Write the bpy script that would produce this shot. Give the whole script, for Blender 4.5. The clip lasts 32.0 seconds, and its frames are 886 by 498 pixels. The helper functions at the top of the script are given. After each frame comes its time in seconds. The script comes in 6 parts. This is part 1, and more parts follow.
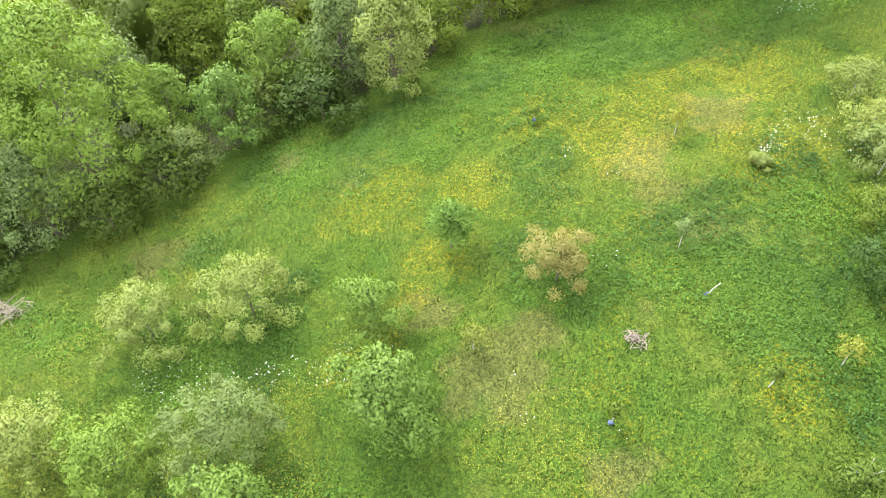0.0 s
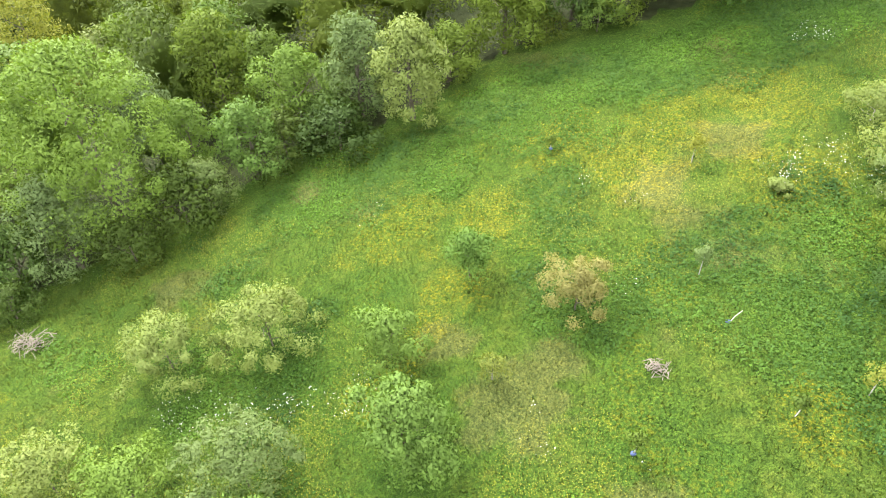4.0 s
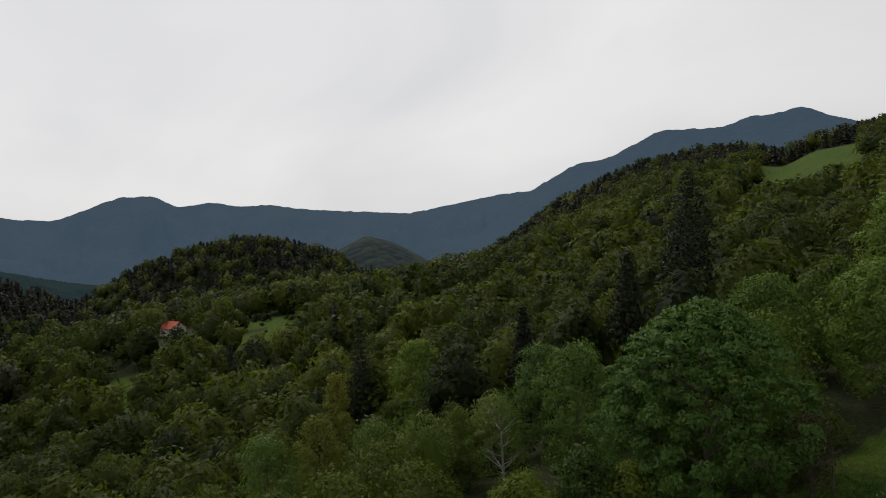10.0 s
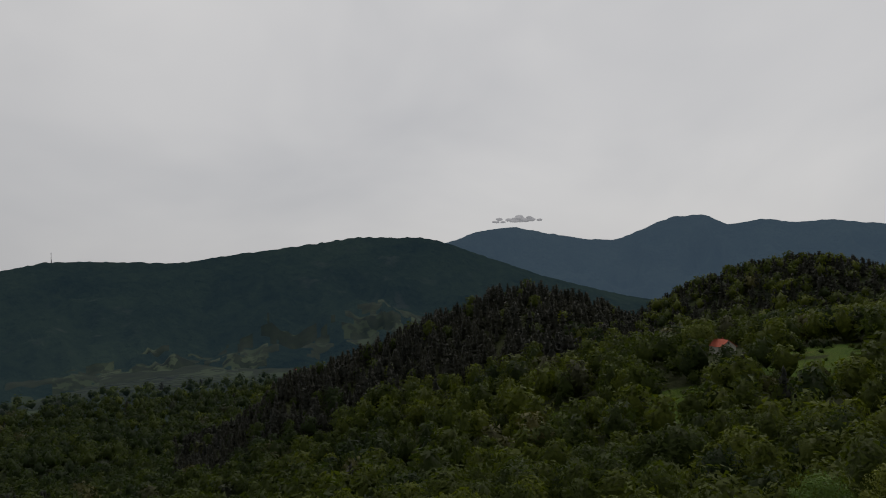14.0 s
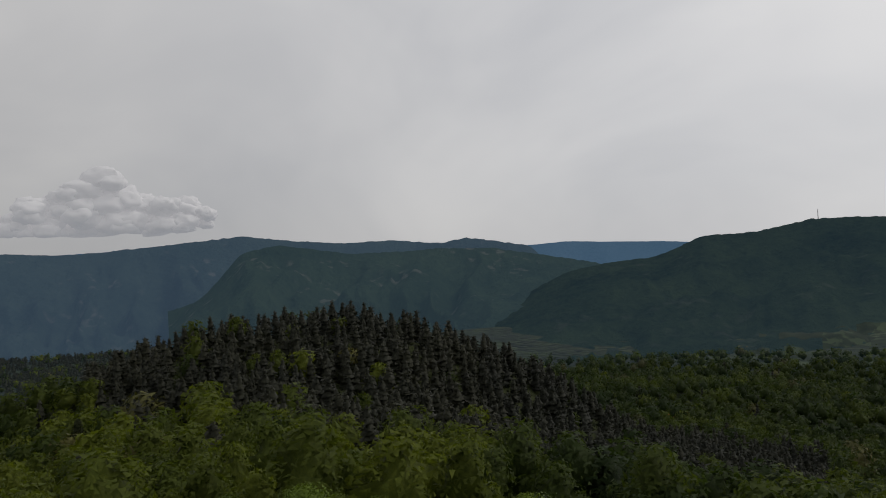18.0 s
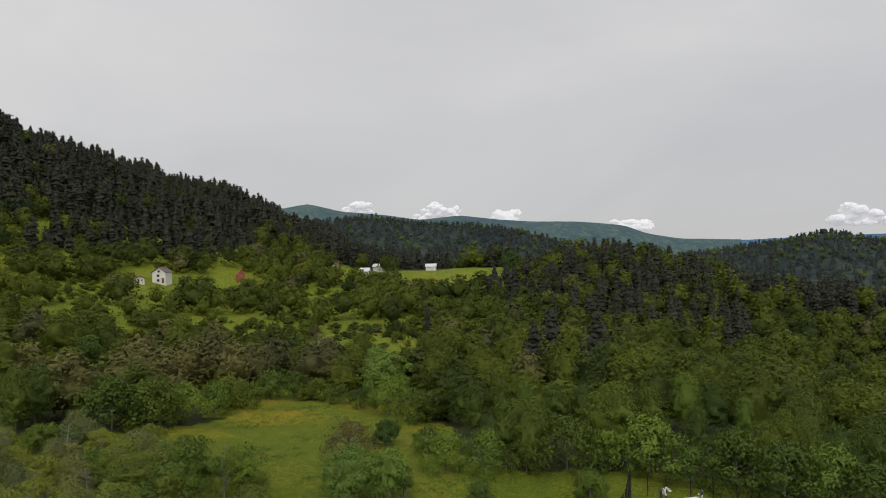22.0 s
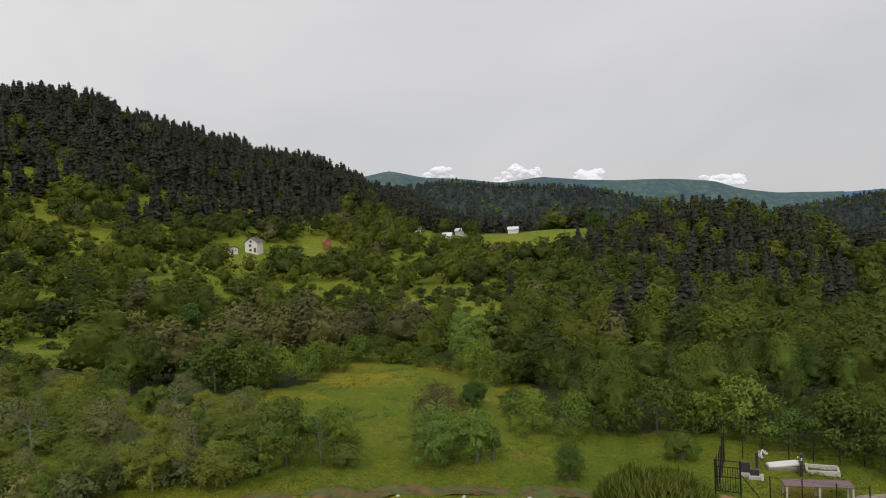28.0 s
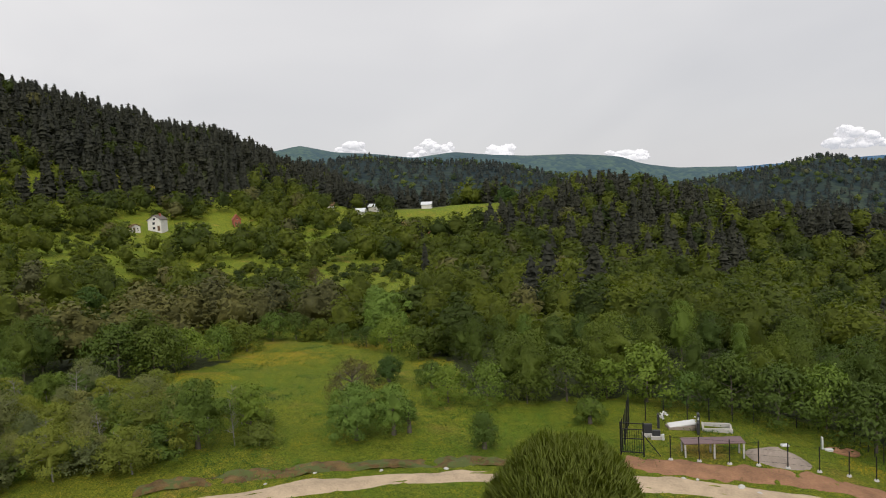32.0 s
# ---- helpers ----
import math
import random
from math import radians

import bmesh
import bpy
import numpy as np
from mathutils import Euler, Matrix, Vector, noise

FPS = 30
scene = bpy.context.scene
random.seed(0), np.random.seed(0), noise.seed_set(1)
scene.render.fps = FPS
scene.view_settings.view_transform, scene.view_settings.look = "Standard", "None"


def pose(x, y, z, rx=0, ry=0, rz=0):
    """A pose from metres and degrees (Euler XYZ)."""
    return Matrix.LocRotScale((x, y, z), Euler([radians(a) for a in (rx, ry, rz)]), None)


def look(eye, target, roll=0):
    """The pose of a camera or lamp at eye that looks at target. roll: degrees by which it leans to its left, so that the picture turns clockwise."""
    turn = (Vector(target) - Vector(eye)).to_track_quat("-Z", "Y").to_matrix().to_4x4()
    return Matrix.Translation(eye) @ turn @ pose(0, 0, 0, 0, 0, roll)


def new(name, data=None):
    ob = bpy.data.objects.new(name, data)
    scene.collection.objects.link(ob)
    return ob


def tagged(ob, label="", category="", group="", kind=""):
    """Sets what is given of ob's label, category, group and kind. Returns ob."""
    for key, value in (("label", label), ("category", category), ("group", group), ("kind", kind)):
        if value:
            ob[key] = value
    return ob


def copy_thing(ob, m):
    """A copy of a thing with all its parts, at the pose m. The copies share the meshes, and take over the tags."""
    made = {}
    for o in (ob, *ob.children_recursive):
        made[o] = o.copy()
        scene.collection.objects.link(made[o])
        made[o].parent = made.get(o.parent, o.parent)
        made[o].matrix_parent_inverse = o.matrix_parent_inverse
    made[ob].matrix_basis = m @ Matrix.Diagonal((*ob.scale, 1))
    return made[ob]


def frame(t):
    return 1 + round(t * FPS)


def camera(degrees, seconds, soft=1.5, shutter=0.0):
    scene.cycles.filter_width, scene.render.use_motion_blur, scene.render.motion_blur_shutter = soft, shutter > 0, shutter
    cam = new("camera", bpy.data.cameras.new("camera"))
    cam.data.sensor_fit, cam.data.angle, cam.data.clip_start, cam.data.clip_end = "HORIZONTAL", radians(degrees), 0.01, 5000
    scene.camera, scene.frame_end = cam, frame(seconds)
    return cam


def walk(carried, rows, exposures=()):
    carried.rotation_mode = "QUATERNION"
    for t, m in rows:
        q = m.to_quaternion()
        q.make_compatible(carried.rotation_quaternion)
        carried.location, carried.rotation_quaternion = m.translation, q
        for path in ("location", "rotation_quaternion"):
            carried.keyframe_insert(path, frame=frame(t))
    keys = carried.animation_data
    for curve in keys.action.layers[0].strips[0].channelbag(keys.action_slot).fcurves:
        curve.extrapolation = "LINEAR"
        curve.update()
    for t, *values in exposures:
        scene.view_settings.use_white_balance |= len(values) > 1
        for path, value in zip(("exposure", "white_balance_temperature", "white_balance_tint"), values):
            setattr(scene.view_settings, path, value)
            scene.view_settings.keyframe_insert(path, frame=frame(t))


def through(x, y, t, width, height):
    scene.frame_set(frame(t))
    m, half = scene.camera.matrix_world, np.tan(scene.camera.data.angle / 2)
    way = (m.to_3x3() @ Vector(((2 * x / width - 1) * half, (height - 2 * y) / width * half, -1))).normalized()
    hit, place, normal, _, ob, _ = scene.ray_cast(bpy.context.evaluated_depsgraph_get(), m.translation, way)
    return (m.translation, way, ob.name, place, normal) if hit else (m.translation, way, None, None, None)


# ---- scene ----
# The drone hovers on one spot, tilts its camera up and then turns round
cam = camera(65.02, 32.0, 1.0)
EYE = (0.0, 0.0, 20.0)
# seconds, then the turn of the camera about x, y and z in degrees
ROWS = [
    (0.0, 43.24, 0.39, 0.01),
    (0.5, 43.25, 0.52, 0.19),
    (1.0, 43.27, 0.71, 0.31),
    (1.5, 43.29, 0.87, 0.38),
    (2.0, 43.17, 1.10, 0.43),
    (2.5, 43.29, 1.22, 0.52),
    (4.5, 47.18, 1.94, 0.76),
    (5.0, 49.08, 2.10, 0.80),
    (5.5, 51.33, 2.21, 0.87),
    (6.0, 53.95, 2.29, 0.89),
    (6.5, 56.93, 2.36, 0.93),
    (7.0, 60.26, 2.48, 0.94),
    (7.5, 64.00, 2.51, 0.98),
    (8.0, 68.09, 2.56, 1.01),
    (8.5, 72.55, 2.56, 1.07),
    (9.0, 77.36, 2.55, 1.12),
    (9.5, 82.56, 2.53, 1.16),
    (10.0, 88.10, 2.55, 1.21),
    (10.5, 91.36, 2.44, 1.23),
    (11.0, 91.39, 2.49, 1.83),
    (11.5, 91.46, 2.36, 5.44),
    (12.0, 91.58, 2.20, 13.53),
    (12.5, 91.74, 2.53, 21.38),
    (13.0, 91.73, 2.33, 29.05),
    (13.5, 91.62, 2.19, 36.76),
    (14.0, 91.44, 2.28, 44.43),
    (14.5, 91.31, 2.23, 51.87),
    (16.5, 90.55, 2.13, 75.69),
    (17.0, 90.42, 2.36, 79.09),
    (17.5, 90.53, 2.83, 90.04),
    (18.0, 90.56, 2.74, 102.25),
    (18.5, 90.57, 2.69, 115.28),
    (19.0, 90.63, 2.75, 128.17),
    (19.5, 90.64, 2.61, 141.30),
    (20.0, 90.65, 2.69, 154.37),
    (20.5, 90.55, 1.98, 167.70),
    (21.0, 90.42, 1.89, 180.93),
    (21.5, 90.30, 1.93, 194.30),
    (22.0, 90.24, 1.28, 207.46),
    (22.5, 90.00, 1.48, 209.85),
    (23.0, 89.77, 1.54, 209.91),
    (23.5, 89.53, 1.71, 210.64),
    (24.0, 89.35, 1.93, 212.38),
    (24.5, 89.15, 2.07, 213.66),
    (25.0, 88.93, 2.21, 213.72),
    (25.5, 88.72, 2.37, 213.79),
    (27.5, 88.06, 2.92, 214.10),
    (28.0, 87.50, 3.02, 214.18),
    (28.5, 86.60, 3.11, 214.27),
    (29.0, 85.79, 3.22, 214.46),
    (29.5, 85.41, 3.34, 215.92),
    (30.0, 85.32, 3.36, 216.61),
    (30.5, 85.16, 3.34, 213.19),
    (31.0, 85.12, 3.36, 211.56),
    (31.5, 85.11, 3.34, 209.91),
    (32.0, 85.08, 3.30, 207.06),
]
# seconds, stops, and the white balance, which drifts towards warm as the sky comes into view
EXPOSURES = [(0.0, 2.15, 6500, 6), (5.0, 2.15, 6500, 6), (6.5, 2.35, 6500, 6), (8.0, 2.6, 6500, 6.5), (8.6, 2.25, 6500, 7.5), (9.0, 1.42, 6500, 9), (9.5, 0.15, 6500, 11), (10.0, -1.1, 6500, 11),
             (10.5, -1.42, 6500, 11), (14.0, -1.53, 6500, 11), (15.5, -1.45, 6500, 11), (17.0, -1.33, 6500, 11), (18.0, -1.2, 6500, 11), (19.0, -1.0, 6500, 11), (20.0, -0.69, 6500, 11), (21.5, -0.45, 6500, 11),
             (25.5, -0.42, 6500, 11.3), (28.0, -0.34, 6500, 11.6), (29.5, -0.2, 6500, 12), (32.0, -0.18, 6500, 12)]
walk(cam, [(t, pose(*EYE, rx, ry, rz)) for t, rx, ry, rz in ROWS], EXPOSURES)
# ---- sky and sun ----
SUN_AZ, SUN_EL = 28.0, 48.0     # degrees: turned to the left of +y, and above the horizon


def heading(az, el=0.0):
    a, e = radians(az), radians(el)
    return Vector((-math.sin(a) * math.cos(e), math.cos(a) * math.cos(e), math.sin(e)))


def make_world():
    w = bpy.data.worlds.new("sky")
    scene.world = w
    w.use_nodes = True
    nt = w.node_tree
    nt.nodes.clear()
    n, link = nt.nodes.new, nt.links.new
    sky = n("ShaderNodeTexSky")
    sky.sky_type, sky.sun_disc = "NISHITA", False
    sky.sun_elevation, sky.sun_rotation = radians(SUN_EL), radians(-SUN_AZ)
    co = n("ShaderNodeTexCoord")
    # a thin sheet of cloud with broad soft bands
    mapn = n("ShaderNodeMapping"); mapn.inputs["Scale"].default_value = (1.0, 1.6, 2.6)
    mapn.inputs["Rotation"].default_value = (0.25, 0.2, 0.6)
    link(co.outputs["Generated"], mapn.inputs[0])
    big = n("ShaderNodeTexNoise"); big.inputs["Scale"].default_value = 1.3; big.inputs["Detail"].default_value = 4; big.inputs["Roughness"].default_value = 0.5
    big.inputs["Distortion"].default_value = 0.6
    link(mapn.outputs[0], big.inputs["Vector"])
    ramp = n("ShaderNodeValToRGB")
    ramp.color_ramp.elements[0].position, ramp.color_ramp.elements[0].color = 0.3, (0.76, 0.77, 0.79, 1)
    ramp.color_ramp.elements[1].position, ramp.color_ramp.elements[1].color = 0.7, (1.0, 0.995, 0.985, 1)
    link(big.outputs["Fac"], ramp.inputs[0])
    # brighter round the veiled sun
    dot = n("ShaderNodeVectorMath"); dot.operation = "DOT_PRODUCT"
    dot.inputs[1].default_value = heading(SUN_AZ, SUN_EL)
    link(co.outputs["Generated"], dot.inputs[0])
    glow = n("ShaderNodeMapRange"); glow.inputs["From Min"].default_value = -0.6; glow.inputs["To Min"].default_value = 0.7; glow.inputs["To Max"].default_value = 1.5
    glow.interpolation_type = "SMOOTHSTEP"
    link(dot.outputs["Value"], glow.inputs[0])
    cloud = n("ShaderNodeVectorMath"); cloud.operation = "SCALE"
    link(ramp.outputs[0], cloud.inputs[0]); link(glow.outputs[0], cloud.inputs["Scale"])
    veil = n("ShaderNodeBackground"); veil.inputs["Strength"].default_value = 1.28
    link(cloud.outputs[0], veil.inputs[0])
    clear = n("ShaderNodeBackground"); clear.inputs["Strength"].default_value = 0.1
    link(sky.outputs[0], clear.inputs[0])
    mix = n("ShaderNodeMixShader"); mix.inputs[0].default_value = 0.93
    link(clear.outputs[0], mix.inputs[1]); link(veil.outputs[0], mix.inputs[2])
    out = n("ShaderNodeOutputWorld")
    link(mix.outputs[0], out.inputs[0])


make_world()
sun = new("sun", bpy.data.lights.new("sun", "SUN"))
sun.data.energy, sun.data.angle, sun.data.color = 2.2, radians(14), (1.0, 0.95, 0.86)
sun.matrix_world = look(heading(SUN_AZ, SUN_EL) * 100, (0, 0, 0))
# ---- materials ----
def material(name, rough=0.8, metal=0.0, spec=0.3):
    m = bpy.data.materials.new(name)
    m.use_nodes = True
    b = m.node_tree.nodes["Principled BSDF"]
    b.inputs["Roughness"].default_value, b.inputs["Metallic"].default_value = rough, metal
    b.inputs["Specular IOR Level"].default_value = spec
    return m, m.node_tree, b


def ramp_of(nt, fac, stops):
    r = nt.nodes.new("ShaderNodeValToRGB")
    el = r.color_ramp.elements
    while len(el) < len(stops):
        el.new(0.5)
    for e, (p, c) in zip(el, stops):
        e.position, e.color = p, (*c, 1)
    nt.links.new(fac, r.inputs[0])
    return r.outputs[0]


def noise_of(nt, scale, detail=4, rough=0.55, coords="Object"):
    co = nt.nodes.new("ShaderNodeTexCoord")
    n = nt.nodes.new("ShaderNodeTexNoise")
    n.inputs["Scale"].default_value, n.inputs["Detail"].default_value, n.inputs["Roughness"].default_value = scale, detail, rough
    nt.links.new(co.outputs[coords], n.inputs["Vector"])
    return n.outputs["Fac"]


def mix_of(nt, fac, a, b, blend="MIX"):
    m = nt.nodes.new("ShaderNodeMix")
    m.data_type, m.blend_type = "RGBA", blend
    for sock, v in ((m.inputs[0], fac), (m.inputs[6], a), (m.inputs[7], b)):
        if isinstance(v, bpy.types.NodeSocket):
            nt.links.new(v, sock)
        elif isinstance(v, tuple):
            sock.default_value = (*v, 1)
        else:
            sock.default_value = v
    return m.outputs[2]


def math_of(nt, op, a, b=0.0, c=0.0):
    m = nt.nodes.new("ShaderNodeMath")
    m.operation = op
    for sock, v in zip(m.inputs, (a, b, c)):
        if isinstance(v, bpy.types.NodeSocket):
            nt.links.new(v, sock)
        else:
            sock.default_value = v
    return m.outputs[0]


def step_of(nt, fac, lo, hi):
    m = nt.nodes.new("ShaderNodeMapRange")
    m.interpolation_type = "SMOOTHSTEP"
    m.inputs["From Min"].default_value, m.inputs["From Max"].default_value = lo, hi
    nt.links.new(fac, m.inputs[0])
    return m.outputs[0]


def bump_of(nt, b, fac, strength, distance):
    n = nt.nodes.new("ShaderNodeBump")
    n.inputs["Strength"].default_value, n.inputs["Distance"].default_value = strength, distance
    nt.links.new(fac, n.inputs["Height"])
    nt.links.new(n.outputs[0], b.inputs["Normal"])


def leaf_material(name, dark, light, through=0.28, mottle=0.0, many=False):
    """Leaves: colour varies leaf by leaf and plant by plant; some light comes through them. mottle: breadth of the sprays in metres."""
    m, nt, b = material(name, 0.6, 0, 0.12)
    geo, info = nt.nodes.new("ShaderNodeNewGeometry"), nt.nodes.new("ShaderNodeObjectInfo")
    tint = nt.nodes.new("ShaderNodeAttribute")
    tint.attribute_name = "tint"
    dark, light = tuple(0.62 * a + 0.38 * b for a, b in zip(dark, light)), tuple(0.38 * a + 0.62 * b for a, b in zip(dark, light))
    col = ramp_of(nt, geo.outputs["Random Per Island"], [(0.0, dark), (1.0, light)])
    if many == "needles":
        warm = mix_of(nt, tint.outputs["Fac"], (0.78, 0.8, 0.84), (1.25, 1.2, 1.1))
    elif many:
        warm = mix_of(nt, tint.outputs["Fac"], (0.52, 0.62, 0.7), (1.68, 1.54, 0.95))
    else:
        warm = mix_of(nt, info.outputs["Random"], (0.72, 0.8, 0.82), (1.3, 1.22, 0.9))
    col = mix_of(nt, 1.0, col, warm, "MULTIPLY")
    if mottle:
        spray = noise_of(nt, 1.0 / mottle, 3, 0.65)
        col = mix_of(nt, 1.0, col, ramp_of(nt, spray, [(0.36, (0.8, 0.82, 0.85)), (0.64, (1.2, 1.18, 1.1))]), "MULTIPLY")
        bump_of(nt, b, spray, 0.35, mottle * 0.6)
    nt.links.new(col, b.inputs["Base Color"])
    tr = nt.nodes.new("ShaderNodeBsdfTranslucent")
    lit = mix_of(nt, 1.0, col, (1.25, 1.3, 0.6), "MULTIPLY")
    nt.links.new(lit, tr.inputs[0])
    mx = nt.nodes.new("ShaderNodeMixShader")
    mx.inputs[0].default_value = through
    nt.links.new(b.outputs[0], mx.inputs[1])
    nt.links.new(tr.outputs[0], mx.inputs[2])
    nt.links.new(mx.outputs[0], nt.nodes["Material Output"].inputs[0])
    return m


def plain(name, colour, rough=0.8, metal=0.0, vary=0.25, scale=3.0, bump=0.0, spec=0.3):
    """One colour with stains at two scales."""
    m, nt, b = material(name, rough, metal, spec)
    lo, hi = tuple(c * (1 - vary) for c in colour), tuple(min(1.0, c * (1 + vary)) for c in colour)
    a, f = noise_of(nt, scale), noise_of(nt, scale * 9, 3)
    fac = math_of(nt, "ADD", math_of(nt, "MULTIPLY", a, 0.65), math_of(nt, "MULTIPLY", f, 0.35))
    nt.links.new(ramp_of(nt, fac, [(0.3, lo), (0.7, hi)]), b.inputs["Base Color"])
    if bump:
        bump_of(nt, b, f, 0.6, bump)
    return m


GREEN, DARK, BROWN, PINE = ((0.036, 0.0515, 0.01), (0.077, 0.098, 0.02)), ((0.026, 0.0395, 0.0104), (0.052, 0.0729, 0.0174)), ((0.042, 0.044, 0.022), (0.069, 0.072, 0.035)), ((0.016, 0.0175, 0.0125), (0.029, 0.0315, 0.022))
LEAF_GREEN = leaf_material("leaf_green", (0.0462, 0.075, 0.013), (0.11, 0.155, 0.03))
LEAF_LIGHT = leaf_material("leaf_light_green", (0.068, 0.115, 0.024), (0.145, 0.215, 0.05))
LEAF_GREY = leaf_material("leaf_grey_green", (0.1, 0.135, 0.042), (0.18, 0.22, 0.08))
LEAF_MAPLE = leaf_material("maple_leaves", (0.046, 0.092, 0.021), (0.1, 0.17, 0.045))
LEAF_OLD = leaf_material("old_orchard_leaves", (0.105, 0.125, 0.023), (0.185, 0.21, 0.046), 0.42)
LEAF_OLD_GREY = leaf_material("lichen_grey_leaves", (0.09, 0.1, 0.036), (0.16, 0.17, 0.07))
LEAF_DARK = leaf_material("leaf_dark_green", (0.0308, 0.058, 0.013), (0.0715, 0.115, 0.025))
LEAF_TAN = leaf_material("leaf_tan", (0.12, 0.115, 0.042), (0.215, 0.195, 0.08))
LEAF_BROWN = leaf_material("bud_brown", (0.04, 0.034, 0.019), (0.08, 0.066, 0.034))
LEAF_YELLOW = leaf_material("leaf_yellow_green", (0.105, 0.12, 0.022), (0.175, 0.19, 0.04))
NEEDLES = leaf_material("needles", (0.014, 0.018, 0.01), (0.034, 0.043, 0.022), 0.12)
WOODS = {band: [leaf_material("woods_green_" + band, *GREEN, 0.42, c, True), leaf_material("woods_dark_" + band, *DARK, 0.42, c, True),
                leaf_material("woods_brown_" + band, *BROWN, 0.2, c, True), leaf_material("woods_pine_" + band, *PINE, 0.1, c, "needles")]
         for band, c in (("near", 0.45), ("mid", 0.8), ("far", 1.6), ("distant", 3.0))}
# the distant trees glow bluish, standing in for haze before them
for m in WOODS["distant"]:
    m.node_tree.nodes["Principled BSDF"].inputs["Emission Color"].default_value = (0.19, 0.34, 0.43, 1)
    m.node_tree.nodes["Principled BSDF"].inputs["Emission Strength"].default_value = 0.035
FRONT = [leaf_material("front_green", (0.04, 0.0585, 0.0096), (0.092, 0.124, 0.022)), leaf_material("front_light", (0.0609, 0.0957, 0.0157), (0.122, 0.174, 0.0313)),
         leaf_material("front_grey", (0.082, 0.108, 0.036), (0.15, 0.182, 0.07)), leaf_material("front_dark", (0.029, 0.049, 0.01), (0.062, 0.094, 0.019))]
BARK = plain("bark", (0.1, 0.085, 0.065), 0.95, 0, 0.4, 4.0, 0.02)
PALE_WOOD = plain("weathered_wood", (0.3, 0.28, 0.25), 0.95, 0, 0.3, 4.0, 0.01)


# patches in the flowering meadow, as x, y and radius
DRY_SPOTS = [(1.7, 12.9, 2.0), (8.2, 23.0, 1.5), (-7.7, 26.6, 0.9), (3.2, 14.2, 1.1), (5.0, 9.0, 0.9), (-13.0, 21.0, 1.2), (12.0, 26.0, 1.6), (-0.6, 15.8, 1.0)]
# lush herbs; beyond y 30 also painted dark for the wood's shade
LUSH_SHADE_SPOTS = [(-10.8, 14.3, 1.9), (-6.6, 15.6, 1.9), (-1.8, 10.4, 1.8), (11.9, 14.7, 2.3), (8.9, 18.6, 2.0), (13.0, 12.0, 2.4), (4.0, 16.0, 2.0), (4.0, 31.5, 4.0), (8.0, 33.5, 4.0), (12.5, 34.5, 4.5), (17.0, 36.5, 5.0), (21.0, 38.5, 4.0), (-5.0, 28.0, 2.0)]
FLOWER_SPOTS = [(-0.4, 18.5, 1.3), (4.9, 27.1, 2.4), (7.2, 24.6, 2.2), (14.0, 22.6, 2.6), (-2.8, 14.0, 1.3), (10.6, 11.4, 1.4), (14.2, 29.0, 2.8), (-3.2, 23.0, 2.4), (1.2, 22.5, 1.8), (9.5, 27.8, 2.2), (-1.5, 16.5, 1.0),
                (61.5, -77.4, 5.0), (45.9, -71.2, 6.0), (48.0, -43.3, 4.0), (31.5, -61.0, 4.0), (49.1, -55.9, 5.0), (58.2, -60.1, 5.0), (-3.5, -47.0, 1.2), (-4.5, -54.5, 3.0)]


def spot_of(nt, spots, ragged):
    """1 inside any of the patches, falling off over their ragged rims."""
    co = nt.nodes.new("ShaderNodeTexCoord")
    flat = nt.nodes.new("ShaderNodeVectorMath")
    flat.operation = "MULTIPLY"
    flat.inputs[1].default_value = (1, 1, 0)
    nt.links.new(co.outputs["Object"], flat.inputs[0])
    best = None
    for x, y, r in spots:
        d = nt.nodes.new("ShaderNodeVectorMath")
        d.operation = "DISTANCE"
        d.inputs[1].default_value = (x, y, 0)
        nt.links.new(flat.outputs[0], d.inputs[0])
        k = math_of(nt, "DIVIDE", d.outputs["Value"], r)
        best = k if best is None else math_of(nt, "MINIMUM", best, k)
    return step_of(nt, math_of(nt, "SUBTRACT", math_of(nt, "MULTIPLY", math_of(nt, "SUBTRACT", ragged, 0.5), 3.4), best), -1.25, -0.6)


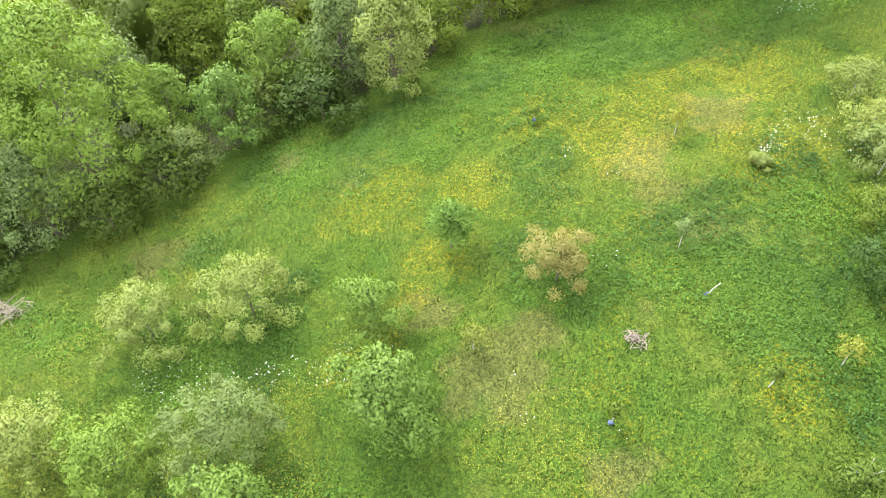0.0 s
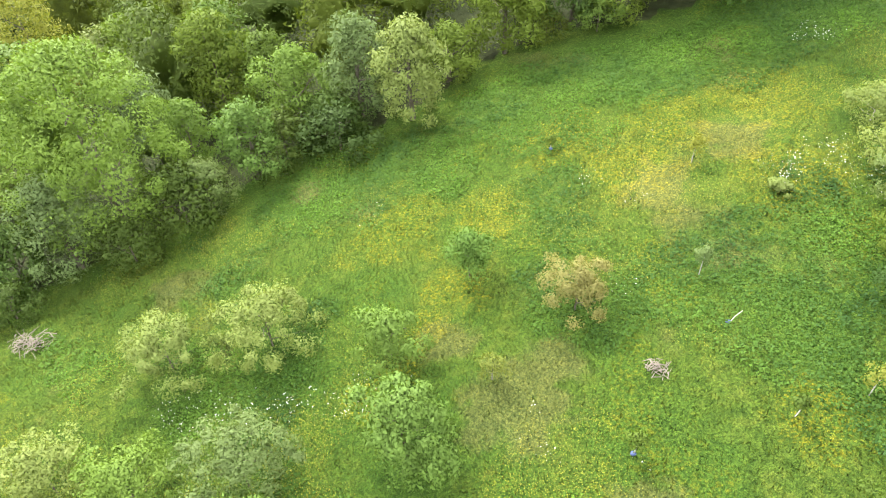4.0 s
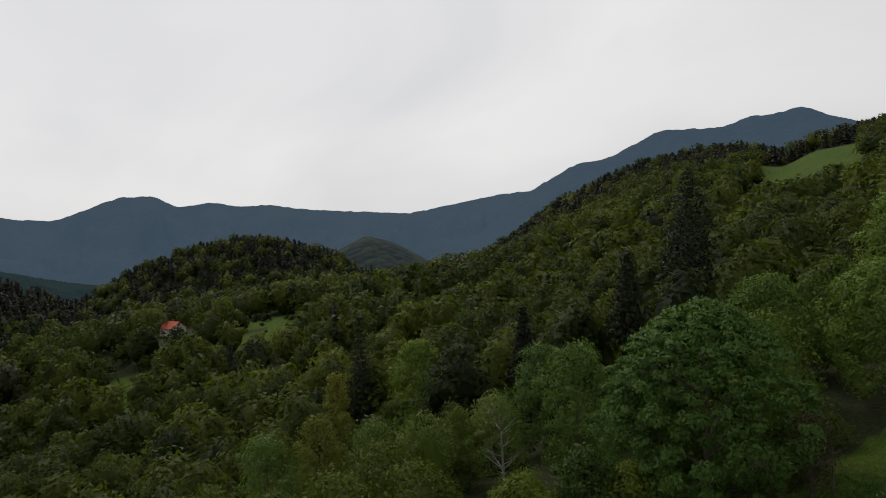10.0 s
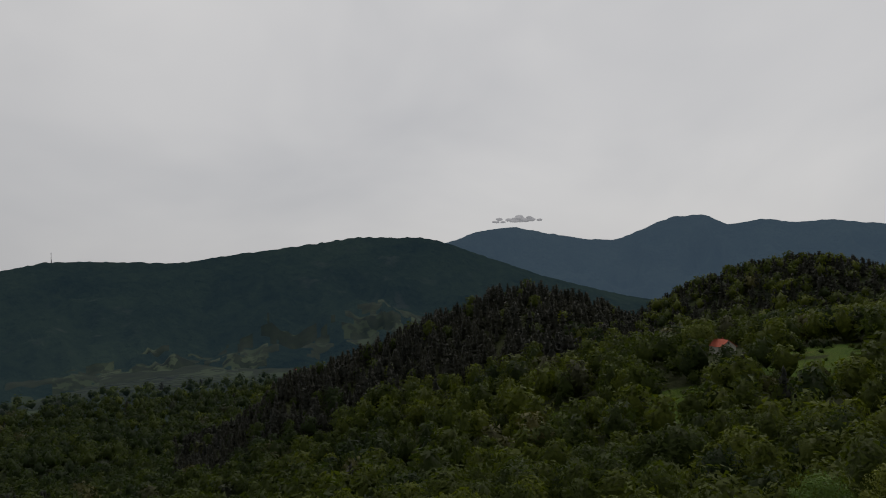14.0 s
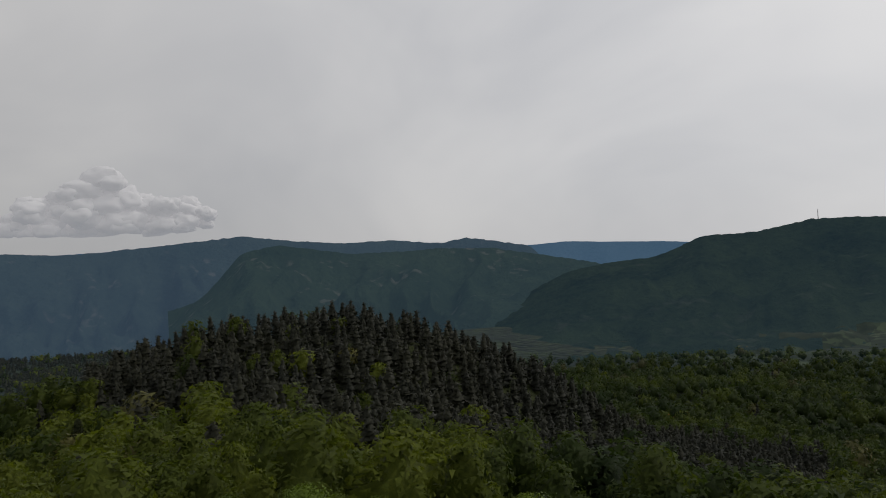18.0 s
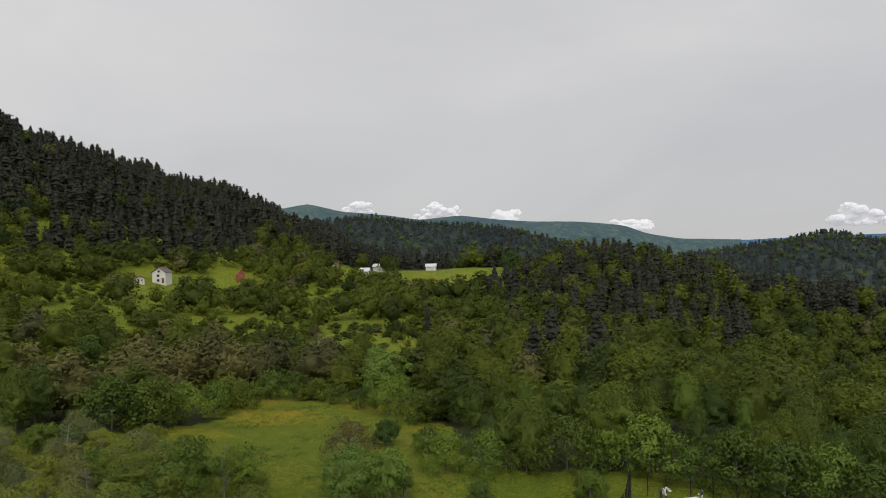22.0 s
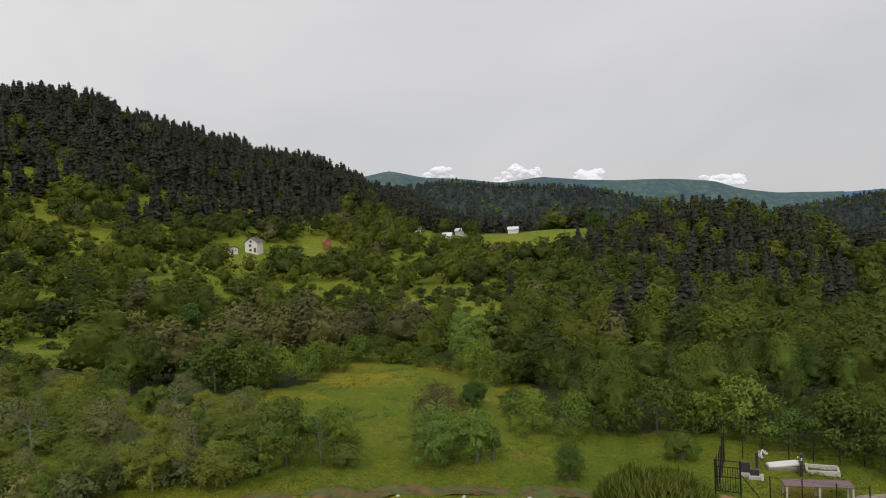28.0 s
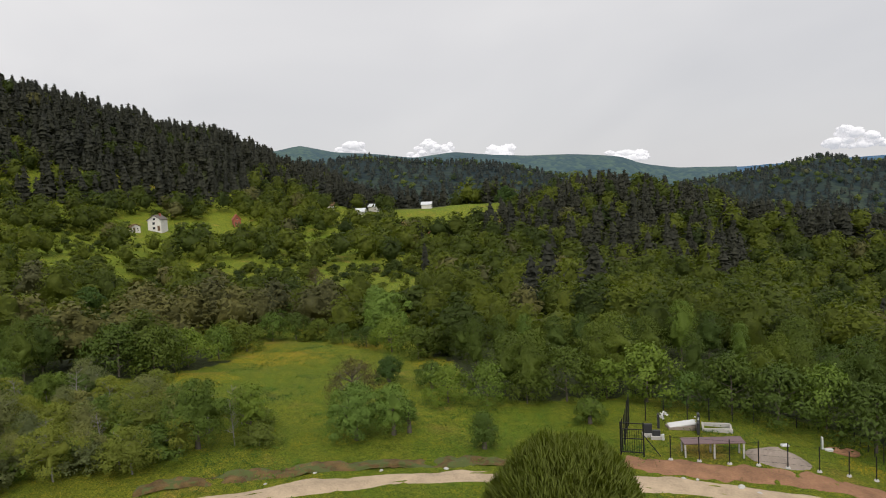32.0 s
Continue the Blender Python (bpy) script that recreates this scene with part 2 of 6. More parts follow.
def meadow_material():
    """Flowery meadow, turning to the dark floor of the wood where the wood attribute says so."""
    m, nt, b = material("meadow_grass", 0.95, 0, 0.1)
    big, mid, fine, grain = noise_of(nt, 0.045), noise_of(nt, 0.28, 5), noise_of(nt, 2.2, 4), noise_of(nt, 17.0, 5, 0.8)
    col = ramp_of(nt, fine, [(0.25, (0.034, 0.064, 0.011)), (0.5, (0.052, 0.087, 0.015)), (0.75, (0.078, 0.104, 0.021))])
    lush = ramp_of(nt, grain, [(0.3, (0.026, 0.06, 0.01)), (0.7, (0.05, 0.094, 0.016))])
    col = mix_of(nt, step_of(nt, mid, 0.42, 0.62), col, lush)
    dry = ramp_of(nt, grain, [(0.3, (0.075, 0.072, 0.034)), (0.7, (0.115, 0.108, 0.052))])
    clumpy = noise_of(nt, 0.8, 5, 0.65)
    # lush growth, and along the wood its shade, as darker green
    col = mix_of(nt, math_of(nt, "MULTIPLY", spot_of(nt, LUSH_SHADE_SPOTS, clumpy), 0.7), col, lush)
    pick = math_of(nt, "MULTIPLY", step_of(nt, math_of(nt, "ADD", noise_of(nt, 0.16, 3), math_of(nt, "MULTIPLY", fine, 0.12)), 0.64, 0.8), 0.6)
    pick = math_of(nt, "MAXIMUM", pick, math_of(nt, "MULTIPLY", spot_of(nt, DRY_SPOTS, clumpy), 0.5))
    col = mix_of(nt, pick, col, dry)
    bloom = math_of(nt, "MAXIMUM", spot_of(nt, FLOWER_SPOTS, clumpy), math_of(nt, "MULTIPLY", step_of(nt, math_of(nt, "ADD", mid, math_of(nt, "MULTIPLY", clumpy, 0.5)), 0.76, 0.95), 0.6))
    col = mix_of(nt, math_of(nt, "MULTIPLY", bloom, math_of(nt, "MULTIPLY", step_of(nt, noise_of(nt, 9.0, 3, 0.6), 0.44, 0.66), 0.6)), col, (0.2, 0.175, 0.013))
    col = mix_of(nt, 1.0, col, ramp_of(nt, grain, [(0.3, (0.72, 0.72, 0.72)), (0.68, (1.25, 1.22, 1.12))]), "MULTIPLY")
    col = mix_of(nt, 1.0, col, ramp_of(nt, big, [(0.35, (0.85, 0.95, 0.9)), (0.65, (1.1, 1.05, 0.95))]), "MULTIPLY")
    # single leaves and stems, a few centimetres across
    for size, lo, hi in ((16.0, (0.58, 0.66, 0.6), (1.5, 1.38, 1.25)), (42.0, (0.55, 0.6, 0.55), (1.6, 1.5, 1.4))):
        co = nt.nodes.new("ShaderNodeTexCoord")
        cells = nt.nodes.new("ShaderNodeTexVoronoi")
        cells.inputs["Scale"].default_value = size
        nt.links.new(co.outputs["Object"], cells.inputs["Vector"])
        pick_of = nt.nodes.new("ShaderNodeSeparateColor")
        nt.links.new(cells.outputs["Color"], pick_of.inputs[0])
        col = mix_of(nt, 1.0, col, mix_of(nt, pick_of.outputs[0], lo, hi), "MULTIPLY")
    # the meadows on the far side are paler and yellower
    where = nt.nodes.new("ShaderNodeSeparateXYZ")
    nt.links.new(nt.nodes.new("ShaderNodeTexCoord").outputs["Object"], where.inputs[0])
    col = mix_of(nt, math_of(nt, "SUBTRACT", 1.0, step_of(nt, where.outputs[1], -22, -8)), col, mix_of(nt, 1.0, col, (2.0, 1.5, 1.05), "MULTIPLY"))
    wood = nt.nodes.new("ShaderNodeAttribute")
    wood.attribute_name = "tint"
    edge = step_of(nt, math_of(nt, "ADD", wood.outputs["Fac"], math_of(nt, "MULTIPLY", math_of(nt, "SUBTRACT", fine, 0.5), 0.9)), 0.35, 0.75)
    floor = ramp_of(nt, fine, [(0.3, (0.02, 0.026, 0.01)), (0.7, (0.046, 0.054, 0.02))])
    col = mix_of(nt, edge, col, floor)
    nt.links.new(col, b.inputs["Base Color"])
    bump_of(nt, b, math_of(nt, "ADD", grain, fine), 1.0, 0.12)
    return m


def wooded_material(name, lo, mid, hi, size):
    """Woods seen from afar: crowns as rounded bumps of differing green."""
    m, nt, b = material(name, 0.95, 0, 0.1)
    co = nt.nodes.new("ShaderNodeTexCoord")
    v = nt.nodes.new("ShaderNodeTexVoronoi")
    v.inputs["Scale"].default_value = 1.0 / size
    nt.links.new(co.outputs["Object"], v.inputs["Vector"])
    patch = noise_of(nt, 0.4 / size / 5, 5)
    sep = nt.nodes.new("ShaderNodeSeparateColor")
    nt.links.new(v.outputs["Color"], sep.inputs[0])
    fac = math_of(nt, "ADD", math_of(nt, "MULTIPLY", sep.outputs[0], 0.35), math_of(nt, "MULTIPLY", patch, 0.65))
    nt.links.new(ramp_of(nt, fac, [(0.3, lo), (0.5, mid), (0.68, hi)]), b.inputs["Base Color"])
    bump_of(nt, b, math_of(nt, "SUBTRACT", 1.0, v.outputs["Distance"]), 0.6, size * 0.4)
    return m


MEADOW = meadow_material()
WOODED = wooded_material("wooded_hillside", (0.009, 0.014, 0.006), (0.016, 0.024, 0.009), (0.032, 0.042, 0.013), 9.0)
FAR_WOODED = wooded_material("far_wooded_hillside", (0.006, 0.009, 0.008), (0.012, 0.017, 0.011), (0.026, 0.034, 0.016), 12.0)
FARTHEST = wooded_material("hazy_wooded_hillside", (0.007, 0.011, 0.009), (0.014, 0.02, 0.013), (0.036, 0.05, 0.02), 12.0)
# blue-grey emission paints haze over these hillsides, more on the farthest
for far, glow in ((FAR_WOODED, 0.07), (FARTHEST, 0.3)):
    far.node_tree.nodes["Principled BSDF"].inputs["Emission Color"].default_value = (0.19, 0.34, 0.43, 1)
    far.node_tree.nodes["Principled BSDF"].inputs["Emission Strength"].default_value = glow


def fields_material():
    """Valley floor: small pale fields between dark hedges and copses."""
    m, nt, b = material("valley_fields", 0.95, 0, 0.1)
    co = nt.nodes.new("ShaderNodeTexCoord")
    v = nt.nodes.new("ShaderNodeTexVoronoi")
    v.inputs["Scale"].default_value = 0.019
    nt.links.new(co.outputs["Object"], v.inputs["Vector"])
    sep = nt.nodes.new("ShaderNodeSeparateColor")
    nt.links.new(v.outputs["Color"], sep.inputs[0])
    grass = ramp_of(nt, sep.outputs[1], [(0.2, (0.027, 0.039, 0.021)), (0.8, (0.048, 0.063, 0.034))])
    wood = ramp_of(nt, noise_of(nt, 0.05, 4), [(0.3, (0.008, 0.013, 0.009)), (0.7, (0.02, 0.028, 0.014))])
    pick = math_of(nt, "MULTIPLY", step_of(nt, math_of(nt, "ADD", sep.outputs[0], math_of(nt, "MULTIPLY", noise_of(nt, 0.004, 2), 0.6)), 0.8, 0.86), step_of(nt, noise_of(nt, 0.045, 5), 0.44, 0.54))
    nt.links.new(mix_of(nt, pick, wood, grass), b.inputs["Base Color"])
    # faint blue emission in place of the haze above the valley
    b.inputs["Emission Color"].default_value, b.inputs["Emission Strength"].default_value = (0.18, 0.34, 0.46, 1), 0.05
    return m


FIELDS_FAR = fields_material()
# ---- the lie of the land ----
# ground heights in metres by distance from the hovering point, for bearings in degrees (turning left from +y)
STEPS = (0, 25, 45, 70, 110, 180, 280, 420, 700, 1400, 2300)
BASE = {
    -70: (0, 3, 6, 9, 13, 22, 40, 70, 110, 60, 0),
    -30: (0, 1.5, 3, 6, 10, 17, 26, 36, 20, -60, -100),
    0: (0, 0, -1, -6, -12, -14, -5, -18, -60, -100, -130),
    30: (0, -3, -8, -16, -26, -29, -15, -32, -80, -120, -150),
    60: (0, -3, -9, -18, -32, -52, -75, -95, -120, -130, -150),
    90: (0, -2, -6, -12, -22, -40, -64, -95, -125, -130, -160),
    120: (0, -1, -3, -8, -14, -18, -24, -60, -120, -130, -300),
    150: (0, -1, -4, -11, -24, -47, -78, -104, -122, -130, -330),
    180: (0, 2, 4, 3, -4, -14, -22, -40, -60, -80, -260),
    210: (0, 2.5, 4.5, 2.5, -1, -4, -1, 0, -20, -40, -150),
    230: (0, 3.5, 6, 4.5, 1, -2, 1, 12, 20, 0, -60),
    250: (0, 4, 7, 8, 8, 10, 22, 50, 90, 60, 0),
}
# hills: distance of the crest, breadth, height of the woods on it, and the line of the crest as bearing, elevation
HILLS = [
    (600, 230, 12, [(-110, 6), (-60, 6.5), (-31, 5.85), (-27, 5.4), (-25, 4.5), (-22, 5.1), (-19, 5.1), (-15, 4.45), (-12, 3.3), (-8, 1.7), (-5, -0.3), (-1.6, -2.4), (3, -7)]),
    (700, 150, 12, [(33, -8), (29, -4.2), (25.6, -2.3), (22, -0.9), (17, 0), (13.7, -0.45), (10, -1.5), (7, -4)]),
    (1000, 150, 0, [(13, -4), (10, -1.6), (7.5, -0.4), (5.5, -1), (3, -2.4), (0, -5)]),
    (430, 105, 13, [(27, -7), (29, -4.4), (31.2, -3.15), (34, -2.1), (37.3, -1.1), (40.2, -1.4), (43, -2.7), (45.6, -3.4), (49, -5.1), (53.5, -6.9), (57.6, -7.9), (61, -11), (66, -14)]),
    (280, 62, 12, [(76, -22), (80.6, -19.3), (83.6, -16.8), (86.4, -14.8), (89.5, -12.4), (93, -9.9), (96.9, -7.8), (100.9, -6.2), (105, -4.6), (108, -4.2), (110.2, -3.4), (114, -3.6), (117, -3.9), (119, -3.7), (122.3, -4.5), (125, -5.2), (128.5, -6.3), (131.7, -7.3), (136.2, -9.4), (142, -12)]),
    (1500, 330, 8, [(120, -8), (126, -6.3), (131.6, -6), (136.2, -5.8), (139.8, -4.4), (142.6, -3.2), (145.3, -2.8), (148.1, -3.2), (151.8, -3), (154.4, -1.9), (158.7, -1.1), (162.8, -0.8), (166.7, 0.25), (170.5, 0.5), (175.5, 0.8), (178.3, 1.65), (181.1, 0.9), (185.3, 0.1), (188, -0.3), (192, -2)]),
    (360, 85, 12, [(146, -12), (150, -10), (154.6, -9.1), (160.4, -7.6), (166.7, -5.9), (171, -4.2), (176.6, -2.7), (180.3, -2.35), (184, -2), (185.5, -0.9), (187.6, -0.5), (191.7, 0.35), (194, 0.9), (196.5, 0.55), (199, 0), (201.5, -1), (204, -3)]),
    (345, 70, 0, [(200, -3), (202, -1.4), (204, -1.4), (208.6, -1.45), (212, -1.4), (215, -1.6), (219, -2.2)]),
    (460, 130, 13, [(207, -2), (210.3, -0.6), (214.4, 1.3), (217, 2.8), (220.3, 3.9), (221, 4.6), (225, 6.2), (229, 6.9), (230, 7.4), (234, 8.2), (238, 9.3), (240, 10.5), (243, 11), (248, 10.6), (265, 9), (300, 8)]),
    (1300, 260, 8, [(184, -2), (192, -0.6), (197, 0.4), (200, 1.3), (204, 2.1), (208.8, 2.3), (213.4, 2.95), (217.6, 2.7), (222, 2.2)]),
    (2400, 420, 0, [(184, 0.5), (188.3, 0.65), (191.2, 1.25), (192.7, 1.8), (196.3, 2.1), (200, 2.2), (203, 2.45), (206, 2.95), (209.3, 2.8), (212, 3.2), (215.7, 3.55), (218.4, 4.25), (220.5, 3.9), (226, 3.4), (240, 3)]),
]
EYE_Z = EYE[2]
R_GRID = 12.0 * (np.exp(np.linspace(0, math.log(1 + 4900 / 12.0), 330)) - 1)
AZ_GRID = np.arange(720) * 0.5 - 90.0      # -90 to 269.5


def smooth(a, sigma, axis, wrap):
    n = int(3 * sigma) + 1
    k = np.exp(-0.5 * (np.arange(-n, n + 1) / sigma) ** 2)
    k /= k.sum()
    pad = [(0, 0), (0, 0)]
    pad[axis] = (n, n)
    b = np.pad(a, pad, mode="wrap" if wrap else "edge")
    return np.apply_along_axis(lambda v: np.convolve(v, k, "valid"), axis, b)


def land_table():
    keys = sorted(BASE)
    per = [np.interp(R_GRID, STEPS, BASE[k]) for k in keys]
    az = np.array([keys[-1] - 360] + keys + [keys[0] + 360], float)
    per = np.array([per[-1]] + per + [per[0]])
    t = np.array([np.interp(AZ_GRID, az, per[:, j]) for j in range(len(R_GRID))]).T
    t = smooth(smooth(t, 16, 0, True), 7, 1, False)
    for dist, width, woods, crest in HILLS:
        c = np.array(sorted(crest), float)
        el = np.interp(AZ_GRID, c[:, 0], c[:, 1], left=-40, right=-40)
        if c[0, 0] < -90:
            el = np.maximum(el, np.interp(AZ_GRID - 360, c[:, 0], c[:, 1], left=-40, right=-40))
        if c[-1, 0] > 269:
            el = np.maximum(el, np.interp(AZ_GRID + 360, c[:, 0], c[:, 1], left=-40, right=-40))
        top = EYE_Z + dist * np.tan(np.radians(el)) - woods
        d = (R_GRID - dist) / (width * np.where(R_GRID < dist, 1.0, 0.7))
        b = np.exp(-d * d)[None, :]
        t = np.maximum(t, t * (1 - b) + top[:, None] * b)
    return t


LAND = land_table()


def height(x, y):
    """Ground height at x, y (arrays or numbers)."""
    x, y = np.asarray(x, float), np.asarray(y, float)
    r, az = np.hypot(x, y), np.degrees(np.arctan2(-x, y))
    az = np.where(az < -90, az + 360, az)
    i = np.log(1 + r / 12.0) / math.log(1 + 4900 / 12.0) * (len(R_GRID) - 1)
    j = (az + 90) / 0.5
    i0 = np.clip(i.astype(int), 0, len(R_GRID) - 2)
    fi, j0 = np.clip(i - i0, 0, 1), np.floor(j).astype(int)
    fj = j - j0
    a, b = j0 % 720, (j0 + 1) % 720
    return (LAND[a, i0] * (1 - fi) + LAND[a, i0 + 1] * fi) * (1 - fj) + (LAND[b, i0] * (1 - fi) + LAND[b, i0 + 1] * fi) * fj
# ---- ground ----
def mesh_np(name, verts, faces, mats, index=None, tint=None, smooth_faces=False, normals=None):
    """A mesh from arrays; faces all have the same number of corners."""
    me = bpy.data.meshes.new(name)
    k = faces.shape[1]
    me.vertices.add(len(verts))
    me.vertices.foreach_set("co", np.ascontiguousarray(verts, np.float32).ravel())
    me.loops.add(faces.size)
    me.loops.foreach_set("vertex_index", faces.astype(np.int32).ravel())
    me.polygons.add(len(faces))
    me.polygons.foreach_set("loop_start", np.arange(0, faces.size, k, dtype=np.int32))
    me.polygons.foreach_set("loop_total", np.full(len(faces), k, np.int32))
    if smooth_faces:
        me.polygons.foreach_set("use_smooth", np.ones(len(faces), bool))
    for m in mats:
        me.materials.append(m)
    if index is not None:
        me.polygons.foreach_set("material_index", index.astype(np.int32))
    if tint is not None:
        me.attributes.new("tint", "FLOAT", "POINT").data.foreach_set("value", tint.astype(np.float32))
    me.update(calc_edges=True)
    if normals is not None:
        me.polygons.foreach_set("use_smooth", np.ones(len(faces), bool))
        me.normals_split_custom_set_from_vertices(normals.astype(np.float32))
    return me


# where the meadows round the hovering point end and the wood begins, as bearing and distance
EDGE = np.array([(-90, 75), (-40, 66), (-33, 58), (-29, 52), (-26, 46), (-19, 39), (-9, 36.5), (0, 33.5), (8, 30), (17, 30), (23, 28.5),
                 (33, 28.5), (44, 30), (60, 34), (90, 40), (125, 48), (150, 52), (165, 50), (172, 51), (190, 51), (206, 48.5), (207.5, 70), (214, 84), (219, 92), (222, 78), (228, 67), (233, 64), (240, 63), (250, 65), (270, 75)], float)


def wood_edge(az):
    return np.interp(az, EDGE[:, 0], EDGE[:, 1])


def bearing(x, y):
    az = np.degrees(np.arctan2(-x, y))
    return np.where(az < -90, az + 360, az)


def value_noise(x, y, size, seed):
    """Smooth noise from 0 to 1 with features about size metres across."""
    rng = np.random.RandomState(seed)
    g = rng.rand(256, 256)
    u, v = np.asarray(x) / size + 1000.3, np.asarray(y) / size + 1000.7
    i, j = np.floor(u).astype(int), np.floor(v).astype(int)
    fu, fv = u - i, v - j
    fu, fv = fu * fu * (3 - 2 * fu), fv * fv * (3 - 2 * fv)
    i0, i1, j0, j1 = i % 256, (i + 1) % 256, j % 256, (j + 1) % 256
    return (g[i0, j0] * (1 - fu) + g[i1, j0] * fu) * (1 - fv) + (g[i0, j1] * (1 - fu) + g[i1, j1] * fu) * fv


def ground_z(x, y):
    """Ground height with its small unevenness."""
    r = np.hypot(x, y)
    k = np.clip(r / 25, 0.3, 1)
    z = height(x, y) + k * (0.5 * (value_noise(x, y, 9, 1) - 0.5) + 0.22 * (value_noise(x, y, 2.5, 2) - 0.5))
    far = np.clip((r - 130) / 300, 0, 1)
    az = bearing(x, y)
    folds = np.clip((az - 62) / 14, 0, 1) * np.clip((128 - az) / 12, 0, 1) * np.clip((r - 380) / 250, 0, 1) * np.clip((1700 - r) / 500, 0, 1)
    z = z + folds * (30 * (value_noise(x, y, 260, 27) - 0.6))
    away = np.clip((r - 900) / 300, 0, 1)
    z = z + away * (22 * (value_noise(x, y, 330, 28) - 0.5) + 10 * (value_noise(x, y, 170, 30) - 0.5))
    return z + far * (1 - away) * (8 * (value_noise(x, y, 120, 3) - 0.5) + 4 * (value_noise(x, y, 45, 4) - 0.5)) * np.clip(1.6 - far, 0, 1)


# meadows in the bowl, as corners x, y
FIELDS = [
    [(179, -144), (189, -155), (200, -172), (206, -190), (202, -222), (174, -184), (176, -163)],
    [(177, -206), (161, -224), (142, -205), (128, -172), (142, -164)],
    [(256, -114), (238, -125), (213, -128), (204, -150), (182, -135), (192, -122), (206, -110), (234, -106)],
    [(146, -244), (165, -275), (152, -320), (126, -320), (112, -280), (128, -254), (133, -243)],
    [(160, -52), (148, -72), (127, -62), (120, -46)],
    [(112, -76), (106, -110), (92, -97), (94, -68)],
    [(92, -122), (98, -142), (84, -128), (78, -106)],
    [(140, -134), (138, -160), (112, -131), (120, -120)],
]


def inside(x, y, corners):
    hit = np.zeros(np.shape(x), bool)
    for (x0, y0), (x1, y1) in zip(corners, corners[1:] + corners[:1]):
        hit ^= ((y0 > y) != (y1 > y)) & (x < (x1 - x0) * (y - y0) / (y1 - y0 + 1e-9) + x0)
    return hit


def open_land(x, y):
    """True where the land is open grass, False in the woods."""
    x, y = np.asarray(x, float), np.asarray(y, float)
    r, az = np.hypot(x, y), bearing(x, y)
    o = r < wood_edge(az) + 2.5 * (value_noise(x, y, 6, 5) - 0.5)
    bowl = (az > 209) & (az < 262) & (r < 215) & (value_noise(x, y, 26, 6) * 0.6 + value_noise(x, y, 11, 7) * 0.4 > 0.6)
    wx, wy = x + 8 * (value_noise(x, y, 12, 12) - 0.5), y + 8 * (value_noise(x, y, 12, 13) - 0.5)
    for f in FIELDS:
        bowl = bowl | inside(wx, wy, f)
    glade = (az > 12) & (az < 21) & (r > 215) & (r < 280) & (value_noise(x, y, 14, 8) > 0.55)
    glade |= (az > 24) & (az < 40) & (r > 150) & (r < 260) & (value_noise(x, y, 18, 18) > 0.7)
    alp = (az > -30) & (az < -23.2) & (r > 300 + 40 * (value_noise(x, y, 30, 20) - 0.5)) & (r < 475)
    return o | bowl | glade | alp


def make_ground():
    n, m = 600, 270
    rings = 12.0 * (np.exp(np.linspace(0, math.log(1 + 4900 / 12.0), m)) - 1)
    rings[0] = 0.01
    az = np.radians(np.arange(n) * 360.0 / n)
    rr, aa = np.meshgrid(rings, az)
    x, y = 1.5 - np.sin(aa) * rr, -2.0 + np.cos(aa) * rr
    z = ground_z(x, y)
    verts = np.stack([x, y, z], -1).reshape(-1, 3)
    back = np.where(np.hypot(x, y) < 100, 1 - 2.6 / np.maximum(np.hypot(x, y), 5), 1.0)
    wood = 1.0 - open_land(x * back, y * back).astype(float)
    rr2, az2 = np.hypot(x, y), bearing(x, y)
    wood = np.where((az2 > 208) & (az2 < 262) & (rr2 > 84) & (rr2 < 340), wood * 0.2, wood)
    i, j = np.meshgrid(np.arange(n), np.arange(m - 1), indexing="ij")
    a = i * m + j
    b = ((i + 1) % n) * m + j
    faces = np.stack([a, a + 1, b + 1, b], -1).reshape(-1, 4)[:, ::-1]
    c = verts[faces].mean(1)
    r = np.hypot(c[:, 0], c[:, 1])
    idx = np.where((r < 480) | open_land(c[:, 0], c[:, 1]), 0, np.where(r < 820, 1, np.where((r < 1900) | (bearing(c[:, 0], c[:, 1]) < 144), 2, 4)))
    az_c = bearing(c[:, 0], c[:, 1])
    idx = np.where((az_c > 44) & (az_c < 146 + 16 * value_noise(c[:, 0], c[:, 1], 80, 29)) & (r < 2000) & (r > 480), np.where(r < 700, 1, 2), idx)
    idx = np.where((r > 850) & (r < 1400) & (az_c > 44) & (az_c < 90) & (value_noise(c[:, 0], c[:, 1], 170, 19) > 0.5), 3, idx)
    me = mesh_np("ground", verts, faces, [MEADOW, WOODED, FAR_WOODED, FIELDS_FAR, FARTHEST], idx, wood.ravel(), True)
    return tagged(new("ground", me), "grassy hillside falling away into wooded valleys", "ground", kind="structure")


make_ground()
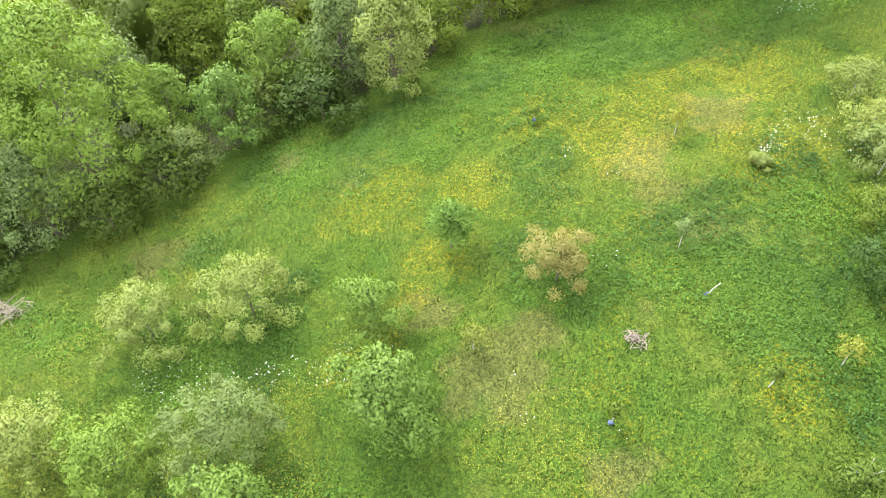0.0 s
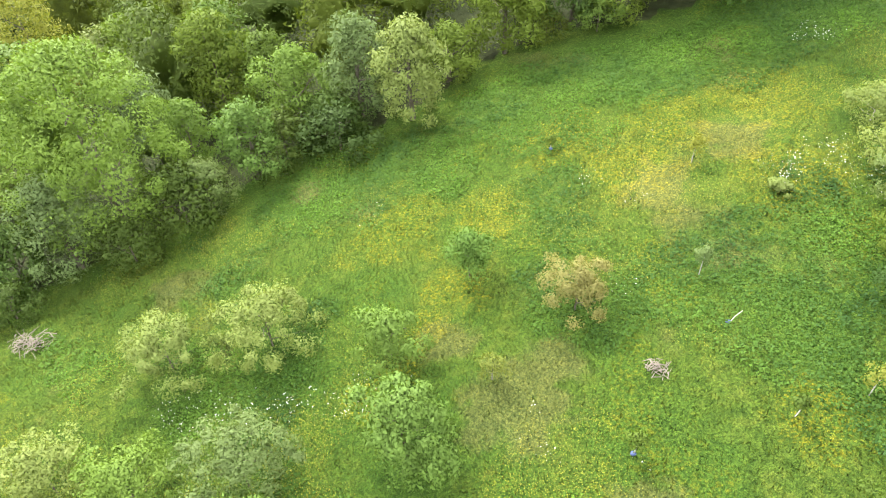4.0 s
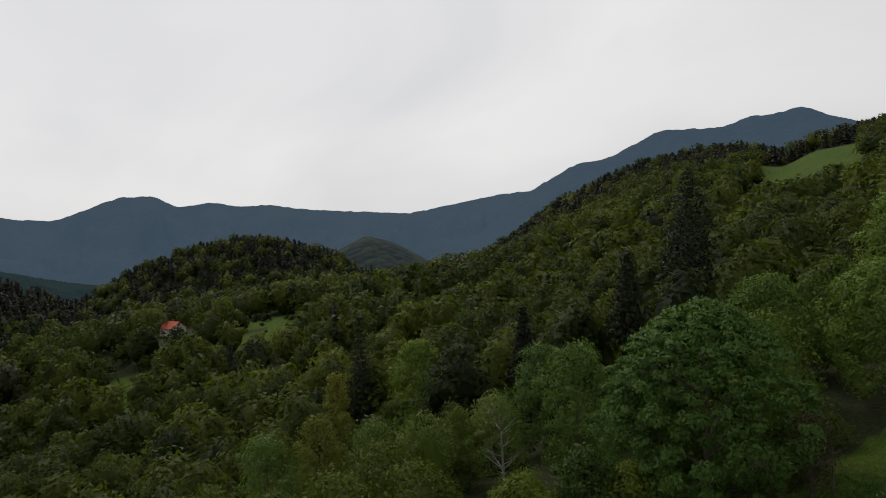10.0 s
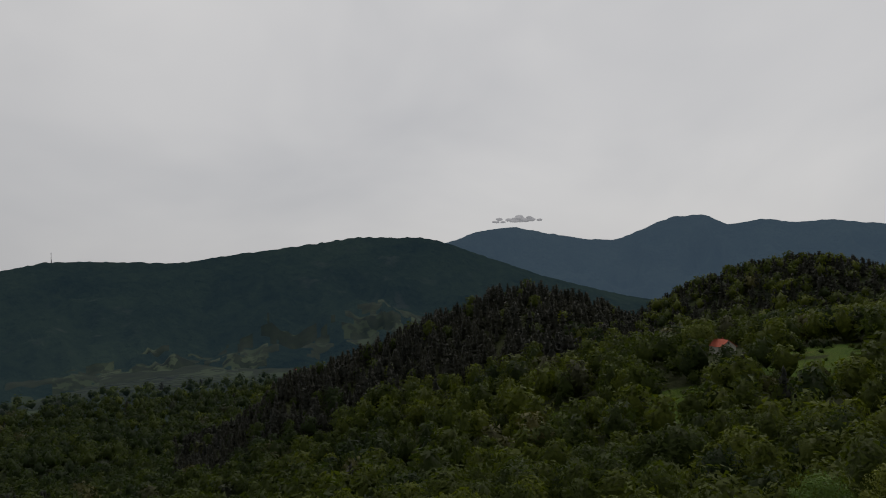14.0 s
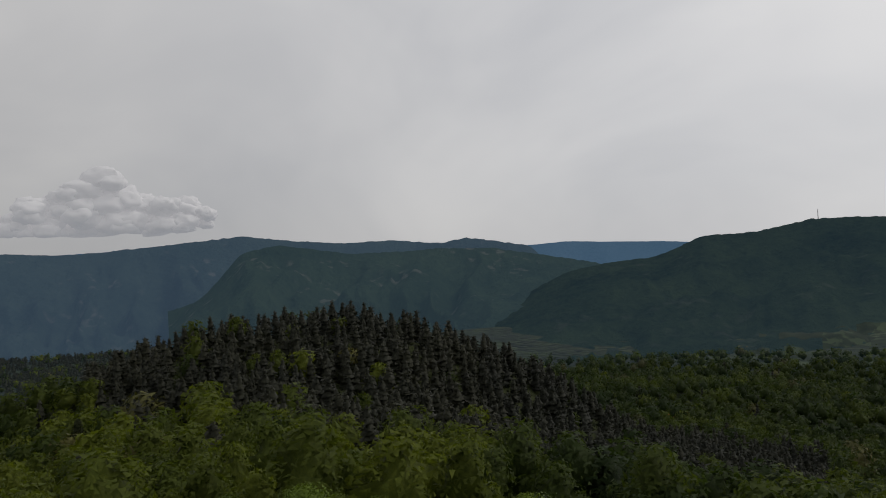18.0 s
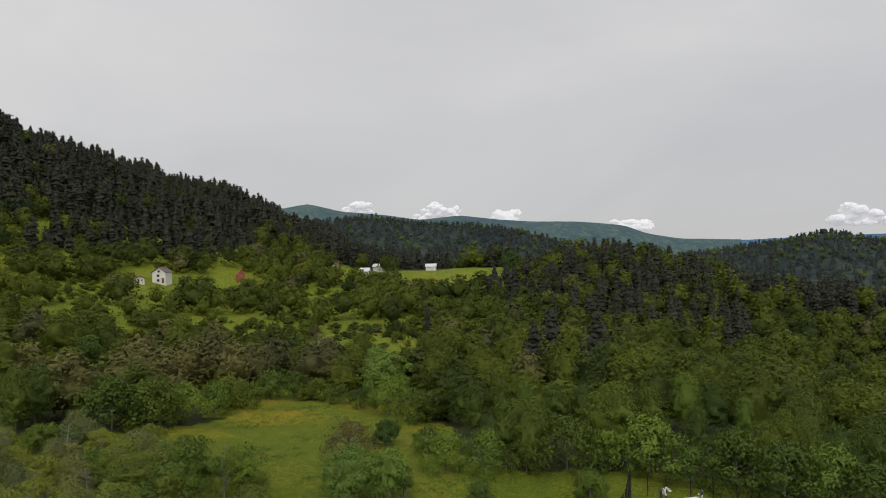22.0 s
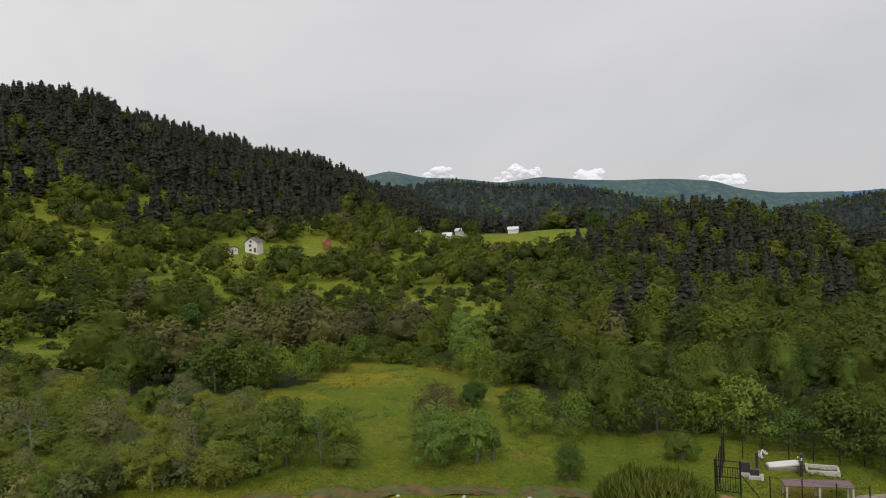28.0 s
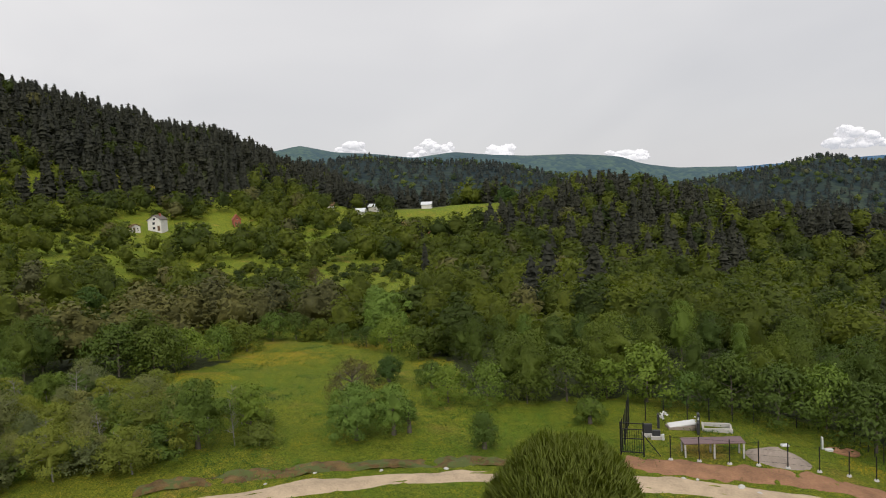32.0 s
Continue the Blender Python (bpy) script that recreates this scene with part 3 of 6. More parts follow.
# ---- far mountains, too distant to shift ----
def mountain_material(name, lo, hi, air, glow, rock=0.0):
    """Distant slopes: woods, with pale rock where it shows; bluish emission stands for miles of air."""
    m, nt, b = material(name, 1.0, 0, 0.0)
    n1, n2 = noise_of(nt, 0.004, 6, 0.65), noise_of(nt, 0.045, 6, 0.7)
    fac = math_of(nt, "ADD", math_of(nt, "MULTIPLY", n1, 0.6), math_of(nt, "MULTIPLY", n2, 0.4))
    col = ramp_of(nt, fac, [(0.35, lo), (0.65, hi)])
    if rock:
        geo = nt.nodes.new("ShaderNodeNewGeometry")
        sep = nt.nodes.new("ShaderNodeSeparateXYZ")
        nt.links.new(geo.outputs["Position"], sep.inputs[0])
        co = nt.nodes.new("ShaderNodeTexCoord")
        mp = nt.nodes.new("ShaderNodeMapping")
        mp.inputs["Scale"].default_value = (0.022, 0.022, 0.009)
        nt.links.new(co.outputs["Object"], mp.inputs[0])
        rn = nt.nodes.new("ShaderNodeTexNoise")
        rn.inputs["Scale"].default_value, rn.inputs["Detail"].default_value = 1.0, 6
        nt.links.new(mp.outputs[0], rn.inputs["Vector"])
        cliffs = math_of(nt, "MULTIPLY", step_of(nt, rn.outputs["Fac"], 0.54, 0.7), step_of(nt, noise_of(nt, 0.0035, 2), 0.5, 0.6))
        col = mix_of(nt, math_of(nt, "MULTIPLY", cliffs, rock), col, (0.15, 0.138, 0.125))
    nt.links.new(col, b.inputs["Base Color"])
    # haze is put in as emission: air is its colour, glow its strength
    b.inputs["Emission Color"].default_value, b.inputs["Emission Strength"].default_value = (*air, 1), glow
    bump_of(nt, b, n2, 1.0, 26.0)
    return m


# name: distance, breadth, foot height, crest line as bearing and elevation, material
BIG_RIDGE = [(24, -4.5), (30, -3), (36, -1.2), (40, 0.3), (43, 1.5), (44, 1.87), (45.6, 2.4), (51.3, 2.65), (56, 2.1), (60.5, 1.65), (65.5, 1.05), (71, 1.36), (73.9, 1.45), (77.8, 0.7), (81.8, 0.55), (85.2, -0.9), (88.9, -1.2), (92.3, -1.85), (95.6, -3.6), (97.2, -4.6), (100.2, -5.9), (106, -8)]
BLUE_RIDGE = [(70, 0.5), (50, 1.0), (45, 1.6), (41.3, 2.8), (38.4, 3.0), (35.2, 2.25), (32.3, 1.7), (30.2, 1.6), (27.9, 2.5), (26, 3.2), (23.6, 3.2), (22, 2.3), (19.5, 2.65), (17.4, 2.18), (15.2, 2.33), (12.8, 1.88), (8.5, 1.48), (3.8, 1.15), (1, 1.63), (-2.3, 2.18), (-4.4, 2.45), (-8, 2.6), (-14, 2.4)]
EAST_MOUNT = [(-1, -1.5), (-3.6, 0.73), (-6, 2.5), (-9.7, 4.47), (-12.4, 4.84), (-16.4, 6.7), (-20.9, 6.5), (-22.9, 7.15), (-24.8, 7.16), (-26.3, 7.56), (-28, 6.67), (-30.1, 5.9), (-38, 5), (-60, 4)]
ROCK_RIDGE = [(85, -3), (90, -1.1), (93.2, -0.5), (98.2, 0.45), (102.4, 0.62), (106, 0.5), (109.8, 0.5), (113.4, 1.13), (115.6, 1.46), (118.3, 1.0), (119.6, -0.4), (121, -2), (124, -5)]
WEST_RANGE = [(90, -5), (93, -2), (95, 0.5), (100.2, 1.42), (102.5, 1.05), (106.5, 1.5), (110.2, 1.4), (114.5, 1.75), (118.2, 2.3), (121.8, 2), (125, 1.7), (130.6, 1.3), (134.8, 1.55), (137.7, 2.18), (139.3, 2), (142.9, 0.67), (145.5, 1.58), (148.4, 1.4), (152, 0.75), (154.3, 1.03), (158.5, 0.85), (162.2, 1.16), (167.4, 1.28), (170, 0.56), (176, 0)]
PALE_RANGE = [(60, 0.2), (82, 0.1), (84.2, 0.3), (88.7, 0.5), (92.2, 0.7), (96, 0.5), (104, 0.9), (120, 1.6), (128, 1.45), (133, 1.3), (140, 0.9), (155, 0.9), (160.7, 1.06), (170, 0.7), (185, 0.4)]


def ridge_height(x, y, dist, width, foot, crest, rough_amp, seed):
    """Height of a mountain's slope at x, y: spurs and gullies run down from its crest line."""
    c = np.array(sorted(crest), float)
    grid = np.linspace(c[0, 0], c[-1, 0], int((c[-1, 0] - c[0, 0]) * 5))
    k = np.exp(-0.5 * (np.arange(-4, 5) / 1.6) ** 2)
    el = np.convolve(np.pad(np.interp(grid, c[:, 0], c[:, 1]), 4, "edge"), k / k.sum(), "valid")
    az, r = bearing(x, y), np.hypot(x, y)
    top = EYE_Z + dist * np.tan(np.radians(np.interp(az, grid, el)))
    d = np.clip((r - dist) / width, -1, 0.5)
    z = foot + (top - foot) * np.where(d < 0, np.abs(1 + d) ** 1.25, 1 - d * d * 2.4)
    bend = 30 * (value_noise(x, y, dist * 0.09, seed + 5) - 0.5)
    spur = 1 - 2 * np.abs(value_noise(az * 10 + bend, r * 0.02, 26, seed + 3) - 0.5)
    rill = 1 - 2 * np.abs(value_noise(az * 10 + bend, r * 0.03, 9, seed + 4) - 0.5)
    gully = value_noise(x, y, dist * 0.05, seed) - 0.5 + 0.5 * (value_noise(x, y, dist * 0.02, seed + 1) - 0.5)
    on_slope = np.clip(-d * 4.5, 0, 1) * np.clip((1 + d) * 4, 0, 1) * np.abs(top - foot)
    z = z + ((gully - 0.3) * 0.22 + (spur - 1) * (0.34 if dist > 2000 else 0.1) + (rill - 1) * (0.12 if dist > 2000 else 0.05)) * on_slope
    return z + (value_noise(x, y, dist * 0.006, seed + 2) - 0.5) * rough_amp


def ridge_mesh(name, dist, width, foot, crest, mat, rough_amp, seed):
    lo, hi = min(crest)[0], max(crest)[0]
    az = np.linspace(lo, hi, int((hi - lo) * 6))
    rr = dist + np.linspace(-1, 0.5, 64)[None, :] * width
    x, y = -np.sin(np.radians(az))[:, None] * rr, np.cos(np.radians(az))[:, None] * rr
    z = ridge_height(x, y, dist, width, foot, crest, rough_amp, seed)
    n, m = z.shape
    i, j = np.meshgrid(np.arange(n - 1), np.arange(m - 1), indexing="ij")
    a = i * m + j
    faces = np.stack([a, a + m, a + m + 1, a + 1], -1).reshape(-1, 4)
    verts = np.stack([x, y, z], -1).reshape(-1, 3)
    c = verts[faces].mean(1)
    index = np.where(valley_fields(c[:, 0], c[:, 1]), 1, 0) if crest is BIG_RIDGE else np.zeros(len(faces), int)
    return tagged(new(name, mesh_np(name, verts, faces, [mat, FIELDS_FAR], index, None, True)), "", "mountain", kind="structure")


def valley_fields(x, y):
    """True on the small fields along the foot of the long ridge."""
    az, r = bearing(x, y), np.hypot(x, y)
    line = np.interp(az, [44, 52, 60, 70, 80], [1330, 1270, 1200, 1130, 1050])
    patch = value_noise(x, y, 48, 33) * 0.55 + value_noise(x, y, 17, 34) * 0.45
    return (az > 46) & (az < 80) & (np.abs(r - line) < 130) & (patch > 0.52)


# bluer base colours and stronger emission paint thicker haze on farther ranges
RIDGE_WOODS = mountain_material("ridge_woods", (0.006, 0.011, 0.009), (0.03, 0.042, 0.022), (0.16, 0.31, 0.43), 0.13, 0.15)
HAZY_BLUE_WOODS = mountain_material("hazy_blue_woods", (0.014, 0.022, 0.022), (0.03, 0.042, 0.035), (0.24, 0.38, 0.55), 0.34)
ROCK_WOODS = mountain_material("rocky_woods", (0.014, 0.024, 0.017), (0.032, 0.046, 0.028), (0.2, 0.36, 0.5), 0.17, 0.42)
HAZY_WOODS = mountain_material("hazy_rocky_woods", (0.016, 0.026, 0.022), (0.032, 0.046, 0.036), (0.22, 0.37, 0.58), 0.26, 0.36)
PALE_HAZY_WOODS = mountain_material("palest_hazy_woods", (0.02, 0.03, 0.04), (0.03, 0.04, 0.05), (0.2, 0.41, 0.66), 0.42)
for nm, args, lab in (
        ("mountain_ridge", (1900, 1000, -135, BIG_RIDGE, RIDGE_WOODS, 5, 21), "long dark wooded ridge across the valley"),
        ("mountain_range", (3400, 1700, -150, BLUE_RIDGE, HAZY_BLUE_WOODS, 7, 31), "hazy blue mountain range with rounded summits"),
        ("mountain", (1900, 900, -90, EAST_MOUNT, HAZY_BLUE_WOODS, 4, 41), "tall hazy blue mountain with a pointed summit"),
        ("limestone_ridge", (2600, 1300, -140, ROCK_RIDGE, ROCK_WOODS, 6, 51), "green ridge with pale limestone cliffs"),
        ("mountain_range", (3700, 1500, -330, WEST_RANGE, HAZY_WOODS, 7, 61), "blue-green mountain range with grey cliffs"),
        ("mountain_range", (4500, 600, -100, PALE_RANGE, PALE_HAZY_WOODS, 4, 71), "palest blue range along the horizon")):
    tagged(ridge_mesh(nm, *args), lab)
# ---- trees ----
def part(name, me, parent, label=""):
    ob = new(name, me)
    ob.parent = parent
    return tagged(ob, label)


def leaves_np(rng, centres, out, clump, size, per, up=0.35, narrow=0.62, flat=0.8, corners=4, ruffle=0.6, soft=0.6, whole=0.45, shell=0.3):
    """Leaves on the outer side of rounded clumps, as corners and normals. out: each clump's outward direction; clump: radius.
    soft: how far the leaves' normals follow the clump's roundness; whole: the crown's."""
    n = len(centres) * per
    c, o = np.repeat(centres, per, 0), np.repeat(out, per, 0)
    rc = np.repeat(np.broadcast_to(clump, len(centres)), per)[:, None]
    d = rng.normal(size=(n, 3))
    d /= np.linalg.norm(d, axis=1)[:, None]
    d = d + o * 0.55 + np.array([0, 0, up])
    d /= np.linalg.norm(d, axis=1)[:, None]
    p = c + d * rc * (shell + (1.2 - shell) * rng.rand(n) ** 0.7)[:, None] * np.array([1, 1, flat])
    nrm = d + rng.normal(size=(n, 3)) * ruffle
    nrm /= np.linalg.norm(nrm, axis=1)[:, None]
    t = np.cross(nrm, rng.normal(size=(n, 3)))
    t /= np.linalg.norm(t, axis=1)[:, None] + 1e-9
    b = np.cross(nrm, t)
    s = (np.repeat(np.broadcast_to(size, len(centres)), per) * (0.55 + 0.9 * rng.rand(n)))[:, None]
    droop = np.array([0, 0, -0.12]) * s
    if corners == 4:
        v = np.stack([p - t * s * 0.5, p - b * s * narrow * 0.5, p + t * s * 0.5 + droop, p + b * s * narrow * 0.5 + droop], 1)
    else:
        v = np.stack([p - t * s * 0.36 - b * s * 0.3, p + t * s * 0.36 - b * s * 0.45 + droop, p + b * s * 0.75], 1)
    sm = nrm * (1 - soft) + (d * (1.2 - whole) + o * whole + np.array([0, 0, 0.12])) * soft
    sm /= np.linalg.norm(sm, axis=1)[:, None]
    return v.reshape(-1, 3), np.repeat(sm, corners, 0)


def envelope(kind, h):
    """Crown radius (share of the widest) at the height share h from the crown's foot to its tip."""
    if kind == "round":
        return np.sqrt(np.clip(1 - (2 * h - 0.9) ** 2 / 1.25, 0, 1))
    if kind == "tall":
        return np.clip(1 - np.abs(2 * h - 0.75) ** 2.2 / 2.1, 0, 1) ** 0.7
    if kind == "cone":
        return np.clip(1.02 - h, 0, 1) ** 0.85
    return np.clip(1 - (h - 0.35) ** 2 * 2.2, 0, 1) ** 0.6


def clumps_np(seed, height_m, radius, foot, clumps, kind, gap, tight):
    """Places, outward directions and radii of a crown's clumps."""
    rng = np.random.RandomState(seed)
    h = ((np.arange(clumps) + rng.rand(clumps)) / clumps) ** 0.72
    a = np.arange(clumps) * 2.39996 + rng.rand(clumps) * 0.7
    rc = tight * radius * math.sqrt((height_m - foot) / radius) / math.sqrt(clumps)
    rcs = rc * (0.55 + 0.9 * rng.rand(clumps))
    lump = 1 + gap * (np.sin(a * 2 + seed) * np.cos(h * 6 + seed) + 0.6 * np.sin(a * 3 + h * 9 + 2 * seed))
    inner = np.where(rng.rand(clumps) < 0.68, 0.85 + 0.2 * rng.rand(clumps), 0.15 + 0.65 * rng.rand(clumps))
    rad = np.maximum(radius * envelope(kind, h) * lump - 0.7 * rcs, 0.05) * inner
    z = foot + rc * 0.5 + (height_m - foot - rc * 1.2) * h
    c = np.stack([np.cos(a) * rad, np.sin(a) * rad, z], 1)
    out = np.stack([np.cos(a), np.sin(a), (h - 0.35) * 1.7], 1)
    out /= np.linalg.norm(out, axis=1)[:, None]
    return rng, c, out, rcs


def broadleaf_np(seed, height_m, radius, foot, clumps, per, size, kind="round", gap=0.22, corners=4, soft=0.42, whole=0.8, tight=1.4, up=0.35):
    """Leaves of a broad-leaved crown: rounded clumps on a lumpy outline, with gaps between them."""
    rng, c, out, rcs = clumps_np(seed, height_m, radius, foot, clumps, kind, gap, tight)
    return leaves_np(rng, c, out, rcs, size, per, up, corners=corners, soft=soft, whole=whole)


def ball_np(fine):
    bm = bmesh.new()
    bmesh.ops.create_icosphere(bm, subdivisions=fine, radius=1.0)
    v, f = np.array([p.co[:] for p in bm.verts]), np.array([[p.index for p in q.verts] for q in bm.faces])
    bm.free()
    return v, f


def normals_np(v, f):
    fn = np.cross(v[f[:, 1]] - v[f[:, 0]], v[f[:, 2]] - v[f[:, 0]])
    n = np.zeros_like(v)
    for k in range(3):
        np.add.at(n, f[:, k], fn)
    return n / (np.linalg.norm(n, axis=1)[:, None] + 1e-9)


def joined_np(hull, leaves):
    """One set of corners, normals and faces out of a closed hull and loose leaves of three corners."""
    (v, n, f), (lv, ln) = hull, leaves
    return np.concatenate([v, lv]), np.concatenate([n, ln]), np.concatenate([f, faces_of(lv, 3) + len(v)])


def crown_np(seed, height_m, radius, foot, clumps, per, size, kind, fine, gap=0.2, tight=1.35, soft=0.85, whole=0.65, core=1.0, ruffle=0.38, shell=0.8, up=0.5):
    """A dense crown seen from afar: its lobes as one uneven body, with loose sprays of leaves all over it."""
    rng, c, out, rcs = clumps_np(seed, height_m, radius, foot, clumps, kind, gap, tight)
    d, f = ball_np(fine)
    mid = np.array([0, 0, foot + 0.45 * (height_m - foot)])
    rel = c - mid
    along = rel @ d.T
    room = (rcs * 0.7)[:, None] ** 2 - ((rel ** 2).sum(1)[:, None] - along ** 2)
    reach = np.where(room > 0, along + np.sqrt(np.maximum(room, 0)), 0).max(0)
    reach = np.maximum(reach, 0.3 * radius) * (0.78 + 0.25 * rng.rand(len(d))) * core
    v = mid + d * reach[:, None]
    v[:, 2] = np.maximum(v[:, 2], foot * 0.5)
    return joined_np((v, normals_np(v, f), f), leaves_np(rng, c, out, rcs, size, per, up, corners=3, ruffle=ruffle, soft=soft, whole=whole, shell=shell))


def conifer_np(seed, height_m, radius, tiers, sides, arms, per, size, low):
    """A pine seen from afar: drooping tiers round a pointed top, with loose sprays of needles."""
    rng = np.random.RandomState(seed)
    v, f = [], []
    for k in range(tiers):
        h = k / tiers
        z = height_m * (low + (1 - low) * h)
        q = radius * (1.02 - h) ** 0.6 * (0.7 + 0.5 * rng.rand()) * 0.62
        tip = len(v)
        v.append((rng.normal() * 0.05, rng.normal() * 0.05, min(height_m, z + height_m * (1 - low) / tiers * 1.9)))
        a = rng.rand() * 6.283 + np.arange(sides) * 6.283 / sides + rng.rand(sides) * 0.3
        w = q * (0.6 + 0.6 * rng.rand(sides))
        v += [(math.cos(t) * r, math.sin(t) * r, z - 0.12 * r + rng.normal() * 0.15) for t, r in zip(a, w)]
        f += [(tip, tip + 1 + i, tip + 1 + (i + 1) % sides) for i in range(sides)]
    v, f = np.array(v), np.array(f)
    n = normals_np(v, f)
    return joined_np((v, n, f), pine_np(seed, height_m, radius, tiers, arms, per, size, False, 3, low))


def pine_np(seed, height_m, radius, whorls, arms, per, size, spruce=False, corners=4, low=0.34):
    """Needle tufts along tiers of branches."""
    rng = np.random.RandomState(seed)
    cs, outs, big = [], [], []
    for w in range(whorls):
        h = (w + 0.5) / whorls
        z = height_m * ((0.08 if spruce else low) + (0.9 if spruce else 0.98 - low) * h)
        reach = radius * (1 - h * (0.95 if spruce else 0.88)) * (0.75 + 0.45 * rng.rand())
        a0 = rng.rand() * 6.283
        k = max(3, int(arms * (1 - 0.4 * h)))
        for i in range(k):
            a = a0 + i * 6.283 / k + rng.rand() * 0.5
            for s in (0.35, 0.75):
                q = reach * s * (0.85 + 0.3 * rng.rand())
                cs.append((math.cos(a) * q, math.sin(a) * q, z + (-0.3 if spruce else 0.12) * q))
                outs.append((math.cos(a) * 0.6, math.sin(a) * 0.6, 0.35))
                big.append(1.1 - 0.6 * h)
    for k in range(3):
        cs.append((0, 0, height_m * (0.93 + 0.03 * k)))
        outs.append((0, 0, 1))
        big.append(0.4)
    return leaves_np(rng, np.array(cs), np.array(outs), radius * 0.26 * np.array(big), size * np.array(big), per, 0.3, 0.4, 0.6, corners)


def faces_of(v, corners=4):
    return np.arange(len(v)).reshape(-1, corners)


def leaf_mesh(name, leaves, mat, corners=4, tint=None):
    v, n = leaves
    return mesh_np(name, v, faces_of(v, corners), [mat], None, tint, True, n)


def tube(bm, path, radii, sides=7):
    """A tapered, bent tube along a path."""
    rings = []
    for i, (p, r) in enumerate(zip(path, radii)):
        p = Vector(p)
        d = (Vector(path[min(i + 1, len(path) - 1)]) - Vector(path[max(i - 1, 0)])).normalized()
        q = d.to_track_quat("Z", "Y")
        rings.append([bm.verts.new(p + q @ Vector((math.cos(k * 6.283 / sides) * r, math.sin(k * 6.283 / sides) * r, 0))) for k in range(sides)])
    for a, b in zip(rings, rings[1:]):
        for k in range(sides):
            bm.faces.new((a[k], a[(k + 1) % sides], b[(k + 1) % sides], b[k]))
    bm.faces.new(rings[-1])
    bm.faces.new(rings[0][::-1])


def trunk_mesh(seed, height_m, radius, foot, limbs, thick, mat=BARK, sides=7, twigs=0):
    rng = random.Random(seed)
    bm = bmesh.new()
    lean = Vector((rng.uniform(-0.05, 0.05), rng.uniform(-0.05, 0.05), 1))
    spine = [lean * (height_m * s) + Vector((rng.uniform(-0.1, 0.1), rng.uniform(-0.1, 0.1), 0)) * (s * radius * 0.3) for s in (0, 0.15, 0.35, 0.6, 0.85)]
    spine[0].z -= 0.3
    tube(bm, spine, [thick * 1.3, thick, thick * 0.8, thick * 0.5, thick * 0.15], sides)
    for k in range(limbs):
        s = rng.uniform(max(0.12, foot / height_m), 0.75)
        base = lean * (height_m * s)
        a = k * 2.4 + rng.uniform(-0.4, 0.4)
        ln = radius * rng.uniform(0.5, 0.78) * (1.1 - s * 0.5)
        tip = base + Vector((math.cos(a) * ln, math.sin(a) * ln, ln * rng.uniform(0.35, 0.9)))
        mid = (base + tip) / 2 + Vector((rng.uniform(-1, 1), rng.uniform(-1, 1), -0.4)) * ln * 0.1
        tube(bm, [base, mid, tip], [thick * 0.42, thick * 0.28, thick * 0.08], 5)
        for _ in range(twigs):
            p0 = base.lerp(tip, rng.uniform(0.35, 0.95))
            d = Vector((rng.uniform(-1, 1), rng.uniform(-1, 1), rng.uniform(-0.1, 1.0))).normalized() * ln * rng.uniform(0.2, 0.45)
            tube(bm, [p0, p0 + d * 0.5 + Vector((0, 0, 0.03)), p0 + d], [thick * 0.14, thick * 0.1, thick * 0.03], 3)
    me = bpy.data.meshes.new("trunk")
    bm.to_mesh(me)
    bm.free()
    me.materials.append(mat)
    return me


def make_tree(name, label, category, seed, height_m, radius, foot, clumps, per, size, leaf, kind="round", limbs=7, thick=0.14, bark=BARK, gap=0.22, group="", twigs=0, corners=3, core=0.0, **more):
    base = tagged(new(name), label, category, group)
    part("trunk", trunk_mesh(seed, height_m, radius, foot, limbs, thick, bark, 7, twigs), base)
    if clumps and core:
        more.setdefault("soft", 0.5)
        v, n, f = crown_np(seed, height_m, radius, foot, clumps, per, size, kind, 3, gap, core=core, ruffle=0.6, shell=0.45, **more)
        part("crown", mesh_np("crown", v, f, [leaf], None, None, True, n), base)
    elif clumps:
        v = broadleaf_np(seed, height_m, radius, foot, clumps, per, size, kind, gap, corners, **more)
        part("crown", leaf_mesh("crown", v, leaf, corners), base)
    return base


def make_pine(name, label, seed, height_m, radius, whorls, arms, per, size, spruce=False, group="", thick=0.2):
    base = tagged(new(name), label, "spruce tree" if spruce else "pine tree", group)
    part("trunk", trunk_mesh(seed, height_m, radius, height_m * 0.4, 6, thick), base)
    v = pine_np(seed, height_m, radius, whorls, arms, per, size, spruce)
    part("crown", leaf_mesh("crown", v, NEEDLES), base)
    return base


def stand(ob, x, y, scale=1.0, turn=0.0, wide=1.0, sink=0.0):
    """Sets a thing on the ground."""
    ob.matrix_basis = Matrix.Translation((x, y, float(ground_z(x, y)) - sink)) @ Matrix.Rotation(turn, 4, "Z") @ Matrix.Diagonal((scale * wide, scale * wide, scale, 1))
    return ob
# ---- woods ----
# room kept free for houses, as x, y, radius
CLEAR = [(-112, 266, 13), (-108, 252, 9), (-106, 242, 8), (-103, 231, 6), (206, -176, 12), (197, -168, 12), (199, -208, 8), (190, -198, 8), (206, -168, 8),
         (176, -262, 9), (169, -250, 8), (161, -297, 12), (155, -284, 12), (181, -281, 6), (191, -259, 6), (144, -252, 6), (136, -253, 6), (130, -255, 5), (116, -270, 4)]


# bearing, distance and breadth of single trees that rise over the woods
RISING = [(22.8, 285, 5), (8.5, 120, 3.4), (3.7, 100, 5), (10.6, 95, 2.6), (-18.3, 100, 6), (-13.5, 86, 4), (-5.0, 86, 3), (12.3, 60, 3), (33.9, 60, 3.4), (-28.2, 70, 4), (-32.5, 84, 5), (-9.3, 56, 3.4), (-3, 57, 3)]


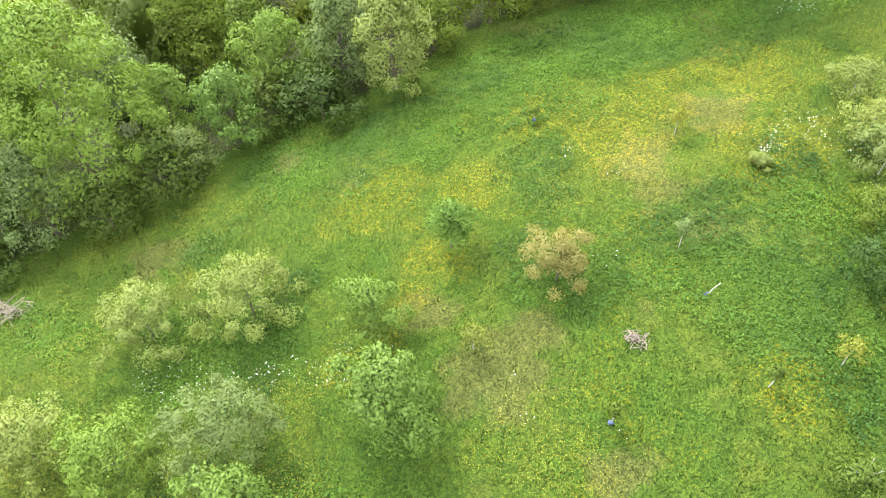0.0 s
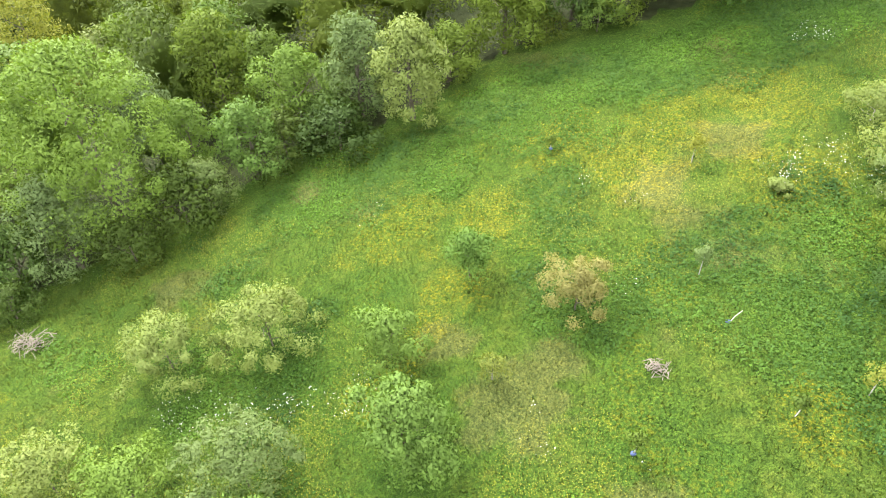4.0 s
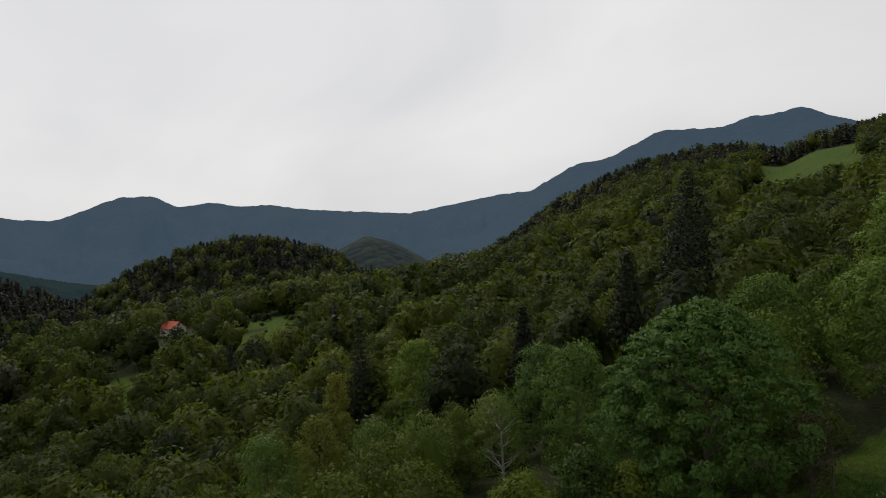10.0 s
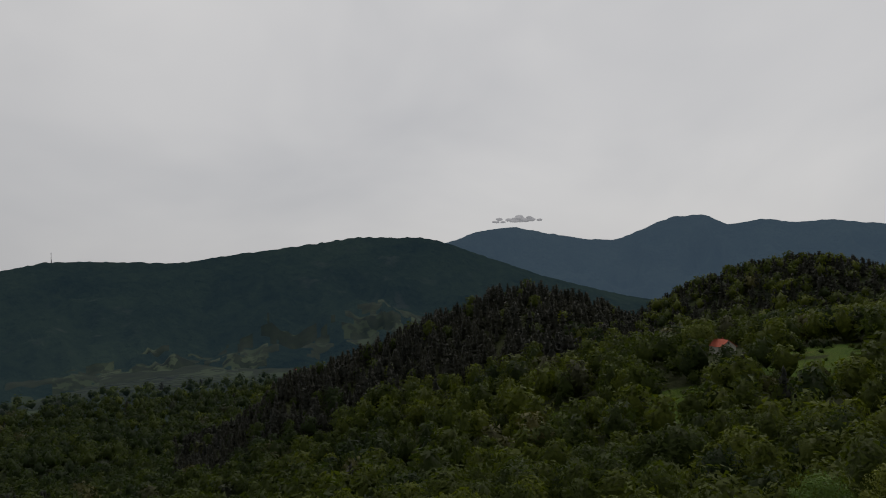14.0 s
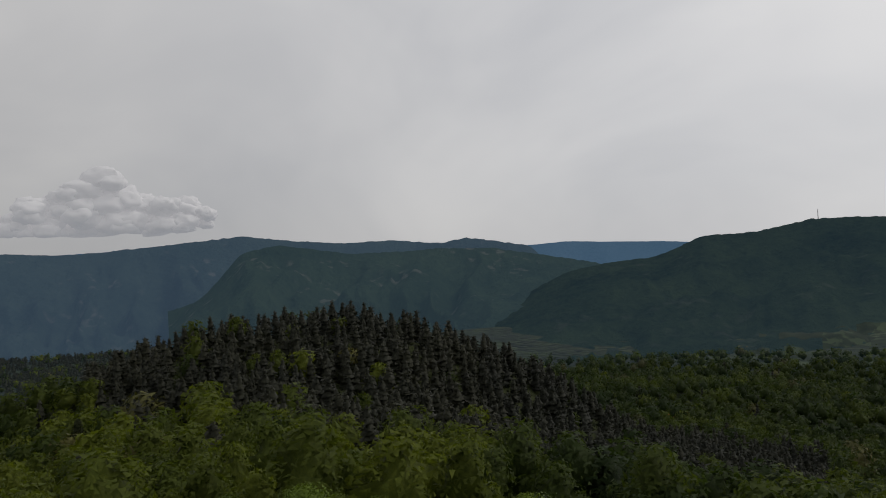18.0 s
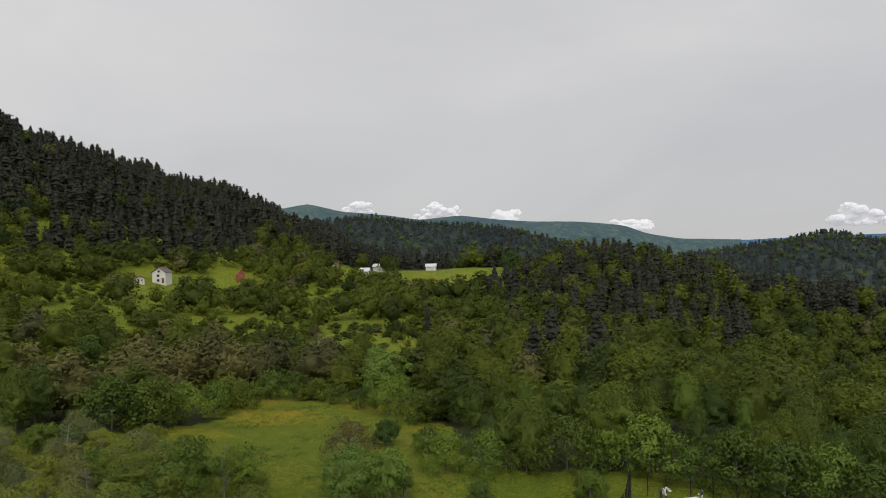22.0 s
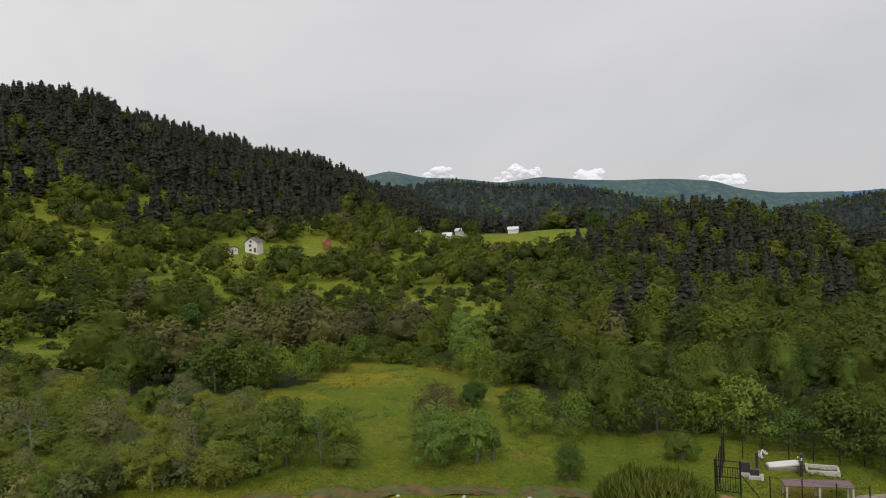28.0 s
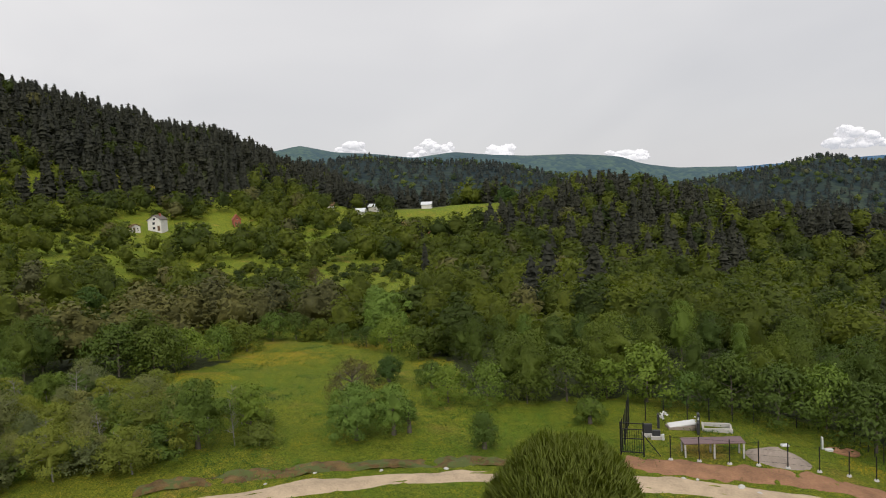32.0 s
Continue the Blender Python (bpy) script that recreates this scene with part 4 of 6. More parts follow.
def overshadowed(x, y):
    """True where a common tree would crowd one that stands out."""
    r, az = np.hypot(x, y), bearing(x, y)
    c = np.zeros(np.shape(x), bool)
    for a, d, w in RISING:
        c |= (np.abs(az - a) < np.degrees(w / d)) & (r > max(d * 0.72, d - 40)) & (r < d + w)
    return c


def cleared(x, y):
    c = np.zeros(np.shape(x), bool)
    for a, b, r in CLEAR:
        c |= (x - a) ** 2 + (y - b) ** 2 < (r * 1.35) ** 2
    return c


def blocked(x, y, top):
    """True where nearer land hides a tree whose tip is at height top."""
    r = np.hypot(x, y)
    s = np.linspace(0.1, 0.94, 34)
    px, py = x[:, None] * s, y[:, None] * s
    g = (height(px, py) + 2 - EYE_Z) / (r[:, None] * s)
    return g.max(1) > (top - EYE_Z) / r + 0.004


def scatter(lo, hi, az0, az1, gap, seed):
    """Jittered places between two distances and two bearings, about gap metres apart."""
    rng = np.random.RandomState(seed)
    xs, ys = [], []
    r = lo
    while r < hi:
        n = max(1, int(radians(az1 - az0) * r / gap))
        az = np.radians(az0 + (az1 - az0) * (np.arange(n) + rng.rand(n) * 0.9) / n)
        rr = r + (rng.rand(n) - 0.5) * gap * 0.9
        xs.append(-np.sin(az) * rr)
        ys.append(np.cos(az) * rr)
        r += gap * 0.9
    return np.concatenate(xs), np.concatenate(ys)


def conifer_share(x, y):
    r, az = np.hypot(x, y), bearing(x, y)
    n = value_noise(x, y, 40, 11)
    s = np.where((az > 205) & (r < 330), 0.004, 0.025)
    s = np.where((az > 27) & (az < 66) & (r > 330 - 90 * (n - 0.5)) & (r < 560), 0.93, s)
    start = np.interp(az, [74, 80, 100, 110, 118, 128, 131], [150, 120, 118, 135, 170, 225, 300])
    s = np.where((az > 74) & (az < 131) & (r > start + 40 * (n - 0.5)) & (r < 360), 0.95, s)
    s = np.where((az > 146) & (az < 185) & (r > 318 + 60 * (n - 0.5)), np.where(r > 450, 0.97, 0.75), s)
    s = np.where((az > 132 + 16 * (n - 0.5)) & (az < 185) & (r > 450), 0.6, s)
    s = np.where((az > 184) & (az < 204) & (r > 250 + 80 * (n - 0.5)), 0.68, s)
    s = np.where((az > 207) & (r > np.interp(az, [207, 222, 230, 240, 250], [345, 340, 315, 285, 275]) + 50 * (n - 0.5)), 0.93, s)
    # dark pine slope; its pines also stand in for cloud shade on the woods
    s = np.where((az > 133 + 8 * (n - 0.5)) & (az < 158) & (r > 300), 0.94, s)
    s = np.where(r > 1000, np.where(n > 0.32, 0.9, 0.2), s)
    s = np.where((az < 33) & (az > 5) & (r > 560), 0.6, s)
    s = np.where((az < -3) & (r > 430), 0.78, s)
    return s


def plant_many(name, label, category, mat, x, y, size, templates, seed):
    """One object for woods too many to count; templates: leaves of trees 10 m high."""
    rng = np.random.RandomState(seed)
    z = ground_z(x, y)
    out, norms, tint, faces, count = [], [], [], [], 0
    var = rng.randint(0, len(templates), len(x))
    turn = rng.rand(len(x)) * 6.283
    az = bearing(x, y)
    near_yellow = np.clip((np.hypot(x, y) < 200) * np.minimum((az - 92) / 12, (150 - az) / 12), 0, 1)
    # tint also holds light: warmer, paler past 165 degrees, darker between 55 and 100
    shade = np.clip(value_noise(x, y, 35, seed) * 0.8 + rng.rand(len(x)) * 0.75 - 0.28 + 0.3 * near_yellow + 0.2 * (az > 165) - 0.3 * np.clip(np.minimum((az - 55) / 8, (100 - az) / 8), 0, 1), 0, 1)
    wide = (0.85 + 0.4 * rng.rand(len(x))) * (1.4 if "pine" in name else np.where(az > 165, 1.4, 1.15))
    for t, (tpl, nrm, tri) in enumerate(templates):
        sel = np.where(var == t)[0]
        if not len(sel):
            continue
        c, sn = np.cos(turn[sel])[:, None], np.sin(turn[sel])[:, None]
        k, w = (size[sel] / 10)[:, None], wide[sel][:, None]
        px = (tpl[None, :, 0] * c - tpl[None, :, 1] * sn) * k * w + x[sel][:, None]
        py = (tpl[None, :, 0] * sn + tpl[None, :, 1] * c) * k * w + y[sel][:, None]
        pz = tpl[None, :, 2] * k + z[sel][:, None] - 0.4
        out.append(np.stack([px, py, pz], -1).reshape(-1, 3))
        norms.append(np.stack([nrm[None, :, 0] * c - nrm[None, :, 1] * sn, nrm[None, :, 0] * sn + nrm[None, :, 1] * c, nrm[None, :, 2] + 0 * c], -1).reshape(-1, 3))
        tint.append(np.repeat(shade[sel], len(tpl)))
        faces.append((tri[None, :, :] + count + (np.arange(len(sel)) * len(tpl))[:, None, None]).reshape(-1, 3))
        count += len(sel) * len(tpl)
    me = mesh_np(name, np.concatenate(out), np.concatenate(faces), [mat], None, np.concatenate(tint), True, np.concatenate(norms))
    return tagged(new(name, me), label, category, kind="stuff")


def woods():
    rng = np.random.RandomState(5)
    shapes = ("round", "tall", "broad")
    leaf_sets = {
        "near": [crown_np(100 + i, 10, 3.0, 0.8, 32, 27, 0.44, shapes[i % 3], 2) for i in range(6)],
        "mid": [crown_np(120 + i, 10, 3.2, 0.8, 17, 13, 0.84, shapes[i % 3], 1, whole=0.7) for i in range(6)],
        "far": [crown_np(140 + i, 10, 3.4, 0.8, 10, 9, 1.25, shapes[i % 3], 1, whole=0.8) for i in range(5)],
        "distant": [crown_np(145 + i, 10, 3.4, 0.8, 6, 4, 2.4, shapes[i % 3], 1, whole=0.8) for i in range(3)],
    }
    bush_set = [crown_np(150 + i, 10, 5.5, 0.2, 18, 22, 1.2, "broad", 2, 0.22, 1.05, 0.8, 0.55) for i in range(4)]
    scrub_set = [crown_np(155 + i, 10, 5.5, 0.2, 12, 8, 1.9, "broad", 1, 0.22, 1.05, 0.8, 0.55) for i in range(4)]
    pine_sets = {
        "near": [conifer_np(160 + i, 10, 2.4, 13, 7, 6, 3, 0.6, 0.12) for i in range(4)],
        "mid": [conifer_np(170 + i, 10, 2.5, 9, 5, 4, 1, 1.15, 0.1) for i in range(4)],
        "far": [conifer_np(180 + i, 10, 2.8, 7, 5, 3, 1, 1.6, 0.12) for i in range(3)],
        "distant": [conifer_np(185 + i, 10, 3.4, 4, 5, 2, 1, 2.2, 0.12) for i in range(3)],
    }
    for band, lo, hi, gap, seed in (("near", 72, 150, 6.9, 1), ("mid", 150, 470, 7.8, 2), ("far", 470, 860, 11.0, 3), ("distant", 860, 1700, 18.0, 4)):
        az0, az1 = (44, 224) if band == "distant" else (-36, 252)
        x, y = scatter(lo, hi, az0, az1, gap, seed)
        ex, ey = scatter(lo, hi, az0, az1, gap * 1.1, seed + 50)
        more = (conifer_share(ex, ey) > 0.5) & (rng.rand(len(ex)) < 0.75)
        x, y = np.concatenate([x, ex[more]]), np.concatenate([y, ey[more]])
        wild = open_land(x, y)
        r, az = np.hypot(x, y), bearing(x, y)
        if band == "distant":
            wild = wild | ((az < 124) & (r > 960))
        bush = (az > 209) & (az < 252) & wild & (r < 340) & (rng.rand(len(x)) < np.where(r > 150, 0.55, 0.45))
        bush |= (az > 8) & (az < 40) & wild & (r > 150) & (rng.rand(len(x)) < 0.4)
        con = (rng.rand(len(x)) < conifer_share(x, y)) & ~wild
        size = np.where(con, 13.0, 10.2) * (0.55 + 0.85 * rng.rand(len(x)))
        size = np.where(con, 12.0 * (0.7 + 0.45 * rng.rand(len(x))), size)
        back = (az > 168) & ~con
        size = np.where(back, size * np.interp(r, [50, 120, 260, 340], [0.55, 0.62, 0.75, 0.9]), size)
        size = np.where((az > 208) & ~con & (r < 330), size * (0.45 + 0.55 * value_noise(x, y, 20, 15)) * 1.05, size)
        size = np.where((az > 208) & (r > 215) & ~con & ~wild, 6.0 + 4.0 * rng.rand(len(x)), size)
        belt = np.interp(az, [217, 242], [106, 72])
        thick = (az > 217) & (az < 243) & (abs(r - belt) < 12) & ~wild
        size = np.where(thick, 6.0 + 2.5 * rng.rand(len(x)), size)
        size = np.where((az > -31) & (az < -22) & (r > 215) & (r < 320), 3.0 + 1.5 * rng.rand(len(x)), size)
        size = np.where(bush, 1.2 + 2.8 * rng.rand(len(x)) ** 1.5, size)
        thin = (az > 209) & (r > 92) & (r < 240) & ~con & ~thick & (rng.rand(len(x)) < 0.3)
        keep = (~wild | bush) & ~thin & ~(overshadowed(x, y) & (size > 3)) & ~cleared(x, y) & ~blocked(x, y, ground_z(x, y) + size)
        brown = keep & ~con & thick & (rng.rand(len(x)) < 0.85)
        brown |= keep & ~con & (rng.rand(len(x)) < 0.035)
        # more dark crowns in the valley, in place of its dim, hazy light
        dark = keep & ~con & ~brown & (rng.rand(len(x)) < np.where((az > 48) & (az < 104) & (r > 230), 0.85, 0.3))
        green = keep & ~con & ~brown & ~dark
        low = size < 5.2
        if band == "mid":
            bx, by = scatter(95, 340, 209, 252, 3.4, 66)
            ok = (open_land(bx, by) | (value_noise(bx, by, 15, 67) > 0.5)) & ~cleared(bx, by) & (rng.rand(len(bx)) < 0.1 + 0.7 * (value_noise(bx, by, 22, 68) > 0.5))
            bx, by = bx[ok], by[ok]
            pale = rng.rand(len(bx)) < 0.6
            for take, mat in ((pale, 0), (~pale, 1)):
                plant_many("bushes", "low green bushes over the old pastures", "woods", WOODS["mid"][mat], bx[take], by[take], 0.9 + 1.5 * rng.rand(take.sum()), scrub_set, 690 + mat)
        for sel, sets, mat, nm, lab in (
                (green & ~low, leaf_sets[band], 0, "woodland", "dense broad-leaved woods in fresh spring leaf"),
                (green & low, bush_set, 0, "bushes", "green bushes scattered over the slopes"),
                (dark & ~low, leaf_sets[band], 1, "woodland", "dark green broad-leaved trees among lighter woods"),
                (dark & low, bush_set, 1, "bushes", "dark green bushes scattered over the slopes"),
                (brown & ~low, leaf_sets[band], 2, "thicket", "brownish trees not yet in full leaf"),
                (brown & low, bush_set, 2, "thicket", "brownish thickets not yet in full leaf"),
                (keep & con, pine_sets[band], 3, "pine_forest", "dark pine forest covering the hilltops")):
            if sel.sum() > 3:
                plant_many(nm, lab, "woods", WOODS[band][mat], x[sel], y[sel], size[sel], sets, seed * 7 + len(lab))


woods()
# ---- trees that stand out ----
TAKEN = []


def tree_at(az, r, name, label, height_m, radius, leaf, kind="round", clumps=60, per=80, size=0.2, foot=0.3, seed=0, **more):
    x, y = -math.sin(radians(az)) * r, math.cos(radians(az)) * r
    TAKEN.append((x, y, radius))
    return stand(make_tree(name, label, "tree", seed or int(abs(az) * 10 + r), height_m, radius, foot, clumps, int(per * 2.2) if clumps < 250 else per, size * 0.66 if clumps < 250 else size, leaf, kind, **more), x, y)


# the front row of the wood
tree_at(33.5, 32.5, "tall_tree", "tall light green leafy tree at the wood's edge", 10.8, 4.3, LEAF_LIGHT, "round", 170, 80, 0.2, 0.2, gap=0.1, whole=0.7)
tree_at(38.5, 31, "broadleaf_tree", "grey-green leafy tree at the wood's edge", 5.5, 2.2, LEAF_GREY, "broad", 60, 70, 0.2)
tree_at(43, 32.5, "shrub", "dark green rounded shrub beside the meadow", 3.4, 2.0, LEAF_DARK, "broad", 45, 70, 0.2, 0.1)
tree_at(20.5, 31, "broadleaf_tree", "bright yellow-green small tree beside the meadow", 4.6, 1.8, LEAF_LIGHT, "round", 40, 75, 0.2, 0.1)
tree_at(25.6, 34, "broadleaf_tree", "slim light green young tree at the wood's edge", 5.4, 1.4, LEAF_LIGHT, "tall", 36, 70, 0.18, 0.2)
tree_at(25.5, 30, "shrub", "pale grey-green shrub beside the meadow", 3.0, 1.5, LEAF_GREY, "broad", 40, 60, 0.16, 0.1)
tree_at(21.5, 40, "broadleaf_tree", "dark olive tree behind lighter shrubs", 8.0, 2.4, LEAF_GREEN, "round", 60, 70, 0.24)
tree_at(15.3, 34.5, "broadleaf_tree", "light green bushy tree beside the meadow", 5.4, 2.2, LEAF_LIGHT, "round", 55, 75, 0.2, 0.1)
tree_at(17.2, 38.5, "broadleaf_tree", "fresh green tree in the wood's edge", 5.8, 2.1, LEAF_GREEN, "tall", 50, 70, 0.22, 0.1)
tree_at(12.5, 32.5, "shrub", "low green shrub along the meadow", 2.8, 1.7, LEAF_GREEN, "broad", 40, 70, 0.2, 0.05)
tree_at(9.6, 34, "broadleaf_tree", "grey-green leafy tree above the meadow", 6.2, 2.1, LEAF_GREY, "round", 55, 75, 0.2, 0.1)
tree_at(4.8, 32, "broadleaf_tree", "silvery grey-green whitebeam beside the meadow", 5.8, 2.0, LEAF_GREY, "tall", 60, 80, 0.2, 0.1)
tree_at(1.2, 35.5, "shrub", "green shrub filling the wood's edge", 3.6, 1.9, LEAF_GREEN, "broad", 45, 70, 0.2, 0.05)
tree_at(-3.9, 37.5, "broadleaf_tree", "fresh bright green beech", 6.6, 2.6, LEAF_GREEN, "round", 70, 80, 0.24, 0.1)
tree_at(-9.5, 40, "broadleaf_tree", "dark green spreading tree at the wood's edge", 6.8, 2.5, LEAF_DARK, "broad", 60, 75, 0.26, 0.1)
tree_at(-13.2, 40.5, "broadleaf_tree", "green leafy tree beside the great maple", 5.4, 2.2, LEAF_GREEN, "broad", 55, 75, 0.24, 0.1)
tree_at(-19.2, 43.5, "maple_tree", "great dark green maple with leaves in heavy clumps", 13.2, 5.4, LEAF_MAPLE, "round", 300, 150, 0.21, 0.1, gap=0.12, thick=0.3, limbs=12, up=0.85)
tree_at(-14.8, 46, "maple_tree", "green maple close to the great one", 9.0, 3.4, LEAF_MAPLE, "round", 90, 130, 0.23)
tree_at(-26.3, 46, "shrub", "brownish half-bare thorn bush", 5.6, 1.7, LEAF_BROWN, "tall", 30, 50, 0.18, 0.2, twigs=4)
tree_at(-27.6, 47, "dead_bush", "grey leafless bush at the meadow's end", 3.4, 1.5, LEAF_BROWN, "broad", 0, 0, 0.1, twigs=8, limbs=9, thick=0.07)
tree_at(-31.5, 62, "broadleaf_tree", "large light green tree on the slope", 11.5, 4.6, LEAF_LIGHT, "round", 110, 65, 0.34)
tree_at(-28.2, 70, "broadleaf_tree", "green leafy tree on the slope", 11.0, 4.0, LEAF_GREEN, "round", 80, 60, 0.36)
tree_at(-32.5, 84, "broadleaf_tree", "tall light green tree on the slope", 15.0, 4.8, LEAF_LIGHT, "tall", 90, 60, 0.42)
tree_at(-23.5, 62, "broadleaf_tree", "yellow-green tree behind the great maple", 12.0, 3.8, LEAF_LIGHT, "tall", 90, 60, 0.34)
tree_at(-9.3, 56, "broadleaf_tree", "light green feathery tree in the wood", 11.0, 3.4, LEAF_LIGHT, "tall", 90, 60, 0.3)
tree_at(-6.5, 68, "broadleaf_tree", "yellow-green leafy tree in the wood", 11.0, 3.2, LEAF_LIGHT, "tall", 80, 60, 0.32)
tree_at(-3, 57, "bare_tree", "half-bare tree with pale twigs and thin leaves", 9.0, 2.8, LEAF_LIGHT, "tall", 40, 45, 0.2, limbs=16, twigs=9, bark=PALE_WOOD, thick=0.12)
tree_at(3.7, 100, "broadleaf_tree", "rounded pale green poplar above the wood", 15.6, 4.4, LEAF_LIGHT, "tall", 100, 60, 0.45, 0.2, gap=0.1)
tree_at(10.6, 95, "broadleaf_tree", "slender yellowish tree in the wood", 15.0, 2.0, LEAF_YELLOW, "tall", 45, 50, 0.4, 0.5)
tree_at(12.3, 60, "broadleaf_tree", "tall yellow-green tree with a slim crown", 12.0, 2.2, LEAF_YELLOW, "tall", 60, 60, 0.26, 0.5)
tree_at(16.5, 62, "broadleaf_tree", "light green birch with slender pale stems", 12.0, 3.0, LEAF_LIGHT, "tall", 60, 60, 0.26, 1.5, bark=PALE_WOOD, thick=0.1)
tree_at(33.9, 60, "broadleaf_tree", "bright yellow-green rounded young tree", 12.0, 3.0, LEAF_YELLOW, "round", 60, 60, 0.26, 0.4)
tree_at(31, 92, "broadleaf_tree", "bright yellow-green bushy tree", 6.5, 3.0, LEAF_YELLOW, "round", 50, 55, 0.4, 0.2)
for az, r, h, w, spruce, lab in ((-18.3, 100, 24.4, 5.2, False, "tall dark pine rising over the wood"), (-13.5, 86, 17.0, 3.6, False, "dark pine among broad-leaved trees"), (-5.0, 86, 15.5, 2.4, False, "slim grey-green pine in the wood"),
                                 (8.5, 120, 21.5, 3.4, True, "narrow dark spruce above the wood"), (-7.2, 150, 14, 3.2, False, "dark pine with a bare top"), (130.4, 205, 13, 3.4, False, "dark pine standing by itself")):
    x, y = -math.sin(radians(az)) * r, math.cos(radians(az)) * r
    TAKEN.append((x, y, w * 0.7))
    stand(make_pine("spruce_tree" if spruce else "pine_tree", lab, int(r), h, w, 20, 9, 16, 0.62, spruce, thick=0.25), x, y)


def near_wood_trees():
    """The trees of the wood's front rows, each a thing of its own."""
    spec = [("green broad-leaved tree in the wood's front rows", 10, 3.4, FRONT[0], "round"), ("tall light green tree in the wood", 11.5, 2.9, FRONT[1], "tall"),
            ("grey-green leafy tree in the wood", 8, 3.1, FRONT[2], "broad"), ("dark green broad-leaved tree in the wood", 10.5, 3.6, FRONT[3], "round"),
            ("light green bushy tree in the wood", 7, 2.8, FRONT[1], "broad"), ("green tree with a narrow crown in the wood", 11, 2.6, FRONT[0], "tall")]
    kinds = [make_tree("broadleaf_tree", lab, "tree", 300 + i, h, w, 0.2, 66, 58, 0.22, leaf, kind, group="trees of the wood", whole=0.65, up=0.35, tight=1.7, core=0.72) for i, (lab, h, w, leaf, kind) in enumerate(spec)]
    rng = random.Random(9)
    x, y = scatter(32, 72, -36, 252, 5.2, 44)
    keep = ~open_land(x, y) & (np.hypot(x, y) > wood_edge(bearing(x, y)) + 1.5) & ~(overshadowed(x, y) & (np.hypot(x, y) > 44))
    first = [True] * len(kinds)
    for px, py in zip(x[keep], y[keep]):
        az, r = float(bearing(px, py)), math.hypot(px, py)
        if any(math.hypot(px - a, py - b) < w + 1.2 for a, b, w in TAKEN):
            continue
        k = rng.choice((0, 0, 1, 2, 3, 4, 5)) if az < 60 else rng.choice((0, 1, 5, 4)) if 92 < az < 145 else rng.choice((0, 0, 3, 3, 1, 5))
        s = rng.uniform(0.6, 1.0)
        if az > 168:
            s *= 0.6
        elif az > 60:
            s *= 0.8
        elif az < 60 and r < wood_edge(az) + 6:
            s *= 0.55
        ob = kinds[k] if first[k] else copy_thing(kinds[k], Matrix())
        first[k] = False
        stand(ob, px, py, s, rng.uniform(0, 6.28), rng.uniform(0.9, 1.25))


near_wood_trees()


def edge_shrubs():
    """Bushes that close the wood towards the meadows."""
    kinds = [make_tree("shrub", lab, "shrub", 400 + i, 3.0, 1.8, 0.02, 30, 100, 0.14, leaf, "broad", 6, 0.05, group="shrubs along the wood")
             for i, (lab, leaf) in enumerate((("green shrub along the wood's edge", FRONT[0]), ("light green shrub along the wood's edge", FRONT[1]), ("dark green shrub along the wood's edge", FRONT[3])))]
    rng, first, az = random.Random(12), [True] * 3, -33.0
    while az < 232:
        r = float(wood_edge(az)) + rng.uniform(0.0, 2.0)
        az += math.degrees(2.9 / r) if az < 60 or az > 165 else math.degrees(5.0 / r)
        x, y = -math.sin(radians(az)) * r, math.cos(radians(az)) * r
        if any(math.hypot(x - a, y - b) < w * 0.8 for a, b, w in TAKEN):
            continue
        k = rng.randrange(3)
        ob = kinds[k] if first[k] else copy_thing(kinds[k], Matrix())
        first[k] = False
        s = rng.uniform(0.6, 1.25) * (1.35 if az > 165 else 1.0)
        stand(ob, x, y, s, rng.uniform(0, 6.28), rng.uniform(0.9, 1.3))


edge_shrubs()

# ---- fruit trees and saplings in the meadow ----
for x, y, lab, h, w, leaf, kind, n, size in (
        (0.2, 19.0, "small dark green maple on a thin pale trunk", 2.4, 1.0, LEAF_MAPLE, "round", 26, 0.13),
        (4.0, 16.6, "tan leaved rounded bush in the meadow", 2.2, 1.45, LEAF_TAN, "round", 46, 0.1),
        (-7.6, 16.9, "grey-green spreading fruit tree with bare inner twigs", 2.7, 2.0, LEAF_GREY, "broad", 56, 0.12),
        (-11.4, 16.0, "grey-green rounded fruit tree", 2.7, 1.85, LEAF_GREY, "broad", 52, 0.12),
        (-2.7, 15.4, "light green loosely grown fruit tree", 2.3, 1.3, LEAF_LIGHT, "round", 36, 0.13),
        (-1.9, 11.2, "tall light yellow-green fruit tree", 3.8, 1.6, LEAF_LIGHT, "tall", 60, 0.15),
        (-7.2, 10.9, "grey-green fruit tree in tall grass", 2.9, 2.0, LEAF_GREY, "round", 60, 0.12),
        (-10.8, 10.4, "light green fruit tree in tall grass", 2.6, 1.7, LEAF_LIGHT, "broad", 50, 0.12),
        (-14.0, 11.0, "grey-green fruit tree by the slope", 2.5, 1.6, LEAF_GREY, "round", 46, 0.12),
        (-6.6, 8.6, "bright green young fruit tree", 2.2, 1.35, LEAF_LIGHT, "round", 40, 0.13)):
    stand(make_tree("fruit_tree" if "fruit" in lab else "small_tree", lab, "tree", int(abs(x * 100) + y), h, w, 0.35, n, 150, size * 0.72, leaf, kind, 6, 0.035, BARK, 0.3, twigs=2, up=0.5), x, y)
# ---- grass, herbs and flowers of the meadows ----
YELLOW = plain("yellow_petals", (0.25, 0.225, 0.016), 0.7, 0, 0.2, 2.0)
WHITE = plain("white_petals", (0.6, 0.6, 0.55), 0.7, 0, 0.1, 2.0)
